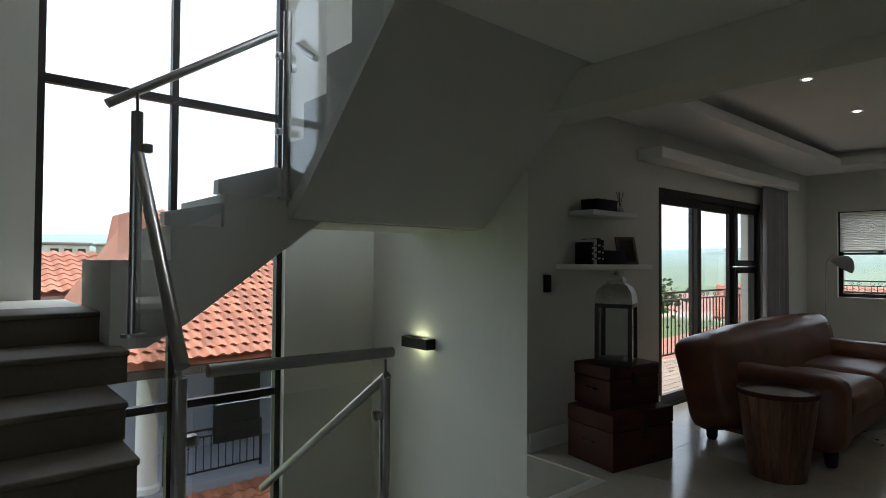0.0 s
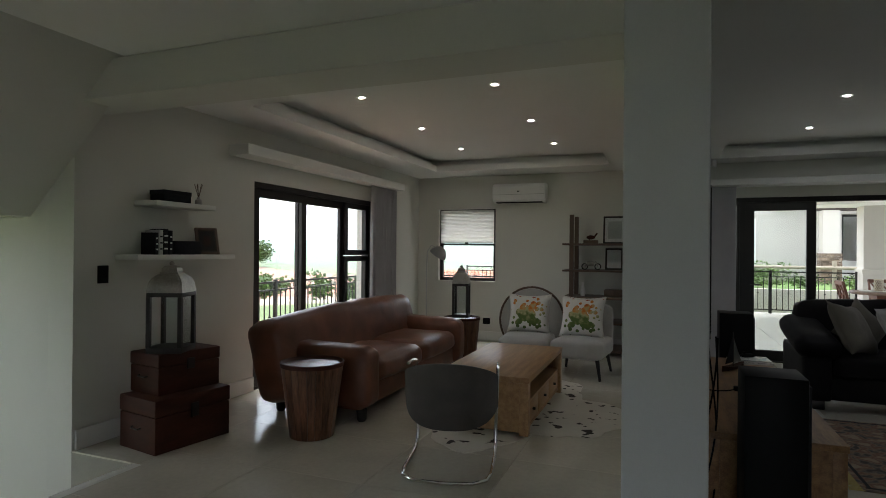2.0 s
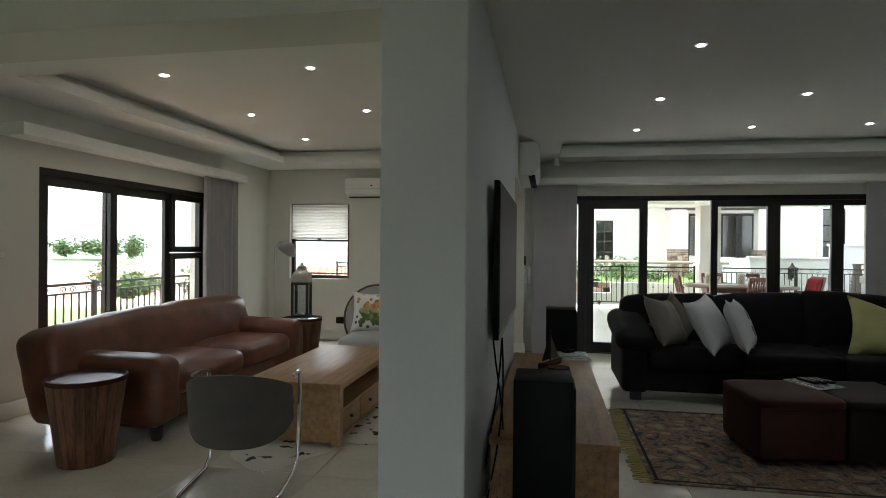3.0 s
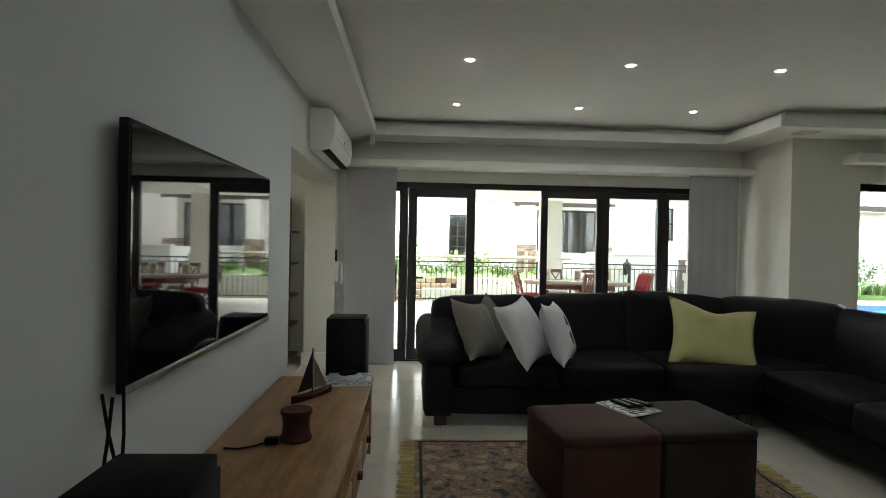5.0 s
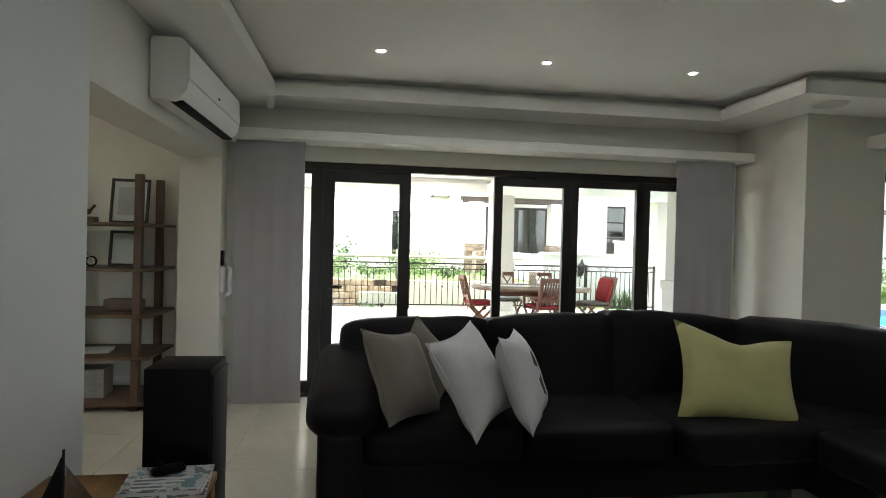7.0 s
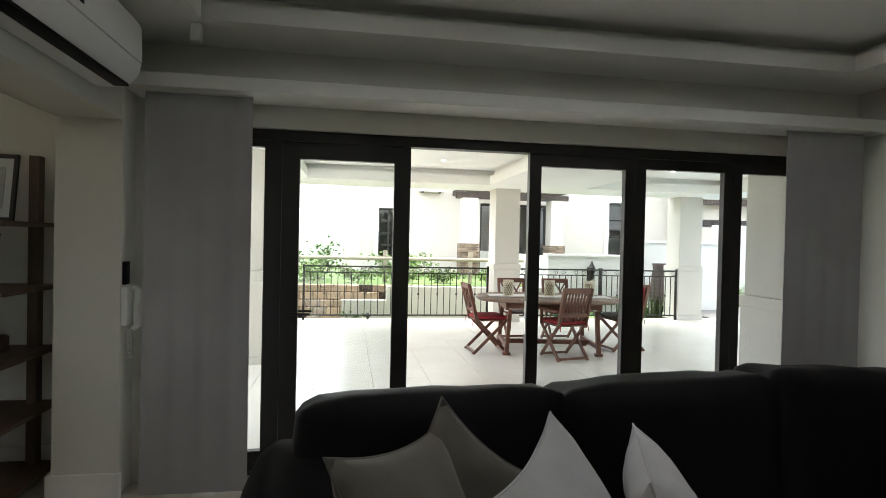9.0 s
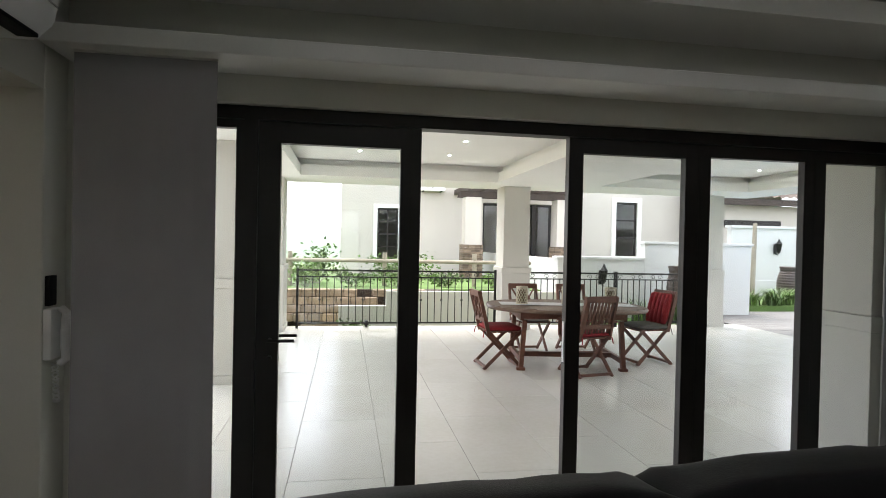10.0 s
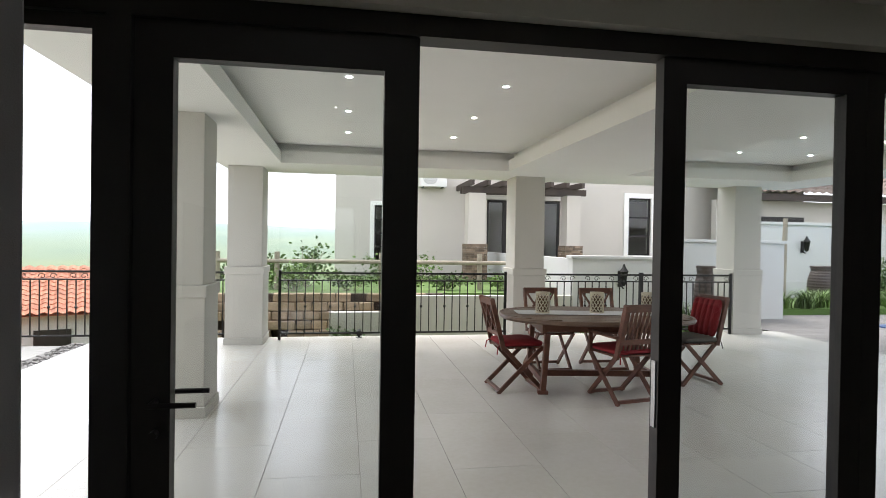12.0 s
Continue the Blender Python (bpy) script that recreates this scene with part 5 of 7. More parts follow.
pot = thing("candle_pot", "dark brown waisted wooden candle pot", "pot", at=pose(2.195, 5.4, 0.5))
bm = bmesh.new()
lathe(bm, [(0.07, 0), (0.074, 0.012), (0.064, 0.03), (0.06, 0.07), (0.064, 0.11), (0.074, 0.128), (0.07, 0.14), (0.05, 0.138)], 26)
part("body", bm, TRUNK, pot)
cab_plug = thing("cable", "thin black cable with a plug on the cabinet", "cable", at=pose(2.05, 5.32, 0.5))
bm = bmesh.new()
tube(bm, [(-0.14, -0.05, 0.006), (-0.08, -0.06, 0.006), (-0.02, -0.03, 0.006), (0.03, 0.02, 0.008)], 0.004, 6)
part("lead", bm, BLACK_PLASTIC, cab_plug)
bm = bmesh.new()
box(bm, 0.02, 0.08, 0.0, 0.04, 0, 0.03, 0.006)
part("plug", bm, BLACK_PLASTIC, cab_plug)


def cover_print(name, a, b, c):
    m = mat(name, a, 0.3, var=0.1, fine=90, bump=0.01)
    n, l = m.node_tree.nodes, m.node_tree.links
    tc, vo, cr = n.new("ShaderNodeTexCoord"), n.new("ShaderNodeTexNoise"), n.new("ShaderNodeValToRGB")
    vo.inputs["Scale"].default_value, vo.inputs["Detail"].default_value = 16.0, 4.0
    l.new(tc.outputs["Object"], vo.inputs["Vector"])
    l.new(vo.outputs["Fac"], cr.inputs[0])
    cr.color_ramp.interpolation = "CONSTANT"
    cr.color_ramp.elements[0].color, cr.color_ramp.elements[1].color = (*a, 1), (*c, 1)
    cr.color_ramp.elements[0].position, cr.color_ramp.elements[1].position = 0.0, 0.58
    e = cr.color_ramp.elements.new(0.47)
    e.color = (*b, 1)
    l.new(cr.outputs[0], n["Principled BSDF"].inputs["Base Color"])
    return m


MAG = cover_print("magazine_cover", (0.12, 0.14, 0.16), (0.55, 0.55, 0.53), (0.2, 0.3, 0.35))
MAG2 = cover_print("magazine_cover_pale", (0.65, 0.65, 0.63), (0.1, 0.11, 0.15), (0.7, 0.7, 0.7))


def magazine(x, y, z, w, d, h, rz, m, label):
    t = thing("magazine", label, "magazine", "loose magazines", at=pose(x, y, z, 0, 0, rz))
    bm = bmesh.new()
    box(bm, -w / 2, w / 2, -d / 2, d / 2, 0, h * 0.85)
    part("pages", bm, PAPER, t)
    bm = bmesh.new()
    box(bm, -w / 2 - 0.001, w / 2 + 0.001, -d / 2 - 0.001, d / 2 + 0.001, h * 0.86, h)
    part("cover", bm, m, t)
    for i in range(4):
        bm = bmesh.new()
        box(bm, -w * 0.38, w * (0.05 + 0.09 * i), -d * 0.42 + 0.03 * i, -d * 0.42 + 0.03 * i + 0.012, h, h + 0.0006)
        part("print_line", bm, PAPER if m is MAG else BOOK_DARK, t)


magazine(2.31, 6.5, 0.5, 0.3, 0.25, 0.014, 8, MAG2, "glossy magazine with a picture cover on the cabinet")
magazine(2.315, 6.51, 0.514, 0.28, 0.23, 0.016, 3, MAG, "glossy magazine with a picture cover lying on another")
rm = thing("game_controller", "small dark controller lying on a magazine", "controller", at=pose(2.3, 6.56, 0.53, 0, 0, 30))
bm = bmesh.new()
soft(bm, -0.06, 0.06, -0.025, 0.025, 0, 0.03, 0.014, cuts=3)
rod(bm, (-0.03, 0, 0.03), (-0.03, 0, 0.05), 0.01, 8)
part("body", bm, BLACK_PLASTIC, rm)

# intercom handset on the nib wall
ic = thing("intercom", "white wall intercom handset with a curled cord", "intercom", at=pose(1.81, 9.397, 0.86))
bm = bmesh.new()
box(bm, 0, 0.035, -0.045, 0.045, 0.1, 0.32, 0.008)
part("base", bm, PLASTIC, ic)
bm = bmesh.new()
tube(bm, [(0.05, 0.0, 0.32), (0.075, 0, 0.3), (0.07, 0, 0.22), (0.07, 0, 0.16), (0.075, 0, 0.1), (0.05, 0, 0.08)], 0.018, 10)
part("handset", bm, PLASTIC, ic)
bm = bmesh.new()
cord = []
for i in range(90):
    u = i / 89
    cord.append((0.03 + 0.012 * math.cos(i * 1.1), 0.02 * math.sin(math.pi * u) + 0.012 * math.sin(i * 1.1), 0.08 - 0.17 * math.sin(math.pi * u)))
tube(bm, cord, 0.0035, 5)
part("cord", bm, PLASTIC, ic)
bm = bmesh.new()
box(bm, 0, 0.02, -0.03, 0.035, 0.33, 0.46, 0.004)
part("screen_panel", bm, BLACK_PLASTIC, ic, "black panel")

sn = thing("motion_sensor", "small white corner motion sensor under the ceiling", "sensor", at=pose(2.23, 9.17, 2.61))
bm = bmesh.new()
box(bm, -0.03, 0.03, -0.025, 0.025, -0.1, 0.0, 0.012, 3)
part("body", bm, PLASTIC, sn)
cs = thing("ceiling_speaker", "round pale flush ceiling speaker", "speaker", at=pose(6.64, 8.33, 2.61))
bm = bmesh.new()
lathe(bm, [(0.125, 0.001), (0.125, -0.008), (0.115, -0.01)], 32)
part("grille", bm, BOOK_PALE, cs)
bm = bmesh.new()
lathe(bm, [(0.14, 0.001), (0.138, -0.006), (0.126, -0.007)], 32, cap=False)
part("rim", bm, TRIM, cs)


# L-shaped black leather sofa
def corner_sofa():
    s = thing("corner_sofa", "large black leather L-shaped corner sofa", "sofa", at=pose(0, 0, 0))
    BL = BLACK_LEATHER
    bm = bmesh.new()
    soft(bm, 2.86, 5.6, 7.14, 8.1, 0.09, 0.33, 0.03, wrinkle=0.003)
    part("base", bm, BL, s)
    bm = bmesh.new()
    soft(bm, 5.5, 6.5, 4.6, 8.1, 0.09, 0.33, 0.03, wrinkle=0.003)
    part("base", bm, BL, s)
    seats = [(3.04, 3.86, 7.1, 7.8), (3.87, 4.7, 7.08, 7.8), (4.71, 5.56, 6.98, 7.8), (5.42, 6.2, 6.15, 7.0), (5.42, 6.2, 5.3, 6.14), (5.42, 6.2, 4.62, 5.29)]
    for x0, x1, y0, y1 in seats:
        bm = bmesh.new()
        soft(bm, x0, x1, y0, y1, 0.3, 0.5, 0.05, puff=0.012, wrinkle=0.01, cuts=9)
        part("seat_cushion", bm, BL, s, smooth=70)
    bm = bmesh.new()
    soft(bm, 5.5, 6.25, 6.95, 7.85, 0.3, 0.5, 0.06, puff=0.02, wrinkle=0.01, cuts=9)
    part("corner_seat", bm, BL, s, smooth=70)
    lean = Matrix.Translation((0, 7.75, 0.4)) @ Matrix.Rotation(radians(-8), 4, "X") @ Matrix.Translation((0, -7.75, -0.4))
    for x0, x1, top in ((2.9, 3.81, 0.935), (3.79, 4.64, 0.965), (4.62, 5.6, 0.985)):
        bm = bmesh.new()
        soft(bm, x0, x1, 7.7, 7.98, 0.34, top, 0.05, puff=0.018, wrinkle=0.012, cuts=11, m=lean)
        for v in bm.verts:
            v.co.z += (0.05 * (v.co.x - x0) if x1 < 5 else 0.05 - 0.07 * (v.co.x - x0)) * max(0.0, v.co.z - 0.5) * 2
        part("back_cushion", bm, BL, s, smooth=70)
    lean2 = Matrix.Translation((6.15, 0, 0.4)) @ Matrix.Rotation(radians(8), 4, "Y") @ Matrix.Translation((-6.15, 0, -0.4))
    turn = Matrix.Translation((5.86, 7.48, 0)) @ Matrix.Rotation(radians(-52), 4, "Z") @ Matrix.Translation((-6.0, -7.75, 0))
    bm = bmesh.new()
    soft(bm, 5.52, 6.48, 7.62, 7.88, 0.34, 0.985, 0.05, puff=0.018, wrinkle=0.012, cuts=11, m=turn)
    part("corner_back", bm, BL, s, smooth=70)
    for y0, y1 in ((6.3, 7.12), (5.45, 6.31), (4.6, 5.46)):
        bm = bmesh.new()
        soft(bm, 5.98, 6.3, y0, y1, 0.34, 0.95, 0.05, puff=0.018, wrinkle=0.012, cuts=11, m=lean2)
        part("back_cushion", bm, BL, s, smooth=70)
    bm = bmesh.new()
    soft(bm, 2.88, 5.9, 7.92, 8.12, 0.1, 0.78, 0.06, wrinkle=0.006, cuts=9)
    soft(bm, 6.36, 6.52, 4.6, 7.9, 0.1, 0.78, 0.06, wrinkle=0.006, cuts=9)
    part("back_frame", bm, BL, s, smooth=70)
    for y0, x0, x1 in ((7.06, 2.79, 3.06),):
        bm = bmesh.new()
        soft(bm, x0 + 0.02, x1 - 0.02, y0, 8.08, 0.09, 0.52, 0.04, wrinkle=0.004, cuts=7)
        part("arm_panel", bm, BL, s, smooth=60)
        bm = bmesh.new()
        soft(bm, x0 - 0.03, x1 + 0.05, y0 - 0.03, 8.0, 0.46, 0.66, 0.1, puff=0.015, wrinkle=0.01, cuts=9)
        for v in bm.verts:
            v.co.z += 0.13 * max(0, (v.co.y - y0)) / 0.9
        part("arm_roll", bm, BL, s, smooth=70)
    bm = bmesh.new()
    soft(bm, 5.4, 6.5, 4.36, 4.62, 0.09, 0.68, 0.08, wrinkle=0.008, cuts=7)
    part("arm_panel", bm, BL, s, smooth=60)
    for x, y in ((2.95, 7.2), (5.4, 7.2), (2.95, 8.0), (6.4, 8.0), (6.4, 4.45), (5.5, 4.45)):
        bm = bmesh.new()
        box(bm, x - 0.05, x + 0.05, y - 0.03, y + 0.04, 0, 0.1, 0.004)
        part("foot", bm, BLACK_WOOD, s)


corner_sofa()
KHAKI = mat("khaki_linen", (0.16, 0.145, 0.115), 0.9, var=0.1, scale=6, fine=340, bump=0.2, sheen=0.2)
WHITE_LINEN = mat("white_linen", (0.56, 0.56, 0.56), 0.9, var=0.07, scale=6, fine=340, bump=0.2, sheen=0.2)
WHITE_PATTERN = mat("white_patterned_linen", (0.62, 0.61, 0.62), 0.9, var=0.07, scale=5, fine=340, bump=0.2)
LIME = mat("yellow_green_linen", (0.41, 0.395, 0.165), 0.9, var=0.08, scale=6, fine=340, bump=0.2, sheen=0.2)
RED = mat("red_canvas", (0.25, 0.012, 0.018), 0.85, var=0.15, scale=6, fine=260, bump=0.15)
GREY_CANVAS = mat("grey_canvas", (0.12, 0.11, 0.1), 0.85, var=0.15, scale=6, fine=260, bump=0.15)
cushion(3.24, 7.3, 0.73, 0.51, 0.51, 0.17, -28, 52, KHAKI, "khaki linen scatter cushion on the black sofa", ry=8)
cushion(3.38, 7.56, 0.7, 0.44, 0.44, 0.15, -14, 16, KHAKI, "khaki linen scatter cushion tucked behind others", ry=41)
cushion(3.6, 7.19, 0.74, 0.53, 0.53, 0.18, -30, 55, WHITE_LINEN, "white linen scatter cushion on the black sofa", ry=-6)
wc = cushion(3.87, 7.2, 0.73, 0.5, 0.5, 0.17, -22, 66, WHITE_PATTERN, "white scatter cushion with a dark red patch", ry=3)
bm = bmesh.new()
prism(bm, [(-0.02, -0.1), (0.06, -0.13), (0.1, 0.06), (0.03, 0.13)], "y", -0.083, -0.0815)
prism(bm, [(0.07, 0.0), (0.12, -0.02), (0.13, 0.08), (0.1, 0.1)], "y", -0.074, -0.07)
part("patch", bm, TRUNK, wc, "dark red patch")
cushion(5.17, 7.28, 0.705, 0.72, 0.58, 0.19, -30, -8, LIME, "yellow-green linen scatter cushion on the sofa", ry=9, pinch=0.12, chop=0.06)

# two leather ottomans pushed together
for i, (m, lab) in enumerate(((OTTOMAN, "square dark brown leather ottoman on the rug"), (OTTOMAN2, "square blackish leather ottoman beside another ottoman"))):
    o = thing("ottoman", lab, "ottoman", "pair of ottomans", at=pose(4.01, 5.94, 0.018, 0, 0, 7.5) @ pose(-0.283 + 0.566 * i, 0, 0))
    bm = bmesh.new()
    soft(bm, -0.277, 0.277, -0.29, 0.29, 0.03, 0.4, 0.03, puff=0.008, wrinkle=0.003)
    part("body", bm, m, o, smooth=60)
    bm = bmesh.new()
    soft(bm, -0.281, 0.281, -0.294, 0.294, 0.36, 0.44, 0.035, puff=0.01, wrinkle=0.003)
    part("lid", bm, m, o, smooth=60)
    for sx in (-1, 1):
        for sy in (-1, 1):
            bm = bmesh.new()
            box(bm, sx * 0.22 - 0.02, sx * 0.22 + 0.02, sy * 0.22 - 0.02, sy * 0.22 + 0.02, 0, 0.04)
            part("foot", bm, BLACK_WOOD, o)
magazine(4.01, 6.06, 0.464, 0.24, 0.3, 0.008, 24, MAG2, "white magazine with remote controls on an ottoman")
for i in range(3):
    r = thing("remote_control", "slim black remote control with rubber buttons", "remote control", "remote controls", at=pose(3.98 + 0.055 * i, 6.09 + 0.012 * i, 0.473, 0, 0, 22 + 6 * i))
    bm = bmesh.new()
    box(bm, -0.022, 0.022, -0.085, 0.085, 0, 0.018, 0.006)
    part("body", bm, BLACK_PLASTIC, r)
    for q in range(5):
        bm = bmesh.new()
        box(bm, -0.014, 0.014, -0.06 + 0.025 * q, -0.048 + 0.025 * q, 0.018, 0.0195)
        part("button", bm, BOOK_PALE, r)

# patterned rug with a fringe
RUG = mat("patterned_rug", (0.3, 0.24, 0.17), 0.95, var=0.3, scale=7, fine=160, bump=0.2, col2=(0.36, 0.31, 0.24))
rn, rl = RUG.node_tree.nodes, RUG.node_tree.links
tcr, vor = rn.new("ShaderNodeTexCoord"), rn.new("ShaderNodeTexVoronoi")
vor.inputs["Scale"].default_value = 6.5
vor.feature = "DISTANCE_TO_EDGE"
rl.new(tcr.outputs["Object"], vor.inputs["Vector"])
nzr = rn.new("ShaderNodeTexNoise")
nzr.inputs["Scale"].default_value, nzr.inputs["Detail"].default_value = 13.0, 3.0
rl.new(tcr.outputs["Object"], nzr.inputs["Vector"])
adr = rn.new("ShaderNodeMath")
adr.operation = "MULTIPLY_ADD"
adr.inputs[1].default_value = 1.2
rl.new(vor.outputs["Distance"], adr.inputs[0])
rl.new(nzr.outputs["Fac"], adr.inputs[2])
rrp = rn.new("ShaderNodeValToRGB")
els = rrp.color_ramp.elements
els[0].position, els[0].color = 0.42, (0.07, 0.06, 0.05, 1)
els[1].position, els[1].color = 0.85, (0.36, 0.29, 0.2, 1)
for p, c in ((0.5, (0.13, 0.12, 0.11, 1)), (0.58, (0.28, 0.21, 0.14, 1)), (0.7, (0.2, 0.1, 0.07, 1))):
    q = els.new(p)
    q.color = c
rl.new(adr.outputs[0], rrp.inputs[0])
rl.new(rrp.outputs[0], rn["Principled BSDF"].inputs["Base Color"])
FRINGE = mat("yellowed_fringe", (0.45, 0.37, 0.14), 0.95, var=0.2, fine=200, bump=0.2)
rug = thing("rug", "patterned oriental rug with a yellowish fringe", "rug", at=pose(3.85, 6.0, 0.001))
bm = bmesh.new()
box(bm, -1.1, 1.1, -0.82, 0.82, 0, 0.01)
part("weave", bm, RUG, rug)
bm = bmesh.new()
for yy in (-0.79, 0.77):
    box(bm, -1.08, 1.08, yy, yy + 0.02, 0.0101, 0.0112)
for xx in (-1.07, 1.05):
    box(bm, xx, xx + 0.02, -0.79, 0.79, 0.0101, 0.0112)
part("border", bm, BOOK_DARK, rug)
rng = random.Random(4)
for s in (-1, 1):
    bm = bmesh.new()
    for i in range(130):
        y = -0.82 + 1.64 * (i + rng.random() * 0.6) / 130
        e = rng.uniform(0.07, 0.11)
        bar(bm, (s * 1.09, y, 0.006), (s * (1.1 + e), y + rng.uniform(-0.015, 0.015), 0.004), 0.007, 0.005)
    tagged(part("fringe", bm, FRINGE, rug), kind="stuff")

wire = thing("cable", "loose black cables hanging below the television", "cable", at=pose(1.82, 4.45, 0))
for k in range(3):
    bm = bmesh.new()
    pts = []
    for i in range(14):
        u = i / 13
        pts.append((0.03 + 0.05 * math.sin(3.1 * u + k), -0.05 + 0.1 * math.sin(5 * u + 2 * k) * (0.4 + u * 0.6), 0.97 - 0.93 * u ** 0.8))
    tube(bm, pts, 0.005, 6)
    part("lead", bm, BLACK_PLASTIC, wire)


# ---- outdoors: materials ----
TEAK = mat("reddish_teak", (0.13, 0.05, 0.03), 0.5, var=0.3, scale=5, fine=50, bump=0.08, stretch=(1, 1, 3))
TEAK_TOP = mat("weathered_teak", (0.17, 0.11, 0.08), 0.5, var=0.25, scale=4, fine=40, bump=0.08, stretch=(0.6, 6, 6))
DECK = mat("grey_deck_board", (0.16, 0.15, 0.142), 0.7, var=0.2, scale=3, fine=40, bump=0.1, stretch=(0.6, 6, 6), island=0.12)
WATER = mat("pool_water", (0.03, 0.32, 0.55), 0.06, var=0.1, scale=2, fine=6, bump=0.1)
POOL_EDGE = mat("blue_pool_tile", (0.05, 0.1, 0.25), 0.3, var=0.2, fine=40)
LEAF = mat("garden_leaf", (0.05, 0.11, 0.02), 0.55, var=0.4, scale=3, fine=12, bump=0.02, island=0.45, col2=(0.1, 0.17, 0.04))
LEAF_PALE = mat("yellow_green_leaf", (0.11, 0.19, 0.04), 0.55, var=0.3, scale=3, fine=12, bump=0.02, island=0.4)
GRASS = mat("lawn_grass", (0.09, 0.16, 0.035), 0.9, var=0.3, scale=0.9, fine=14, bump=0.2)
BLOCK = mat("rough_retaining_block", (0.3, 0.22, 0.15), 0.9, var=0.25, scale=5, fine=50, bump=0.3, island=0.25)
SOIL = mat("dark_soil", (0.05, 0.035, 0.025), 0.95, var=0.3, scale=6, fine=60, bump=0.3)
LOG = mat("weathered_pole_wood", (0.3, 0.265, 0.2), 0.8, var=0.2, scale=4, fine=60, bump=0.15)
STONE = mat("stacked_brown_stone", (0.19, 0.14, 0.1), 0.85, var=0.35, scale=5, fine=40, bump=0.3, island=0.4)
TERRACOTTA = mat("terracotta_tile", (0.42, 0.16, 0.09), 0.75, var=0.25, scale=4, fine=40, bump=0.15, island=0.18)
GREY_TILE = mat("brown_grey_roof_tile", (0.22, 0.17, 0.14), 0.75, var=0.25, scale=4, fine=40, bump=0.15, island=0.18)
URN = mat("brown_ribbed_clay", (0.07, 0.052, 0.045), 0.5, var=0.25, scale=5, fine=60, bump=0.1)
PERGOLA = mat("dark_pergola_timber", (0.05, 0.035, 0.028), 0.7, var=0.25, scale=4, fine=50, bump=0.1)
PEBBLE = mat("grey_pebbles", (0.22, 0.21, 0.2), 0.85, var=0.5, scale=30, fine=80, bump=0.4)
PAVING = mat("grey_concrete_path", (0.34, 0.33, 0.31), 0.85, var=0.15, scale=2, fine=50, bump=0.15)
# lower house plaster; shade under the eave is put into this blue-grey
LOWER_SHADED_PAINT = mat("shaded_blue_grey_plaster", (0.3, 0.31, 0.37), 0.85, var=0.08, scale=0.8, fine=80, bump=0.08)
# dimness behind the neighbour's windows, put into a dark ceiling colour
ROOM_DARK = mat("dim_interior", (0.12, 0.11, 0.1), 0.9, var=0.2)


# ---- ground ----
def rise(x, y):
    """Height of the land: a platform by the house, a valley, then hills."""
    d = math.hypot(x, y)
    z = -0.45
    west = max(0.0, min(1.0, (-4.6 - x) / 4.0))
    if y < 10.0:
        west = max(west, min(1.0, max(0.0, (1.5 - x) / 1.0)) * min(1.0, (10.0 - y) / 1.5))
    west = max(west, min(1.0, max(0.0, (-0.4 - x) / 2.2)) * min(1.0, max(0.0, (y - 17.4) / 3.0)))
    north = max(0.0, min(1.0, (y - 32.0) / 30.0))
    drop = max(west * west * (3 - 2 * west), north * north * (3 - 2 * north))
    z -= 4.5 * drop
    far = max(0.0, min(1.0, (d - 60) / 500))
    z -= 14 * far * (1 - far) * 2 * drop
    hill = max(0.0, min(1.0, (d - 350) / 900))
    hill = hill * hill * (3 - 2 * hill)
    a = math.atan2(x, y)
    z += drop * hill * (22 + 26 * (0.5 + 0.5 * math.sin(3.1 * a + 0.4)) + 10 * math.sin(7.3 * a + d / 260))
    z += drop * min(1.0, d / 200) * 2.5 * noise.noise(Vector((x / 70, y / 70, 0)))
    z += 8.0 * drop * math.exp(-((x + 213) ** 2 + (y - 240) ** 2) / 3000)
    z += 10.5 * drop * math.exp(-((x + 132) ** 2 / 900 + (y - 20) ** 2 / 900))
    return z


radii = [0, 3, 6, 9, 12, 15, 18, 21, 24, 28, 33, 40, 50, 62, 78, 98, 125, 160, 205, 260, 330, 420, 530, 660, 820, 1000, 1250, 1600, 2100, 3000, 4200]
seg = 120
verts, faces = [(0, 10, rise(0, 10))], []
for r in radii[1:]:
    for i in range(seg):
        a = 2 * math.pi * i / seg
        x, y = r * math.sin(a), 10 + r * math.cos(a)
        verts.append((x, y, rise(x, y)))
for i in range(seg):
    faces.append((0, 1 + (i + 1) % seg, 1 + i))
for k in range(len(radii) - 2):
    for i in range(seg):
        a, b = 1 + k * seg + i, 1 + k * seg + (i + 1) % seg
        faces.append((a, b, b + seg, a + seg))
me = bpy.data.meshes.new("ground")
me.from_pydata(verts, [], faces)
me.polygons.foreach_set("use_smooth", [True] * len(me.polygons))
FIELD = mat("rolling_green_fields", (0.1, 0.17, 0.04), 0.95, var=0.35, scale=0.012, fine=0.08, bump=0.0, col2=(0.17, 0.2, 0.07))
fn, fl2 = FIELD.node_tree.nodes, FIELD.node_tree.links
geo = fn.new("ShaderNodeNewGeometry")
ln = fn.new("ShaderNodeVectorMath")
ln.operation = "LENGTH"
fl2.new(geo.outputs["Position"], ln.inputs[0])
# haze painted into the ground colour: paler and bluer with distance
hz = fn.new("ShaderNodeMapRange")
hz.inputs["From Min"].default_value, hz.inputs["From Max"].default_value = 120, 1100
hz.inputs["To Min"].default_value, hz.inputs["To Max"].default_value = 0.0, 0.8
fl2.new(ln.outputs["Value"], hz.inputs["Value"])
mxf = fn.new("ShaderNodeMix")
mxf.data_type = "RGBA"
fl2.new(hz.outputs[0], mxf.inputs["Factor"])
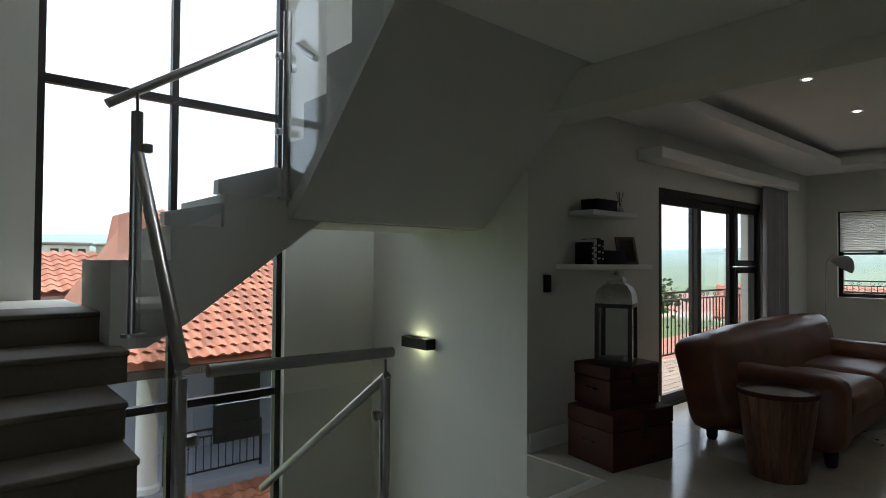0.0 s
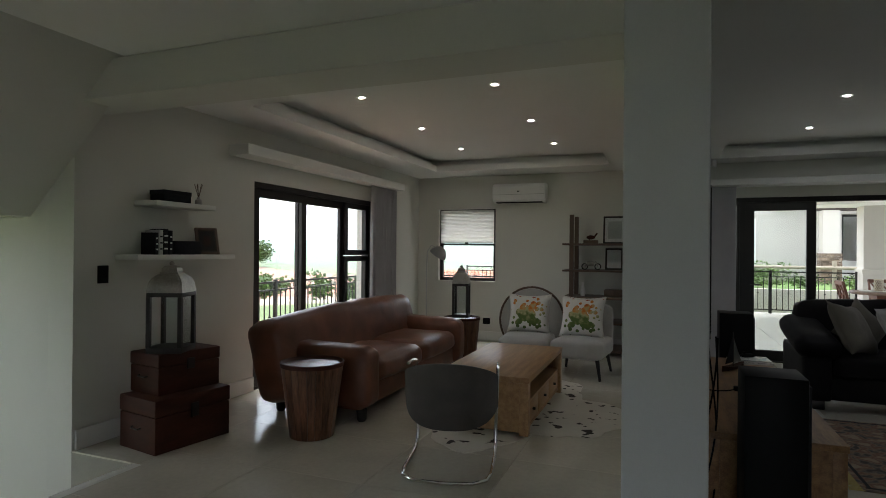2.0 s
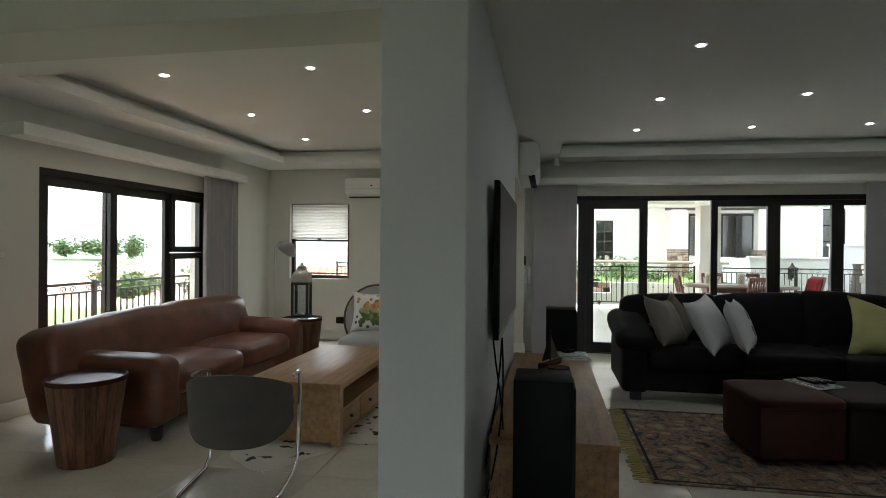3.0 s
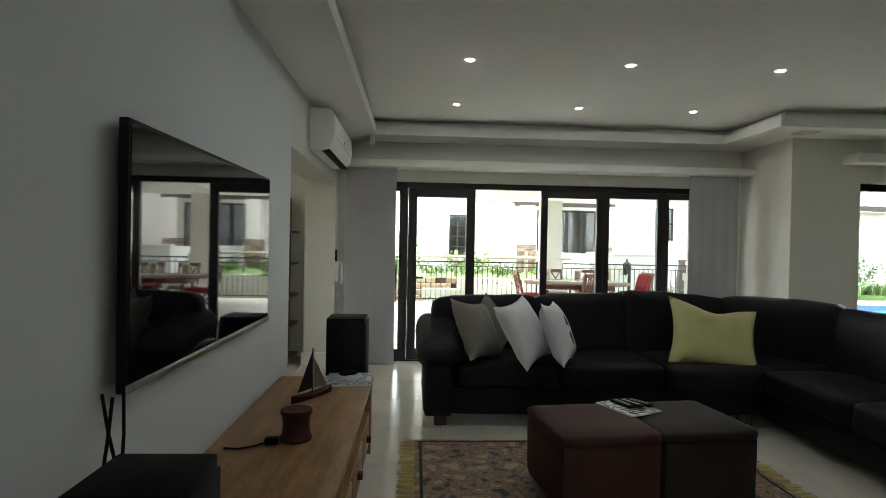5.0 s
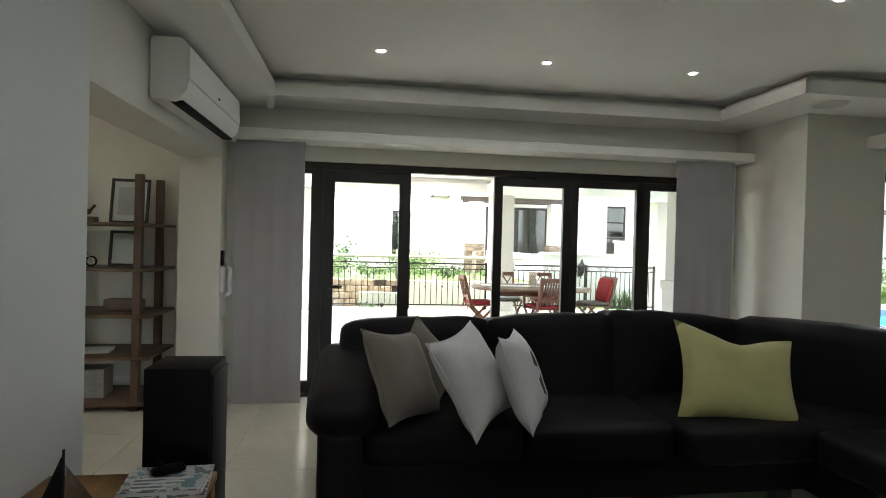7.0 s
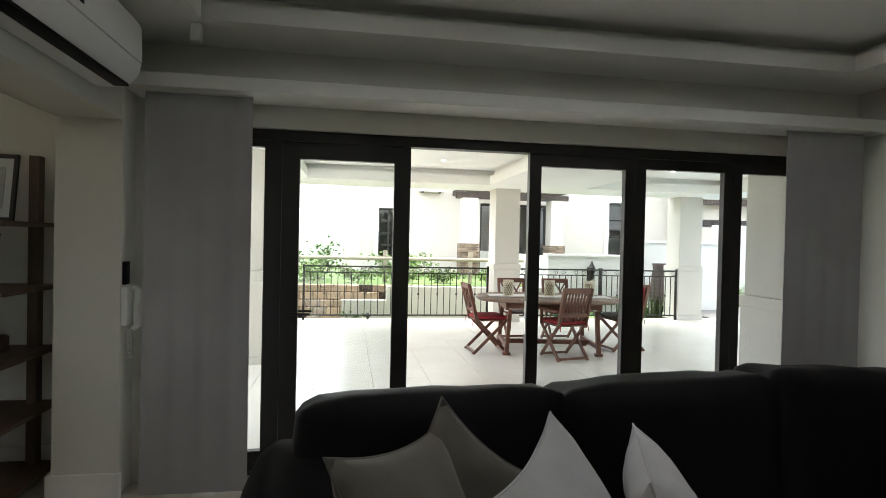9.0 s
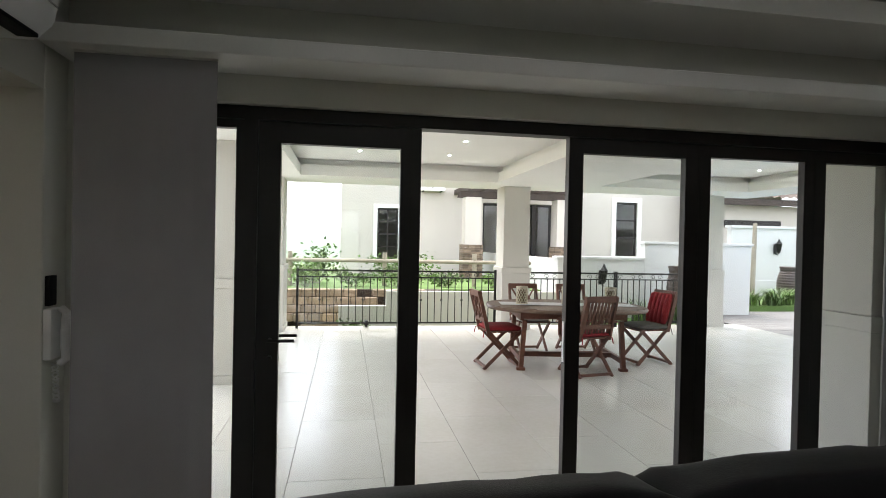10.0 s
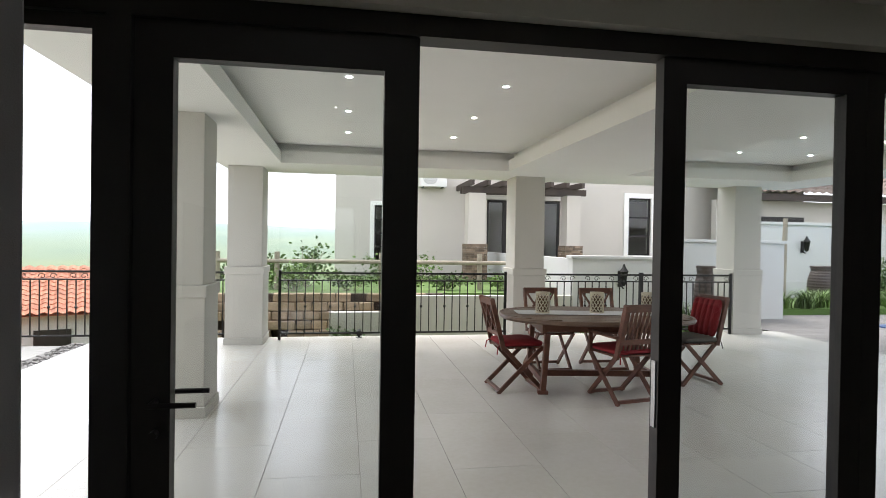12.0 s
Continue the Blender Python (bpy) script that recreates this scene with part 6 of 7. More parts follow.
srcf = fn["Principled BSDF"].inputs["Base Color"].links[0].from_socket
# bare red earth on the slope to the north-west, pale gravel on its near side
ell = fn.new("ShaderNodeVectorMath")
ell.operation = "MULTIPLY_ADD"
turned = fn.new("ShaderNodeVectorRotate")
turned.rotation_type = "Z_AXIS"
turned.inputs["Angle"].default_value = radians(-40.5)
fl2.new(geo.outputs["Position"], turned.inputs["Vector"])
fl2.new(turned.outputs[0], ell.inputs[0])
ell.inputs[1].default_value, ell.inputs[2].default_value = (1 / 75, 1 / 110, 0), (0, -1.75, 0)
far_n = fn.new("ShaderNodeTexNoise")
far_n.inputs["Scale"].default_value, far_n.inputs["Detail"].default_value = 0.02, 5
fl2.new(geo.outputs["Position"], far_n.inputs["Vector"])
edge_f = fn.new("ShaderNodeVectorMath")
edge_f.operation = "LENGTH"
fl2.new(ell.outputs[0], edge_f.inputs[0])
wob = fn.new("ShaderNodeMath")
wob.operation = "MULTIPLY_ADD"
wob.inputs[1].default_value = 0.5
fl2.new(far_n.outputs["Fac"], wob.inputs[0])
fl2.new(edge_f.outputs["Value"], wob.inputs[2])
earth_f = fn.new("ShaderNodeMapRange")
earth_f.inputs["From Min"].default_value, earth_f.inputs["From Max"].default_value = 1.18, 1.3
earth_f.inputs["To Min"].default_value, earth_f.inputs["To Max"].default_value = 1.0, 0.0
fl2.new(wob.outputs[0], earth_f.inputs["Value"])
near_f = fn.new("ShaderNodeMapRange")
near_f.inputs["From Min"].default_value, near_f.inputs["From Max"].default_value = 95, 130
fl2.new(ln.outputs["Value"], near_f.inputs["Value"])
earth_c, earth_m = fn.new("ShaderNodeMix"), fn.new("ShaderNodeMix")
earth_c.data_type = earth_m.data_type = "RGBA"
earth_c.inputs[6].default_value, earth_c.inputs[7].default_value = (0.42, 0.36, 0.28, 1), (0.36, 0.155, 0.1, 1)
fl2.new(near_f.outputs[0], earth_c.inputs["Factor"])
fl2.new(earth_f.outputs[0], earth_m.inputs["Factor"])
fl2.new(srcf, earth_m.inputs[6])
fl2.new(earth_c.outputs[2], earth_m.inputs[7])
fl2.new(earth_m.outputs[2], mxf.inputs[6])
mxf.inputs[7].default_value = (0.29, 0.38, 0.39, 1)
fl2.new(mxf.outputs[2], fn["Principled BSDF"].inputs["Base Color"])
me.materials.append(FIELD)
tagged(new("ground", me), "rolling green farmland with haze painted on far hills", "ground", "", "structure")

# ---- terrace surroundings ----
# unseen slab, added so light bounced into the hall is grey, not green
solid("paving_south", [(-4, 12, -14, -4.3, -0.44, -0.2)], PAVING, "unseen grey slab added to bounce light into the hall", "paving")
solid("path_west", [(-3.6, -0.62, 10.4, 16.6, -0.44, -0.06)], PAVING, "grey paved path beside the terrace", "path")
bm = bmesh.new()
rng = random.Random(2)
for i in range(900):
    x, y = rng.uniform(-0.6, -0.27), rng.uniform(10.2, 16.7)
    r = rng.uniform(0.015, 0.03)
    bmesh.ops.create_icosphere(bm, subdivisions=1, radius=r, matrix=Matrix.Translation((x, y, -0.06 + rng.uniform(0, 0.02))) @ Matrix.Diagonal((1.2, 1, 0.7, 1)))
box(bm, -0.61, -0.265, 10.2, 16.7, -0.4, -0.06)
tagged(part("pebble_strip", bm, PEBBLE), "strip of grey pebbles along the terrace edge", "pebbles", "", "stuff")
solid("garden_bed", [(0.2, 7.8, 19.55, 25.5, -0.5, 0.42), (7.8, 10.7, 16.9, 18.5, -0.5, -0.1), (12.34, 30, 19.35, 21.86, -0.5, 0.08)], GRASS, "raised green garden bed behind the terrace", "garden")


def leafy(name, label, cat, x, y, z, rx, ry, rz, count, size, material, seed, stem=True, group=""):
    """A shrub of many small leaves on twigs, uneven in outline."""
    t = thing(name, label, cat, group, at=pose(x, y, z))
    rg = random.Random(seed)
    tips = []
    bm = bmesh.new()
    for i in range(max(5, int(count / 40))):
        a, u = rg.uniform(0, 6.28), rg.random()
        tip = Vector((rx * math.cos(a) * u, ry * math.sin(a) * u, rz * rg.uniform(0.45, 1.0)))
        tips.append(tip)
        rod(bm, (tip.x * 0.2, tip.y * 0.2, 0), tip, 0.012 * min(1, rz), 5, 0.004)
    part("stems", bm, LOG, t)
    bm = bmesh.new()
    for i in range(count):
        tip = rg.choice(tips)
        f = rg.uniform(0.35, 1.08)
        p = tip * f + Vector((rg.gauss(0, 0.14) * rx, rg.gauss(0, 0.14) * ry, rg.gauss(0, 0.1) * rz))
        p.z = max(0.01, p.z)
        d = Vector((rg.gauss(0, 1), rg.gauss(0, 1), rg.uniform(-0.3, 1))).normalized()
        s = d.cross(Vector((rg.gauss(0, 1), rg.gauss(0, 1), rg.gauss(0, 1)))).normalized()
        L, W = size * rg.uniform(0.6, 1.3), size * rg.uniform(0.25, 0.45)
        q = [bm.verts.new(p), bm.verts.new(p + d * L * 0.5 + s * W), bm.verts.new(p + d * L), bm.verts.new(p + d * L * 0.5 - s * W)]
        bm.faces.new(q)
    part("leaves", bm, material, t)
    return t


def blades(name, label, x, y, z, r, h, n, material, seed):
    """A clump of arching strap leaves."""
    t = thing(name, label, "plant", "strap-leaf plants", at=pose(x, y, z))
    rg = random.Random(seed)
    bm = bmesh.new()
    for i in range(n):
        a, L = rg.uniform(0, 6.28), h * rg.uniform(0.6, 1.2)
        o = Vector((rg.gauss(0, r * 0.25), rg.gauss(0, r * 0.25), 0))
        out = Vector((math.cos(a), math.sin(a), 0))
        side = Vector((-out.y, out.x, 0))
        prev = None
        for k in range(5):
            u = k / 4
            p = o + out * (r * 1.2 * u * u) + Vector((0, 0, L * (u - 0.45 * u * u)))
            w = 0.018 * (1 - u * 0.9)
            cur = (bm.verts.new(p - side * w), bm.verts.new(p + side * w))
            if prev:
                bm.faces.new((prev[0], prev[1], cur[1], cur[0]))
            prev = cur
    part("leaves", bm, material, t, smooth=60)


leafy("shrub", "leafy green shrub behind the terrace railing", "shrub", 2.3, 21.2, 0.4, 0.75, 0.5, 0.95, 620, 0.1, LEAF, 1)
leafy("shrub", "leafy green shrub behind the terrace railing", "shrub", 1.8, 20.6, 0.4, 0.7, 0.5, 0.7, 420, 0.1, LEAF_PALE, 2)
leafy("shrub", "low flowering shrub beside the neighbour's wall", "shrub", 4.6, 22.8, 0.4, 1.0, 0.5, 0.7, 800, 0.1, LEAF_PALE, 3)
for i, (x, y, w, h) in enumerate(((2.2, 19.9, 0.7, 0.5), (3.3, 20.1, 0.8, 0.45), (4.4, 20.0, 0.8, 0.4), (5.4, 20.2, 0.7, 0.35), (6.6, 20.2, 0.7, 0.35), (3.2, 18.0, 0.4, 0.3))):
    leafy("shrub", "low green groundcover above the retaining wall", "shrub", x, y, 0.42 if y > 19 else -0.42, w, 0.4, h, 500, 0.07, LEAF if i % 2 else LEAF_PALE, 10 + i, group="groundcover plants")
# rough block retaining wall
rw = thing("retaining_wall", "rough stacked brown concrete-block retaining wall", "retaining wall", kind="structure", at=pose(0, 0, 0))
rng = random.Random(5)
BW = 0.30
bms = []
for v in range(4):
    bm = bmesh.new()
    box(bm, -BW / 2 + 0.006, BW / 2 - 0.006, -0.12, 0.12, 0.004, 0.166, 0.018, 1)
    for q in bm.verts:
        q.co += Vector((rng.uniform(-0.008, 0.008), rng.uniform(-0.015, 0.015), rng.uniform(-0.006, 0.006)))
    bms.append(finish(bm, "block", BLOCK))
for row in range(5):
    for i in range(15):
        x = 0.5 + BW * (i + (row % 2) * 0.5)
        if rng.random() < 0.06:
            continue
        b = new("block", bms[rng.randrange(4)])
        b.parent = rw
        b.location = (x, 19.15 + 0.06 * row + rng.uniform(-0.02, 0.02), -0.42 + 0.17 * row)
        b.rotation_euler = (0, 0, rng.uniform(-0.08, 0.08))
solid("retaining_soil", [(0.2, 5.2, 19.36, 19.56, -0.5, 0.42)], SOIL, "dark soil behind the block wall", "soil")
solid("garden_wall_low", [(2.95, 3.9, 18.3, 18.46, -0.5, 0.18), (3.9, 7.56, 18.3, 18.46, -0.5, 0.48)], EXT_PAINT, "low stepped white plastered garden wall", "wall", bevel=0.006)
solid("garden_wall_mid", [(7.62, 9.66, 18.5, 18.7, -0.5, 1.19), (9.66, 12.3, 18.5, 18.7, -0.5, 1.55), (7.58, 9.66, 18.46, 18.74, 1.19, 1.25), (9.62, 12.34, 18.46, 18.74, 1.55, 1.61), (7.62, 7.74, 18.7, 25.4, -0.5, 1.19)], BOUNDARY_PAINT, "stepped white plastered garden wall with coping", "wall", bevel=0.006)
solid("garden_wall_boundary", [(14.3, 34, 21.9, 22.1, -0.5, 2.1), (14.26, 34, 21.85, 22.15, 2.1, 2.18), (12.18, 12.34, 18.7, 22.0, -0.5, 1.55), (12.34, 14.3, 21.9, 22.1, -0.5, 1.55), (14.3, 34, 21.86, 21.9, -0.5, 0.55)], BOUNDARY_PAINT, "tall white plastered boundary wall with coping", "wall", bevel=0.006)
# timber pole fence
fn1 = thing("pole_fence", "weathered round-pole fence with one top rail", "fence", at=pose(0, 20.4, 0.42))
for x in (0.6, 1.8, 4.0, 6.2, 8.4, 10.4):
    bm = bmesh.new()
    rod(bm, (x, 0, -0.2), (x, 0, 0.8), 0.06, 12, 0.055)
    part("post", bm, LOG, fn1)
for a, b in ((0.6, 1.8), (1.8, 6.2), (6.2, 10.4)):
    bm = bmesh.new()
    rod(bm, (a, -0.03, 0.6), (b, -0.03, 0.6), 0.045, 10)
    part("rail", bm, LOG, fn1)

# deck, pool
dk = thing("pool_deck", "grey timber deck boards around the pool", "deck", kind="structure", at=pose(0, 0, -0.06))
bm = bmesh.new()
box(bm, -1.9, 1.9, -0.068, 0.068, 0, 0.03)
board = finish(bm, "plank", DECK)
for i in range(68):
    y = 9.3 + 0.145 * i
    xs = (12.64, 16.44, 20.24) if not (12.9 < y < 17.5) else (12.64 - 0.0,)
    for j, x in enumerate(xs):
        b = new("plank", board)
        b.parent, b.location = dk, (x, y, 0)
        if 12.9 < y < 17.5:
            b.scale = (0.68, 1, 1)
            b.location.x = 12.05
solid("pool_basin", [(13.36, 13.5, 12.9, 17.5, -0.5, -0.01), (13.5, 22, 17.35, 17.5, -0.5, -0.01), (13.5, 22, 12.9, 13.05, -0.5, -0.01)], POOL_EDGE, "dark blue tiled pool rim", "pool")
solid("water_pool", [(13.5, 22, 13.05, 17.35, -0.5, -0.16)], WATER, "bright blue swimming pool water", "water")


def urn(x, y, z, h, r, label):
    u = thing("urn", label, "urn", "garden urns", at=pose(x, y, z))
    bm = bmesh.new()
    prof = []
    n = 40
    for i in range(n + 1):
        t = i / n
        rr = r * (0.55 + 0.45 * math.sin(math.pi * (0.12 + 0.78 * t)) ** 1.1) if t < 0.88 else r * (0.72 + 0.5 * (t - 0.88))
        rr += 0.009 * math.sin(t * 80)
        prof.append((rr, h * t))
    lathe(bm, prof, 28)
    part("body", bm, URN, u, smooth=60)
    bm = bmesh.new()
    lathe(bm, [(r * 0.66, h), (r * 0.82, h), (r * 0.84, h + 0.03), (r * 0.8, h + 0.05), (r * 0.66, h + 0.04)], 28)
    part("rim", bm, URN, u)


urn(14.95, 20.35, 0.08, 0.9, 0.32, "large ribbed brown clay urn among plants")
urn(9.98, 17.75, -0.1, 1.15, 0.21, "tall dark ribbed clay urn behind the railing")
rng = random.Random(8)
for i in range(26):
    blades("strap_plant", "green strap-leaf plant along the garden wall", 12.5 + 0.36 * i + rng.uniform(-0.1, 0.1), 19.45 + rng.uniform(-0.12, 0.5), 0.08, 0.36, 0.68, 80, LEAF_PALE if i % 3 else LEAF, 40 + i)
for i in range(5):
    blades("strap_plant", "green strap-leaf plant beside the deck", 9.2 + 0.35 * i, 17.6 + rng.uniform(-0.2, 0.3), -0.1, 0.35, 0.8, 60, LEAF, 80 + i)
for i, (x, h) in enumerate(((17.0, 1.1), (18.6, 1.3), (20.2, 1.2), (22.0, 1.0))):
    leafy("shrub", "loose leafy shrub in front of the boundary wall", "shrub", x, 20.7, 0.08, 0.8, 0.4, h, 700, 0.1, LEAF_PALE if i % 2 else LEAF, 90 + i)
palm = thing("slim_tree", "slim straight tree trunk beside the wall", "tree", at=pose(13.3, 19.7, 0.05))
bm = bmesh.new()
rod(bm, (0, 0, 0), (0.04, 0, 2.1), 0.065, 10, 0.05)
part("trunk", bm, LOG, palm)
post = thing("garden_post", "thin dark garden post by the wall", "post", at=pose(16.2, 20.2, 0.05))
bm = bmesh.new()
rod(bm, (0, 0, 0), (0, 0, 1.85), 0.05, 10)
part("pole", bm, PERGOLA, post)


def wall_lantern(x, y, z, label):
    w = thing("wall_lantern", label, "wall light", "outdoor wall lanterns", at=pose(x, y, z))
    bm = bmesh.new()
    lathe(bm, [(0.02, -0.19), (0.05, -0.15), (0.085, 0.07), (0.1, 0.09), (0.04, 0.17), (0.015, 0.24)], 6, (0, -0.16, 0))
    part("lantern_body", bm, IRON, w)
    bm = bmesh.new()
    tube(bm, [(0, 0, -0.1), (0, -0.05, -0.2), (0, -0.14, -0.24)], 0.015, 6)
    box(bm, -0.05, 0.05, -0.02, 0, -0.22, 0.1)
    part("bracket", bm, IRON, w)


wall_lantern(15.76, 21.9, 1.56, "black iron carriage lantern on the white wall")
wall_lantern(8.62, 18.5, 0.86, "black iron carriage lantern on the garden wall")


# ---- neighbouring house to the north ----
def outside_window(parent, x0, x1, z0, z1, y, rows, cols, band=0.16):
    w = new("window")
    w.parent = parent
    w.empty_display_size = 0.1
    bm = bmesh.new()
    for a, b, c, d in ((x0 - band, x0, z0 - band, z1 + band), (x1, x1 + band, z0 - band, z1 + band), (x0, x1, z1, z1 + band), (x0, x1, z0 - band, z0)):
        box(bm, a, b, y - 0.05, y + 0.0, c, d)
    part("surround", bm, TRIM, w)
    bm = bmesh.new()
    t = 0.05
    for i in range(cols + 1):
        x = x0 + (x1 - x0 - t) * i / cols
        box(bm, x, x + t, y + 0.04, y + 0.1, z0, z1)
    for j in range(rows + 1):
        z = z0 + (z1 - z0 - t) * j / rows
        box(bm, x0, x1, y + 0.045, y + 0.095, z, z + t)
    part("window_frame", bm, FRAME, w)
    pane("pane", x0, x1, y + 0.068, y + 0.072, z0, z1, w)


def punched_wall(x0, x1, y0, y1, z0, z1, holes):
    """Boxes of a wall along x with rectangular holes (hx0, hx1, hz0, hz1), in order of x."""
    out, x = [], x0
    for hx0, hx1, hz0, hz1 in holes:
        out.append((x, hx0, y0, y1, z0, z1))
        if hz0 > z0:
            out.append((hx0, hx1, y0, y1, z0, hz0))
        out.append((hx0, hx1, y0, y1, hz1, z1))
        x = hx1
    out.append((x, x1, y0, y1, z0, z1))
    return out


nh = thing("neighbour_house", "beige plastered two-storey house with dark windows", "house", at=pose(0, 0, 0))
HOLES = [(4.08, 4.76, 0.88, 2.58), (7.62, 10.06, 0.4, 2.86), (12.42, 13.22, 1.14, 3.03), (15.5, 15.98, 1.71, 2.95)]
solid("wall", punched_wall(2.9, 19.0, 25.5, 25.75, -1, 6.5, HOLES) + [(2.9, 3.15, 25.75, 36, -1, 6.5), (18.75, 19.0, 25.75, 36, -1, 6.5), (3.15, 18.75, 29.0, 29.2, -1, 6.5)], NEIGHBOUR_PAINT, parent=nh)
solid("ceiling_slab", [(3.15, 18.75, 25.75, 29.0, 3.2, 3.35)], ROOM_DARK, parent=nh)
solid("roof", [(2.5, 19.5, 25.0, 36.5, 6.5, 6.7)], GREY_TILE, parent=nh)
outside_window(nh, 4.08, 4.76, 0.88, 2.58, 25.5, 4, 2, band=0.13)
outside_window(nh, 12.42, 13.22, 1.14, 3.03, 25.5, 3, 1)
outside_window(nh, 15.5, 15.98, 1.71, 2.95, 25.5, 1, 1, band=0.001)
for i in range(4):
    x = 7.62 + 0.61 * i
    framed(nh, "y", 25.6, x, x + 0.605, 0.42, 2.84, w=0.07, d=0.06)
for x0, x1 in ((6.6, 7.22), (9.55, 10.1)):
    bm = bmesh.new()
    box(bm, x0 + 0.06, x1 - 0.06, 23.8, 24.3, 1.38, 2.9)
    part("porch_column", bm, NEIGHBOUR_PAINT, nh)
    bm = bmesh.new()
    rg = random.Random(int(x0 * 10))
    z = 0.4
    while z < 1.38:
        h = rg.uniform(0.05, 0.1)
        x = x0
        while x < x1 - 0.02:
            w = min(rg.uniform(0.12, 0.3), x1 - x)
            box(bm, x + 0.004, x + w - 0.004, 23.75 + rg.uniform(-0.02, 0.02), 24.35, z + 0.003, z + h - 0.003)
            x += w
        z += h
    tagged(part("stone_base", bm, STONE, nh, "stacked brown stone base"), kind="stuff")
for y in (23.9, 24.25):
    bm = bmesh.new()
    box(bm, 6.5, 10.22, y - 0.05, y + 0.05, 2.9, 3.08)
    part("pergola_beam", bm, PERGOLA, nh)
for i in range(8):
    bm = bmesh.new()
    box(bm, 6.62 + 0.46 * i, 6.71 + 0.46 * i, 23.3, 25.5, 3.08, 3.24)
    part("pergola_rafter", bm, PERGOLA, nh)
ac2 = thing("outdoor_unit", "white outdoor air-conditioning unit on the wall", "air conditioner", at=pose(5.84, 25.5, 3.14))
bm = bmesh.new()
box(bm, -0.42, 0.42, -0.35, -0.02, 0.03, 0.6, 0.02)
part("casing", bm, PLASTIC, ac2)
bm = bmesh.new()
for r in (0.06, 0.11, 0.16, 0.21):
    tube(bm, [(-0.1 + r * math.cos(a), -0.356, 0.32 + r * math.sin(a)) for a in [2 * math.pi * i / 24 for i in range(24)]], 0.006, 4, closed=True)
part("fan_grille", bm, IRON, ac2)
bm = bmesh.new()
for x in (-0.3, 0.3):
    box(bm, x - 0.02, x + 0.02, -0.34, 0, 0, 0.03)
part("bracket", bm, IRON, ac2)


# ---- tiled roofs ----
def tile_mesh(w, L, material):
    bm = bmesh.new()
    n = 8
    top = [[bm.verts.new((w * i / n, y, w * 0.11 * (1 + math.sin(2 * math.pi * i / n - 0.9)) + zz)) for i in range(n + 1)] for y, zz in ((0, 0.03), (L * 1.12, 0.004))]
    low = [[bm.verts.new(v.co - Vector((0, 0, 0.018))) for v in r] for r in top]
    for i in range(n):
        bm.faces.new((top[0][i], top[0][i + 1], top[1][i + 1], top[1][i]))
        bm.faces.new((low[0][i + 1], low[0][i], top[0][i], top[0][i + 1])[::-1])
    return finish(bm, "roof_tile", material, 50)


def tile_roof(parent, origin, across, up, cols, rows, material, w=0.3, L=0.36, pieces=False, skew=0.0):
    across, up = Vector(across).normalized(), Vector(up).normalized()
    nrm = across.cross(up)
    m = Matrix((across, up, nrm)).transposed().to_4x4()
    mesh = tile_mesh(w, L, material)
    if pieces:
        for j in range(rows):
            for i in range(cols):
                t = new("roof_tile", mesh)
                t.parent = parent
                t.matrix_local = Matrix.Translation(Vector(origin) + across * (w * i + skew * j) + up * (L * j) + nrm * 0.02) @ m
        return
    bm = bmesh.new()
    for j in range(rows):
        for i in range(cols):
            k = len(bm.verts)
            bm.from_mesh(mesh)
            bm.verts.ensure_lookup_table()
            tm = Matrix.Translation(Vector(origin) + across * (w * i + skew * j) + up * (L * j) + nrm * 0.02) @ m
            for v in bm.verts[k:]:
                v.co = tm @ v.co
    tagged(part("roof_tiles", bm, material, parent, smooth=50), kind="stuff")


h2 = thing("garden_house", "low beige garden building with a tiled roof", "house", at=pose(0, 0, 0))
solid("wall", [(15.0, 34, 24.6, 24.85, -0.5, 3.0)], NEIGHBOUR_PAINT, parent=h2)
solid("fascia", [(14.8, 34, 24.1, 24.2, 2.98, 3.2)], PERGOLA, parent=h2)
solid("slot_window", [(15.4, 18.2, 24.57, 24.6, 2.22, 2.48)], FRAME, parent=h2)
tile_roof(h2, (14.8, 24.05, 3.2), (1, 0, 0), (0, 0.9, 0.42), 60, 10, GREY_TILE)

# houses below the stairwell window and the balcony
hw = thing("lower_house", "plastered house, shade in its grey walls, terracotta tiled roof", "house", at=pose(0, 0, 0))
solid("wall", [(-14, -10.6, 2.6, 9.0, -5.2, -0.1)], LOWER_SHADED_PAINT, parent=hw)
solid("roof_deck", [(-10.6, -7.55, 2.42, 9.4, -0.18, -0.07)], PERGOLA, parent=hw)
bm = bmesh.new()
eave = [bm.verts.new(p) for p in ((-7.6, 2.42, -0.06), (-7.6, 9.4, -0.06), (-15.2, 9.4, -0.06), (-15.2, 2.42, -0.06))]
top = [bm.verts.new(p) for p in ((-11.4, 3.3, 2.24), (-11.4, 9.4, 2.24))]
for f in ((eave[0], eave[1], top[1], top[0]), (eave[2], eave[3], top[0], top[1]), (eave[3], eave[0], top[0]), (eave[1], eave[2], top[1]), (eave[3], eave[2], eave[1], eave[0])):
    bm.faces.new(f)
part("roof_body", bm, TERRACOTTA, hw, smooth=None)
tile_roof(hw, (-7.55, 2.42, 0.0), (0, 1, 0), (-3.8, 0, 2.3), 37, 8, TERRACOTTA, w=0.165, L=0.2, pieces=True, skew=0.04)
tile_roof(hw, (-7.55 - 0.8556 * 0.2 * 8, 2.42 + 0.04 * 8, 0.5179 * 0.2 * 8), (0, 1, 0), (-3.8, 0, 2.3), 35, 14, TERRACOTTA, w=0.165, L=0.2, skew=0.04)
solid("balcony_slab", [(-10.6, -8.8, 1.5, 6.5, -2.3, -2.14)], LOWER_SHADED_PAINT, parent=hw)
bm = bmesh.new()
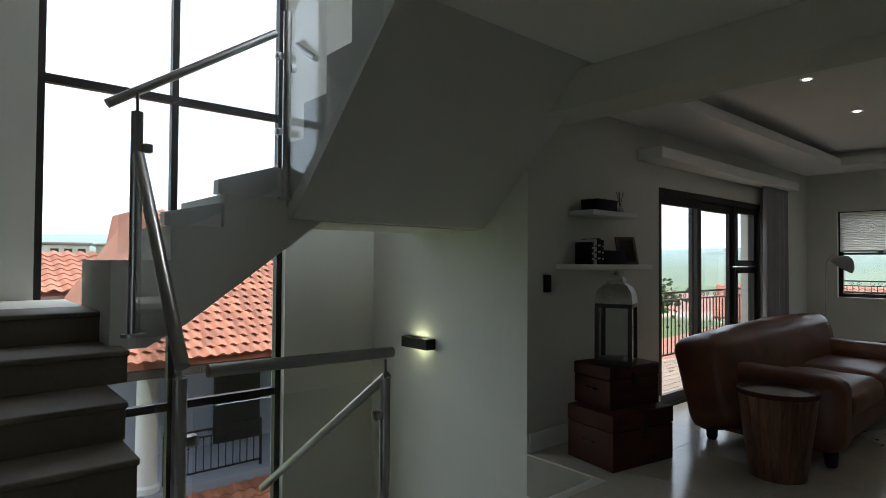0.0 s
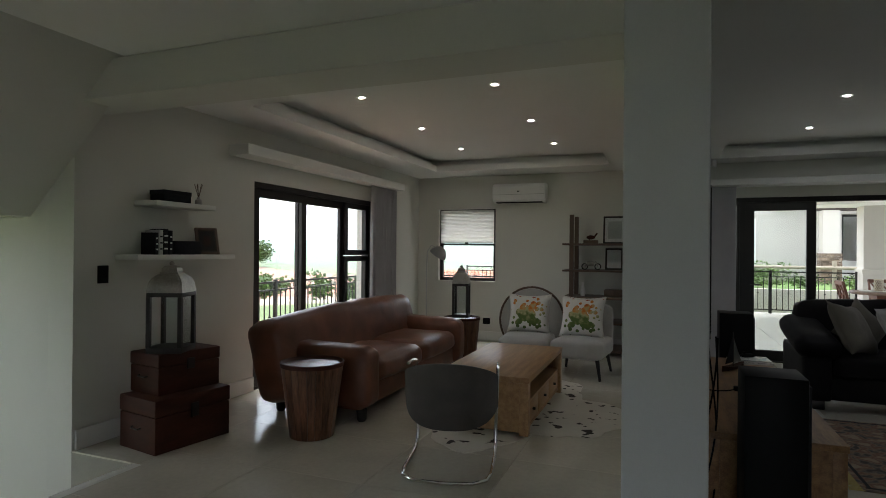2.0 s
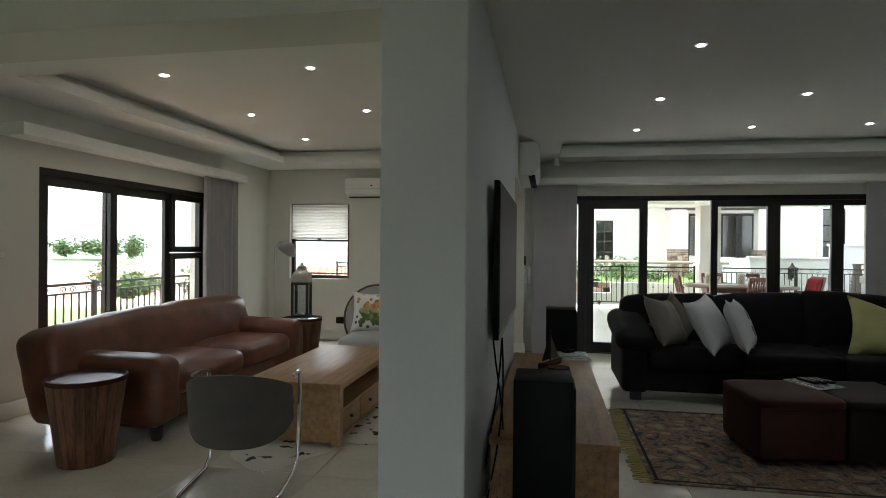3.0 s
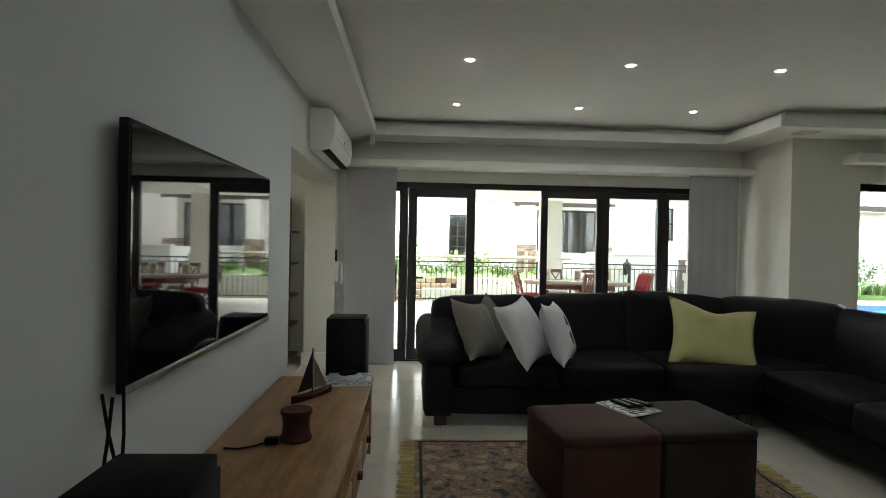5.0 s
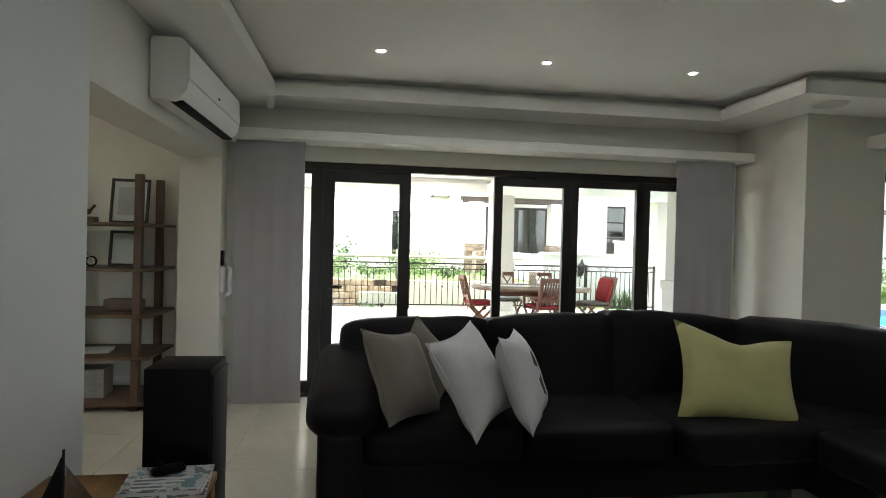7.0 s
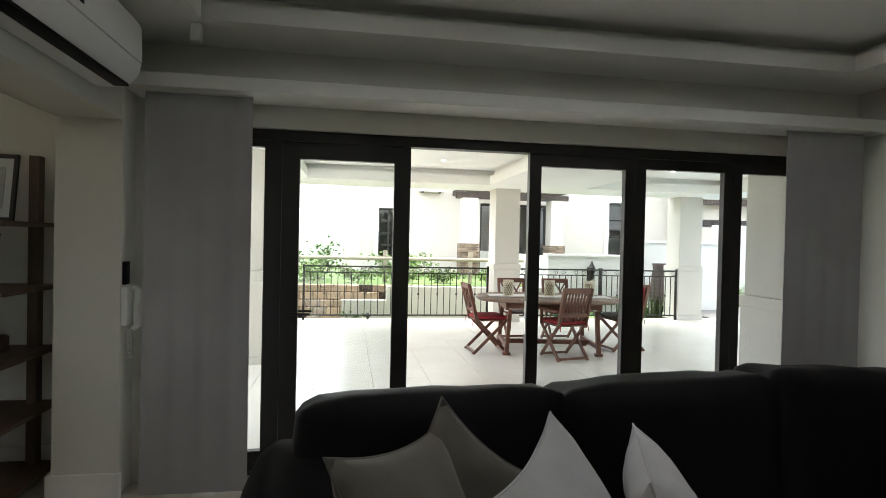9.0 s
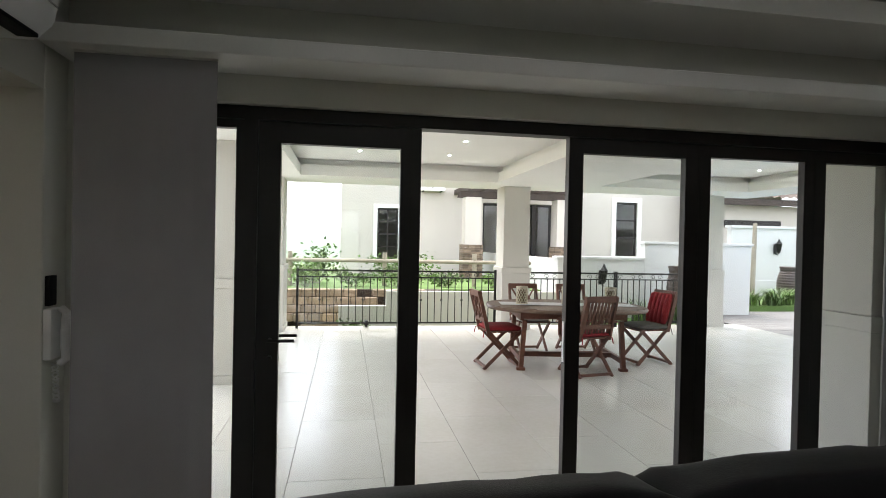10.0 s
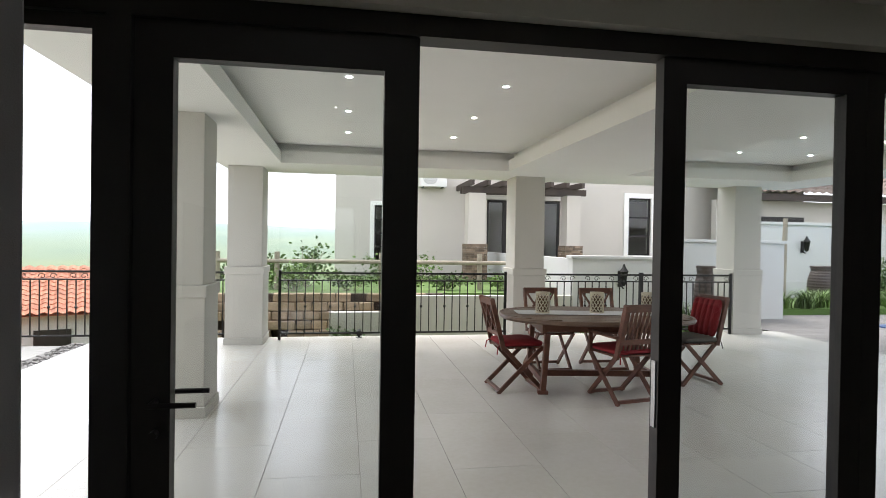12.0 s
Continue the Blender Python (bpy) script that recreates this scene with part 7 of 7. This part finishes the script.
lathe(bm, [(0.2, -2.14), (0.2, -2.06), (0.16, -2.02), (0.145, -0.4), (0.2, -0.3), (0.2, -0.18)], 20, (-9.0, 3.05, 0))
part("balcony_pillar", bm, BOUNDARY_PAINT, hw)
# flat dark panel stands in for the shade in the door recess
solid("balcony_door", [(-10.6, -10.56, 4.6, 5.5, -2.14, -0.6)], FRAME, parent=hw)
solid("balcony_transom", [(-9.1, -9.02, 2.42, 6.5, -0.42, -0.34)], LOWER_SHADED_PAINT, parent=hw)
railing((-9.0, 3.3), (-9.0, 4.85), "dark iron balcony railing on the lower house", h=0.78, z=-2.14)
lr = thing("lean_to_roof", "low terracotta tiled roof below the balcony", "roof", at=pose(0, 0, 0))
bm = bmesh.new()
prism(bm, [(-6.9, -3.0), (-8.8, -2.32), (-8.8, -3.2), (-6.9, -3.2)], "y", 1.2, 6.0)
part("roof_body", bm, TERRACOTTA, lr, smooth=None)
tile_roof(lr, (-6.85, 1.2, -2.98), (0, 1, 0), (-1.9, 0, 0.68), 24, 10, TERRACOTTA, w=0.2, L=0.2)

h3 = thing("far_house", "pale house with terracotta tiled hipped roof", "house", at=pose(0, 0, 0))
solid("wall", [(-20, -15.3, 0.9, 4.4, -5, 0.6)], BOUNDARY_PAINT, parent=h3)
bm = bmesh.new()
prism(bm, [(-14.9, 0.52), (-17.6, 1.42), (-20.4, 0.52)], "y", 0.6, 4.6)
part("roof_body", bm, TERRACOTTA, h3, smooth=None)
tile_roof(h3, (-14.85, 0.6, 0.58), (0, 1, 0), (-2.7, 0, 0.9), 13, 8, TERRACOTTA)
bm = bmesh.new()
prism(bm, [(3.9, 0.6), (4.25, 2.6), (5.6, 2.6), (6.1, 0.6)], "x", -18, -15.2)
part("gable", bm, TERRACOTTA, h3, smooth=None)
solid("parapet", [(-14.6, -14.3, 1.0, 5.6, -4, 0.35)], BOUNDARY_PAINT, parent=h3)
for i, (x, y) in enumerate(((-120, 16.5), (-121, 25))):
    v = thing("hillside_house", "distant pale house on the opposite hillside", "house", "hillside houses", at=pose(x, y, rise(x, y)))
    bm = bmesh.new()
    box(bm, -3, 3, -3.2, 3.2, -1.0, 2.3)
    part("wall", bm, NEIGHBOUR_PAINT, v)
    bm = bmesh.new()
    box(bm, -3.5, 3.5, -3.7, 3.7, 2.3, 2.8, 0.2)
    part("roof", bm, GREY_TILE, v)
    for q in (-2, 0, 2):
        bm = bmesh.new()
        box(bm, 3.0, 3.06, q - 0.6, q + 0.6, 0.4, 1.7)
        part("window", bm, FRAME, v)

# balcony west of the lounge
bl = thing("balcony", "timber balcony floor outside the sliding door", "balcony", kind="structure", at=pose(0, 0, 0))
solid("balcony_base", [(-3.75, -2.43, 4.3, 11.6, -0.4, -0.1), (-2.43, 1.4, 10.1, 11.6, -0.4, -0.1)], EXT_PAINT, parent=bl)
BALCONY_WOOD = mat("warm_balcony_timber", (0.42, 0.29, 0.2), 0.6, var=0.2, scale=3, fine=40, bump=0.1, stretch=(6, 0.6, 6), island=0.12)
bm = bmesh.new()
box(bm, -0.06, 0.06, -3.6, 3.6, 0, 0.03)
plank = finish(bm, "plank", BALCONY_WOOD)
for i in range(10):
    b = new("plank", plank)
    b.parent, b.location = bl, (-3.66 + 0.128 * i, 7.95, -0.09)
railing((-3.65, 4.4), (-3.65, 8.0), "black iron railing with scrolled band round the balcony", z=-0.07)
railing((-3.65, 8.02), (-3.65, 11.5), "black iron railing with scrolled band round the balcony", z=-0.07)
railing((-3.63, 11.52), (1.35, 11.52), "black iron railing with scrolled band round the balcony", z=-0.07)
for x, y, ry, ridge in ((-9.6, 25, 20, -1.5), (-7.2, 31, -68, 0.3)):
    v = thing("valley_house", "house below with a terracotta tiled roof", "house", "valley houses", at=pose(x, y, rise(x, y), 0, 0, ry))
    top = ridge - rise(x, y)
    bm = bmesh.new()
    box(bm, -3.4, 3.4, -4.5, 4.5, 0, top - 1.2)
    part("wall", bm, BOUNDARY_PAINT, v)
    bm = bmesh.new()
    prism(bm, [(4.0, top - 1.3), (0, top), (-4.0, top - 1.3)], "y", -5, 5)
    part("roof", bm, TERRACOTTA, v, smooth=None)
    tile_roof(v, (4.0, -5, top - 1.28), (0, 1, 0), (-4.0, 0, 1.3), 30, 11, TERRACOTTA, w=0.333, L=0.38)
    for q in (-2.6, 0, 2.6):
        bm = bmesh.new()
        box(bm, 3.4, 3.45, q - 0.5, q + 0.5, top - 3.0, top - 1.8)
        part("window", bm, FRAME, v)
for i in range(14):
    a = rng.uniform(-1.3, 0.15)
    d = rng.uniform(60, 240)
    x, y = d * math.sin(a), 10 + d * math.cos(a)
    t = leafy("tree", "distant rounded green tree on the slope", "tree", x, y, rise(x, y) - 0.3, rng.uniform(2.5, 5), rng.uniform(2.5, 5), rng.uniform(3.5, 6), 420, 0.9, LEAF, 200 + i, group="far trees")
for i, (x, y, w, h) in enumerate(((-218, 231, 7, 3.6), (-209, 237, 8, 4.6), (-202, 242, 6, 4.0), (-190, 241, 5, 6.0))):
    leafy("tree", "distant dark green tree beyond bare earth", "tree", x, y, rise(x, y) - 0.5, w, w, max(5.0, h - rise(x, y)), 1100, 1.2, LEAF, 300 + i, group="far trees")


# ---- terrace furniture ----
tb = thing("terrace_table", "oval wooden outdoor dining table on trestle legs", "table", at=pose(5.83, 13.56, -0.01, 0, 0, -8))
for i in range(11):
    y0, y1 = -0.62 + i * 0.1133, -0.62 + (i + 1) * 0.1133 - 0.006
    ym = max(abs(y0), abs(y1))
    x = 0.97 * max(0.15, 1 - (ym / 0.66) ** 2.6) ** (1 / 2.6)
    bm = bmesh.new()
    box(bm, -x, x, y0, y1, 0.715, 0.745, 0.003, 1)
    part("slat", bm, TEAK_TOP, tb)
bm = bmesh.new()
n = 48
out = [(0.98 * math.copysign(abs(math.cos(a)) ** 0.77, math.cos(a)), 0.67 * math.copysign(abs(math.sin(a)) ** 0.77, math.sin(a)), 0.725) for a in [2 * math.pi * i / n for i in range(n)]]
tube(bm, out, 0.024, 6, closed=True)
part("edge_band", bm, TEAK_TOP, tb)
for s in (-1, 1):
    bm = bmesh.new()
    box(bm, s * 0.62 - 0.02, s * 0.62 + 0.02, -0.45, 0.45, 0.6, 0.71)
    part("apron", bm, TEAK, tb)
    bm = bmesh.new()
    box(bm, -0.62, 0.62, s * 0.44 - 0.015, s * 0.44 + 0.015, 0.62, 0.71)
    part("apron", bm, TEAK, tb)
    for q in (-1, 1):
        bm = bmesh.new()
        bar(bm, (s * 0.58, q * 0.4, 0.6), (s * 0.62, q * 0.4, 0.0), 0.07, 0.05, (1, 0, 0))
        box(bm, s * 0.62 - 0.05, s * 0.62 + 0.05, q * 0.4 - 0.04, q * 0.4 + 0.04, 0, 0.035, 0.005)
        part("leg", bm, TEAK, tb)
    bm = bmesh.new()
    bar(bm, (s * 0.61, -0.4, 0.12), (s * 0.61, 0.4, 0.12), 0.04, 0.06)
    part("stretcher", bm, TEAK, tb)
bm = bmesh.new()
bar(bm, (-0.6, 0, 0.12), (0.6, 0, 0.12), 0.05, 0.06)
part("stretcher", bm, TEAK, tb)
rn3 = thing("table_runner", "white fabric runner laid along the table", "runner", at=pose(5.85, 13.56, 0.742, 0, 0, -8))
bm = bmesh.new()
box(bm, -0.85, 0.85, -0.17, 0.17, 0, 0.004)
part("cloth", bm, WHITE_LINEN, rn3)
# holder core coloured dark brown so the gaps in the lattice look dark
CORE_BROWN = mat("dark_brown_holder_core", (0.12, 0.065, 0.03), 0.4, var=0.3, fine=50)
LATTICE = mat("cream_ceramic", (0.6, 0.55, 0.42), 0.5, var=0.2, fine=60, bump=0.08)
for x, y in ((5.27, 13.6), (5.86, 13.57), (6.42, 13.52)):
    c = thing("candle_holder", "cream latticework candle holder on the table runner", "candle holder", "candle holders", at=pose(x, y, 0.746))
    bm = bmesh.new()
    for k in range(12):
        for s in (-1, 1):
            tube(bm, [(0.068 * math.cos(a), 0.068 * math.sin(a), 0.02 + 0.19 * q / 8) for q, a in [(q, 2 * math.pi * k / 12 + s * q * 0.2) for q in range(9)]], 0.005, 4)
    part("lattice", bm, LATTICE, c)
    for z in (0.008, 0.21):
        bm = bmesh.new()
        lathe(bm, [(0.06, z - 0.008), (0.074, z - 0.008), (0.074, z + 0.008), (0.06, z + 0.008)], 20, cap=False)
        part("hoop", bm, LATTICE, c)
    bm = bmesh.new()
    lathe(bm, [(0.058, 0.0), (0.058, 0.17), (0.05, 0.175)], 14)
    part("candle", bm, CORE_BROWN, c)


def folding_chair(x, y, rz, slatted, seat_m, back_m, label):
    """A folding wooden chair that faces along its own +x."""
    c = thing("folding_chair", label, "chair", "folding terrace chairs", at=pose(x, y, -0.01, 0, 0, rz))
    for s in (-1, 1):
        w = 0.215 * s
        bm = bmesh.new()
        bar(bm, (-0.24, w, 0), (0.22, w, 0.45), 0.022, 0.04)
        part("front_leg", bm, TEAK, c)
        bm = bmesh.new()
        bar(bm, (0.25, w * 0.88, 0), (-0.18, w * 0.88, 0.45), 0.022, 0.04)
        part("rear_leg", bm, TEAK, c)
        bm = bmesh.new()
        bar(bm, (-0.18, w * 0.93, 0.42), (-0.31, w * 0.93, 0.93), 0.03, 0.045)
        part("back_post", bm, TEAK, c)
        if slatted:
            bm = bmesh.new()
            bar(bm, (-0.24, w * 1.16, 0.63), (0.2, w * 1.16, 0.64), 0.05, 0.022)
            bar(bm, (0.17, w * 1.12, 0.44), (0.17, w * 1.12, 0.63), 0.03, 0.03, (1, 0, 0))
            part("armrest", bm, TEAK, c)
    for xx, z in ((-0.22, 0.03), (0.21, 0.03)):
        bm = bmesh.new()
        bar(bm, (xx, -0.2, z), (xx, 0.2, z), 0.03, 0.03)
        part("stretcher", bm, TEAK, c)
    for i in range(7):
        xx = -0.2 + 0.066 * i
        bm = bmesh.new()
        box(bm, xx, xx + 0.052, -0.215, 0.215, 0.435, 0.453, 0.002, 1)
        part("seat_slat", bm, TEAK, c)
    bm = bmesh.new()
    bar(bm, (-0.305, -0.2, 0.9), (-0.305, 0.2, 0.9), 0.028, 0.07)
    part("top_rail", bm, TEAK, c)
    bm = bmesh.new()
    bar(bm, (-0.225, -0.19, 0.58), (-0.225, 0.19, 0.58), 0.024, 0.05)
    part("lower_rail", bm, TEAK, c)
    if slatted:
        for i in range(8):
            q = -0.16 + 0.0457 * i
            bm = bmesh.new()
            bar(bm, (-0.19, q, 0.5), (-0.3, q, 0.88), 0.022, 0.014)
            part("back_slat", bm, TEAK, c)
    else:
        for a, b in (((-0.235, -0.17, 0.6), (-0.297, 0.0, 0.87)), ((-0.235, 0.17, 0.6), (-0.297, 0.0, 0.87)), ((-0.235, 0.0, 0.6), (-0.297, -0.17, 0.87)), ((-0.235, 0.0, 0.6), (-0.297, 0.17, 0.87))):
            bm = bmesh.new()
            bar(bm, a, b, 0.018, 0.03, (1, 0, 0.2))
            part("cross_bar", bm, TEAK, c)
    m = c.matrix_world.copy()
    if seat_m:
        s = thing("seat_cushion", "buttoned canvas cushion tied to a terrace chair", "cushion", "terrace chair cushions", at=pose(x, y, -0.01, 0, 0, rz) @ pose(0, 0, 0.453))
        bm = bmesh.new()
        soft(bm, -0.2, 0.23, -0.21, 0.21, 0, 0.055, 0.026, puff=0.012, wrinkle=0.004)
        part("pad", bm, seat_m, s, smooth=70)
        for q in (-1, 1):
            bm = bmesh.new()
            tube(bm, [(-0.2, q * 0.18, 0.02), (-0.24, q * 0.2, 0.0), (-0.25, q * 0.21, -0.07)], 0.006, 5)
            part("tie", bm, seat_m, s)
    if back_m:
        s = thing("back_cushion", "red ribbed canvas cushion on a chair back", "cushion", at=pose(x, y, -0.01, 0, 0, rz) @ pose(-0.2, 0, 0.7, 0, -14, 0))
        bm = bmesh.new()
        for i in range(5):
            y0 = -0.19 + 0.076 * i
            soft(bm, -0.03, 0.045, y0, y0 + 0.078, -0.19, 0.2, 0.03, puff=0.008, cuts=4)
        part("pad", bm, back_m, s, smooth=70)


folding_chair(4.95, 13.52, 2, False, RED, None, "folding wooden chair with a red seat cushion")
folding_chair(5.87, 13.02, 101, True, RED, None, "slatted folding wooden armchair with red cushion")
folding_chair(6.95, 13.58, 187, False, GREY_CANVAS, RED, "folding wooden chair with a red back cushion")
folding_chair(5.62, 14.35, -88, False, PALE_FABRIC, None, "folding wooden chair with a pale cushion")
folding_chair(6.32, 14.33, -92, False, RED, None, "folding wooden chair with a red seat cushion")
fm = thing("floor_spotlight", "small black garden spotlight at the terrace edge", "spotlight", at=pose(3.45, 16.72, -0.02))
bm = bmesh.new()
lathe(bm, [(0.05, 0), (0.05, 0.015), (0.02, 0.02), (0.02, 0.05)], 14)
rod(bm, (0, -0.05, 0.08), (0, 0.05, 0.1), 0.045, 14, 0.035)
part("body", bm, IRON, fm)

# ---- floor tiles ----
def tile_field(parent, x0, x1, y0, y1, w, L, z, material, skip, half):
    bm = bmesh.new()
    box(bm, -w / 2 + 0.0015, w / 2 - 0.0015, -L / 2 + 0.0015, L / 2 - 0.0015, -0.012, 0, 0.001, 1)
    mesh = finish(bm, "tile", material)
    nx, ny = math.ceil((x1 - x0) / w - 1e-6), math.ceil((y1 - y0) / L + 0.5)
    for i in range(nx):
        for j in range(ny):
            cx, cy = x0 + w * (i + 0.5), y0 + L * (j + 0.5) - (L / 2 if half and i % 2 else 0)
            a, b, c, d = max(x0, cx - w / 2), min(x1, cx + w / 2), max(y0, cy - L / 2), min(y1, cy + L / 2)
            if b - a < 0.02 or d - c < 0.02 or skip(cx, cy):
                continue
            whole = abs((b - a) - w) < 1e-4 and abs((d - c) - L) < 1e-4
            if whole:
                t = new("tile", mesh)
                t.location = (cx, cy, z)
            else:
                bm = bmesh.new()
                box(bm, -(b - a) / 2 + 0.0015, (b - a) / 2 - 0.0015, -(d - c) / 2 + 0.0015, (d - c) / 2 - 0.0015, -0.012, 0, 0.001, 1)
                t = new("tile", finish(bm, "tile", material))
                t.location = ((a + b) / 2, (c + d) / 2, z)
            t.parent = parent


floor_ob = bpy.data.objects["floor"]
terrace_ob = bpy.data.objects["terrace_floor"]
tile_field(terrace_ob, -0.26, 10.73, 9.72, 16.85, 0.6, 1.2, -0.01, TERRACE_TILE, lambda x, y: False, True)
tile_field(floor_ob, -1.55, 12.0, -1.1, 9.7, 0.75, 0.75, 0.0, TILE, lambda x, y: False, False)
tile_field(floor_ob, -2.18, -1.55, 3.88, 9.85, 0.63, 0.75, 0.0, TILE, lambda x, y: False, False)
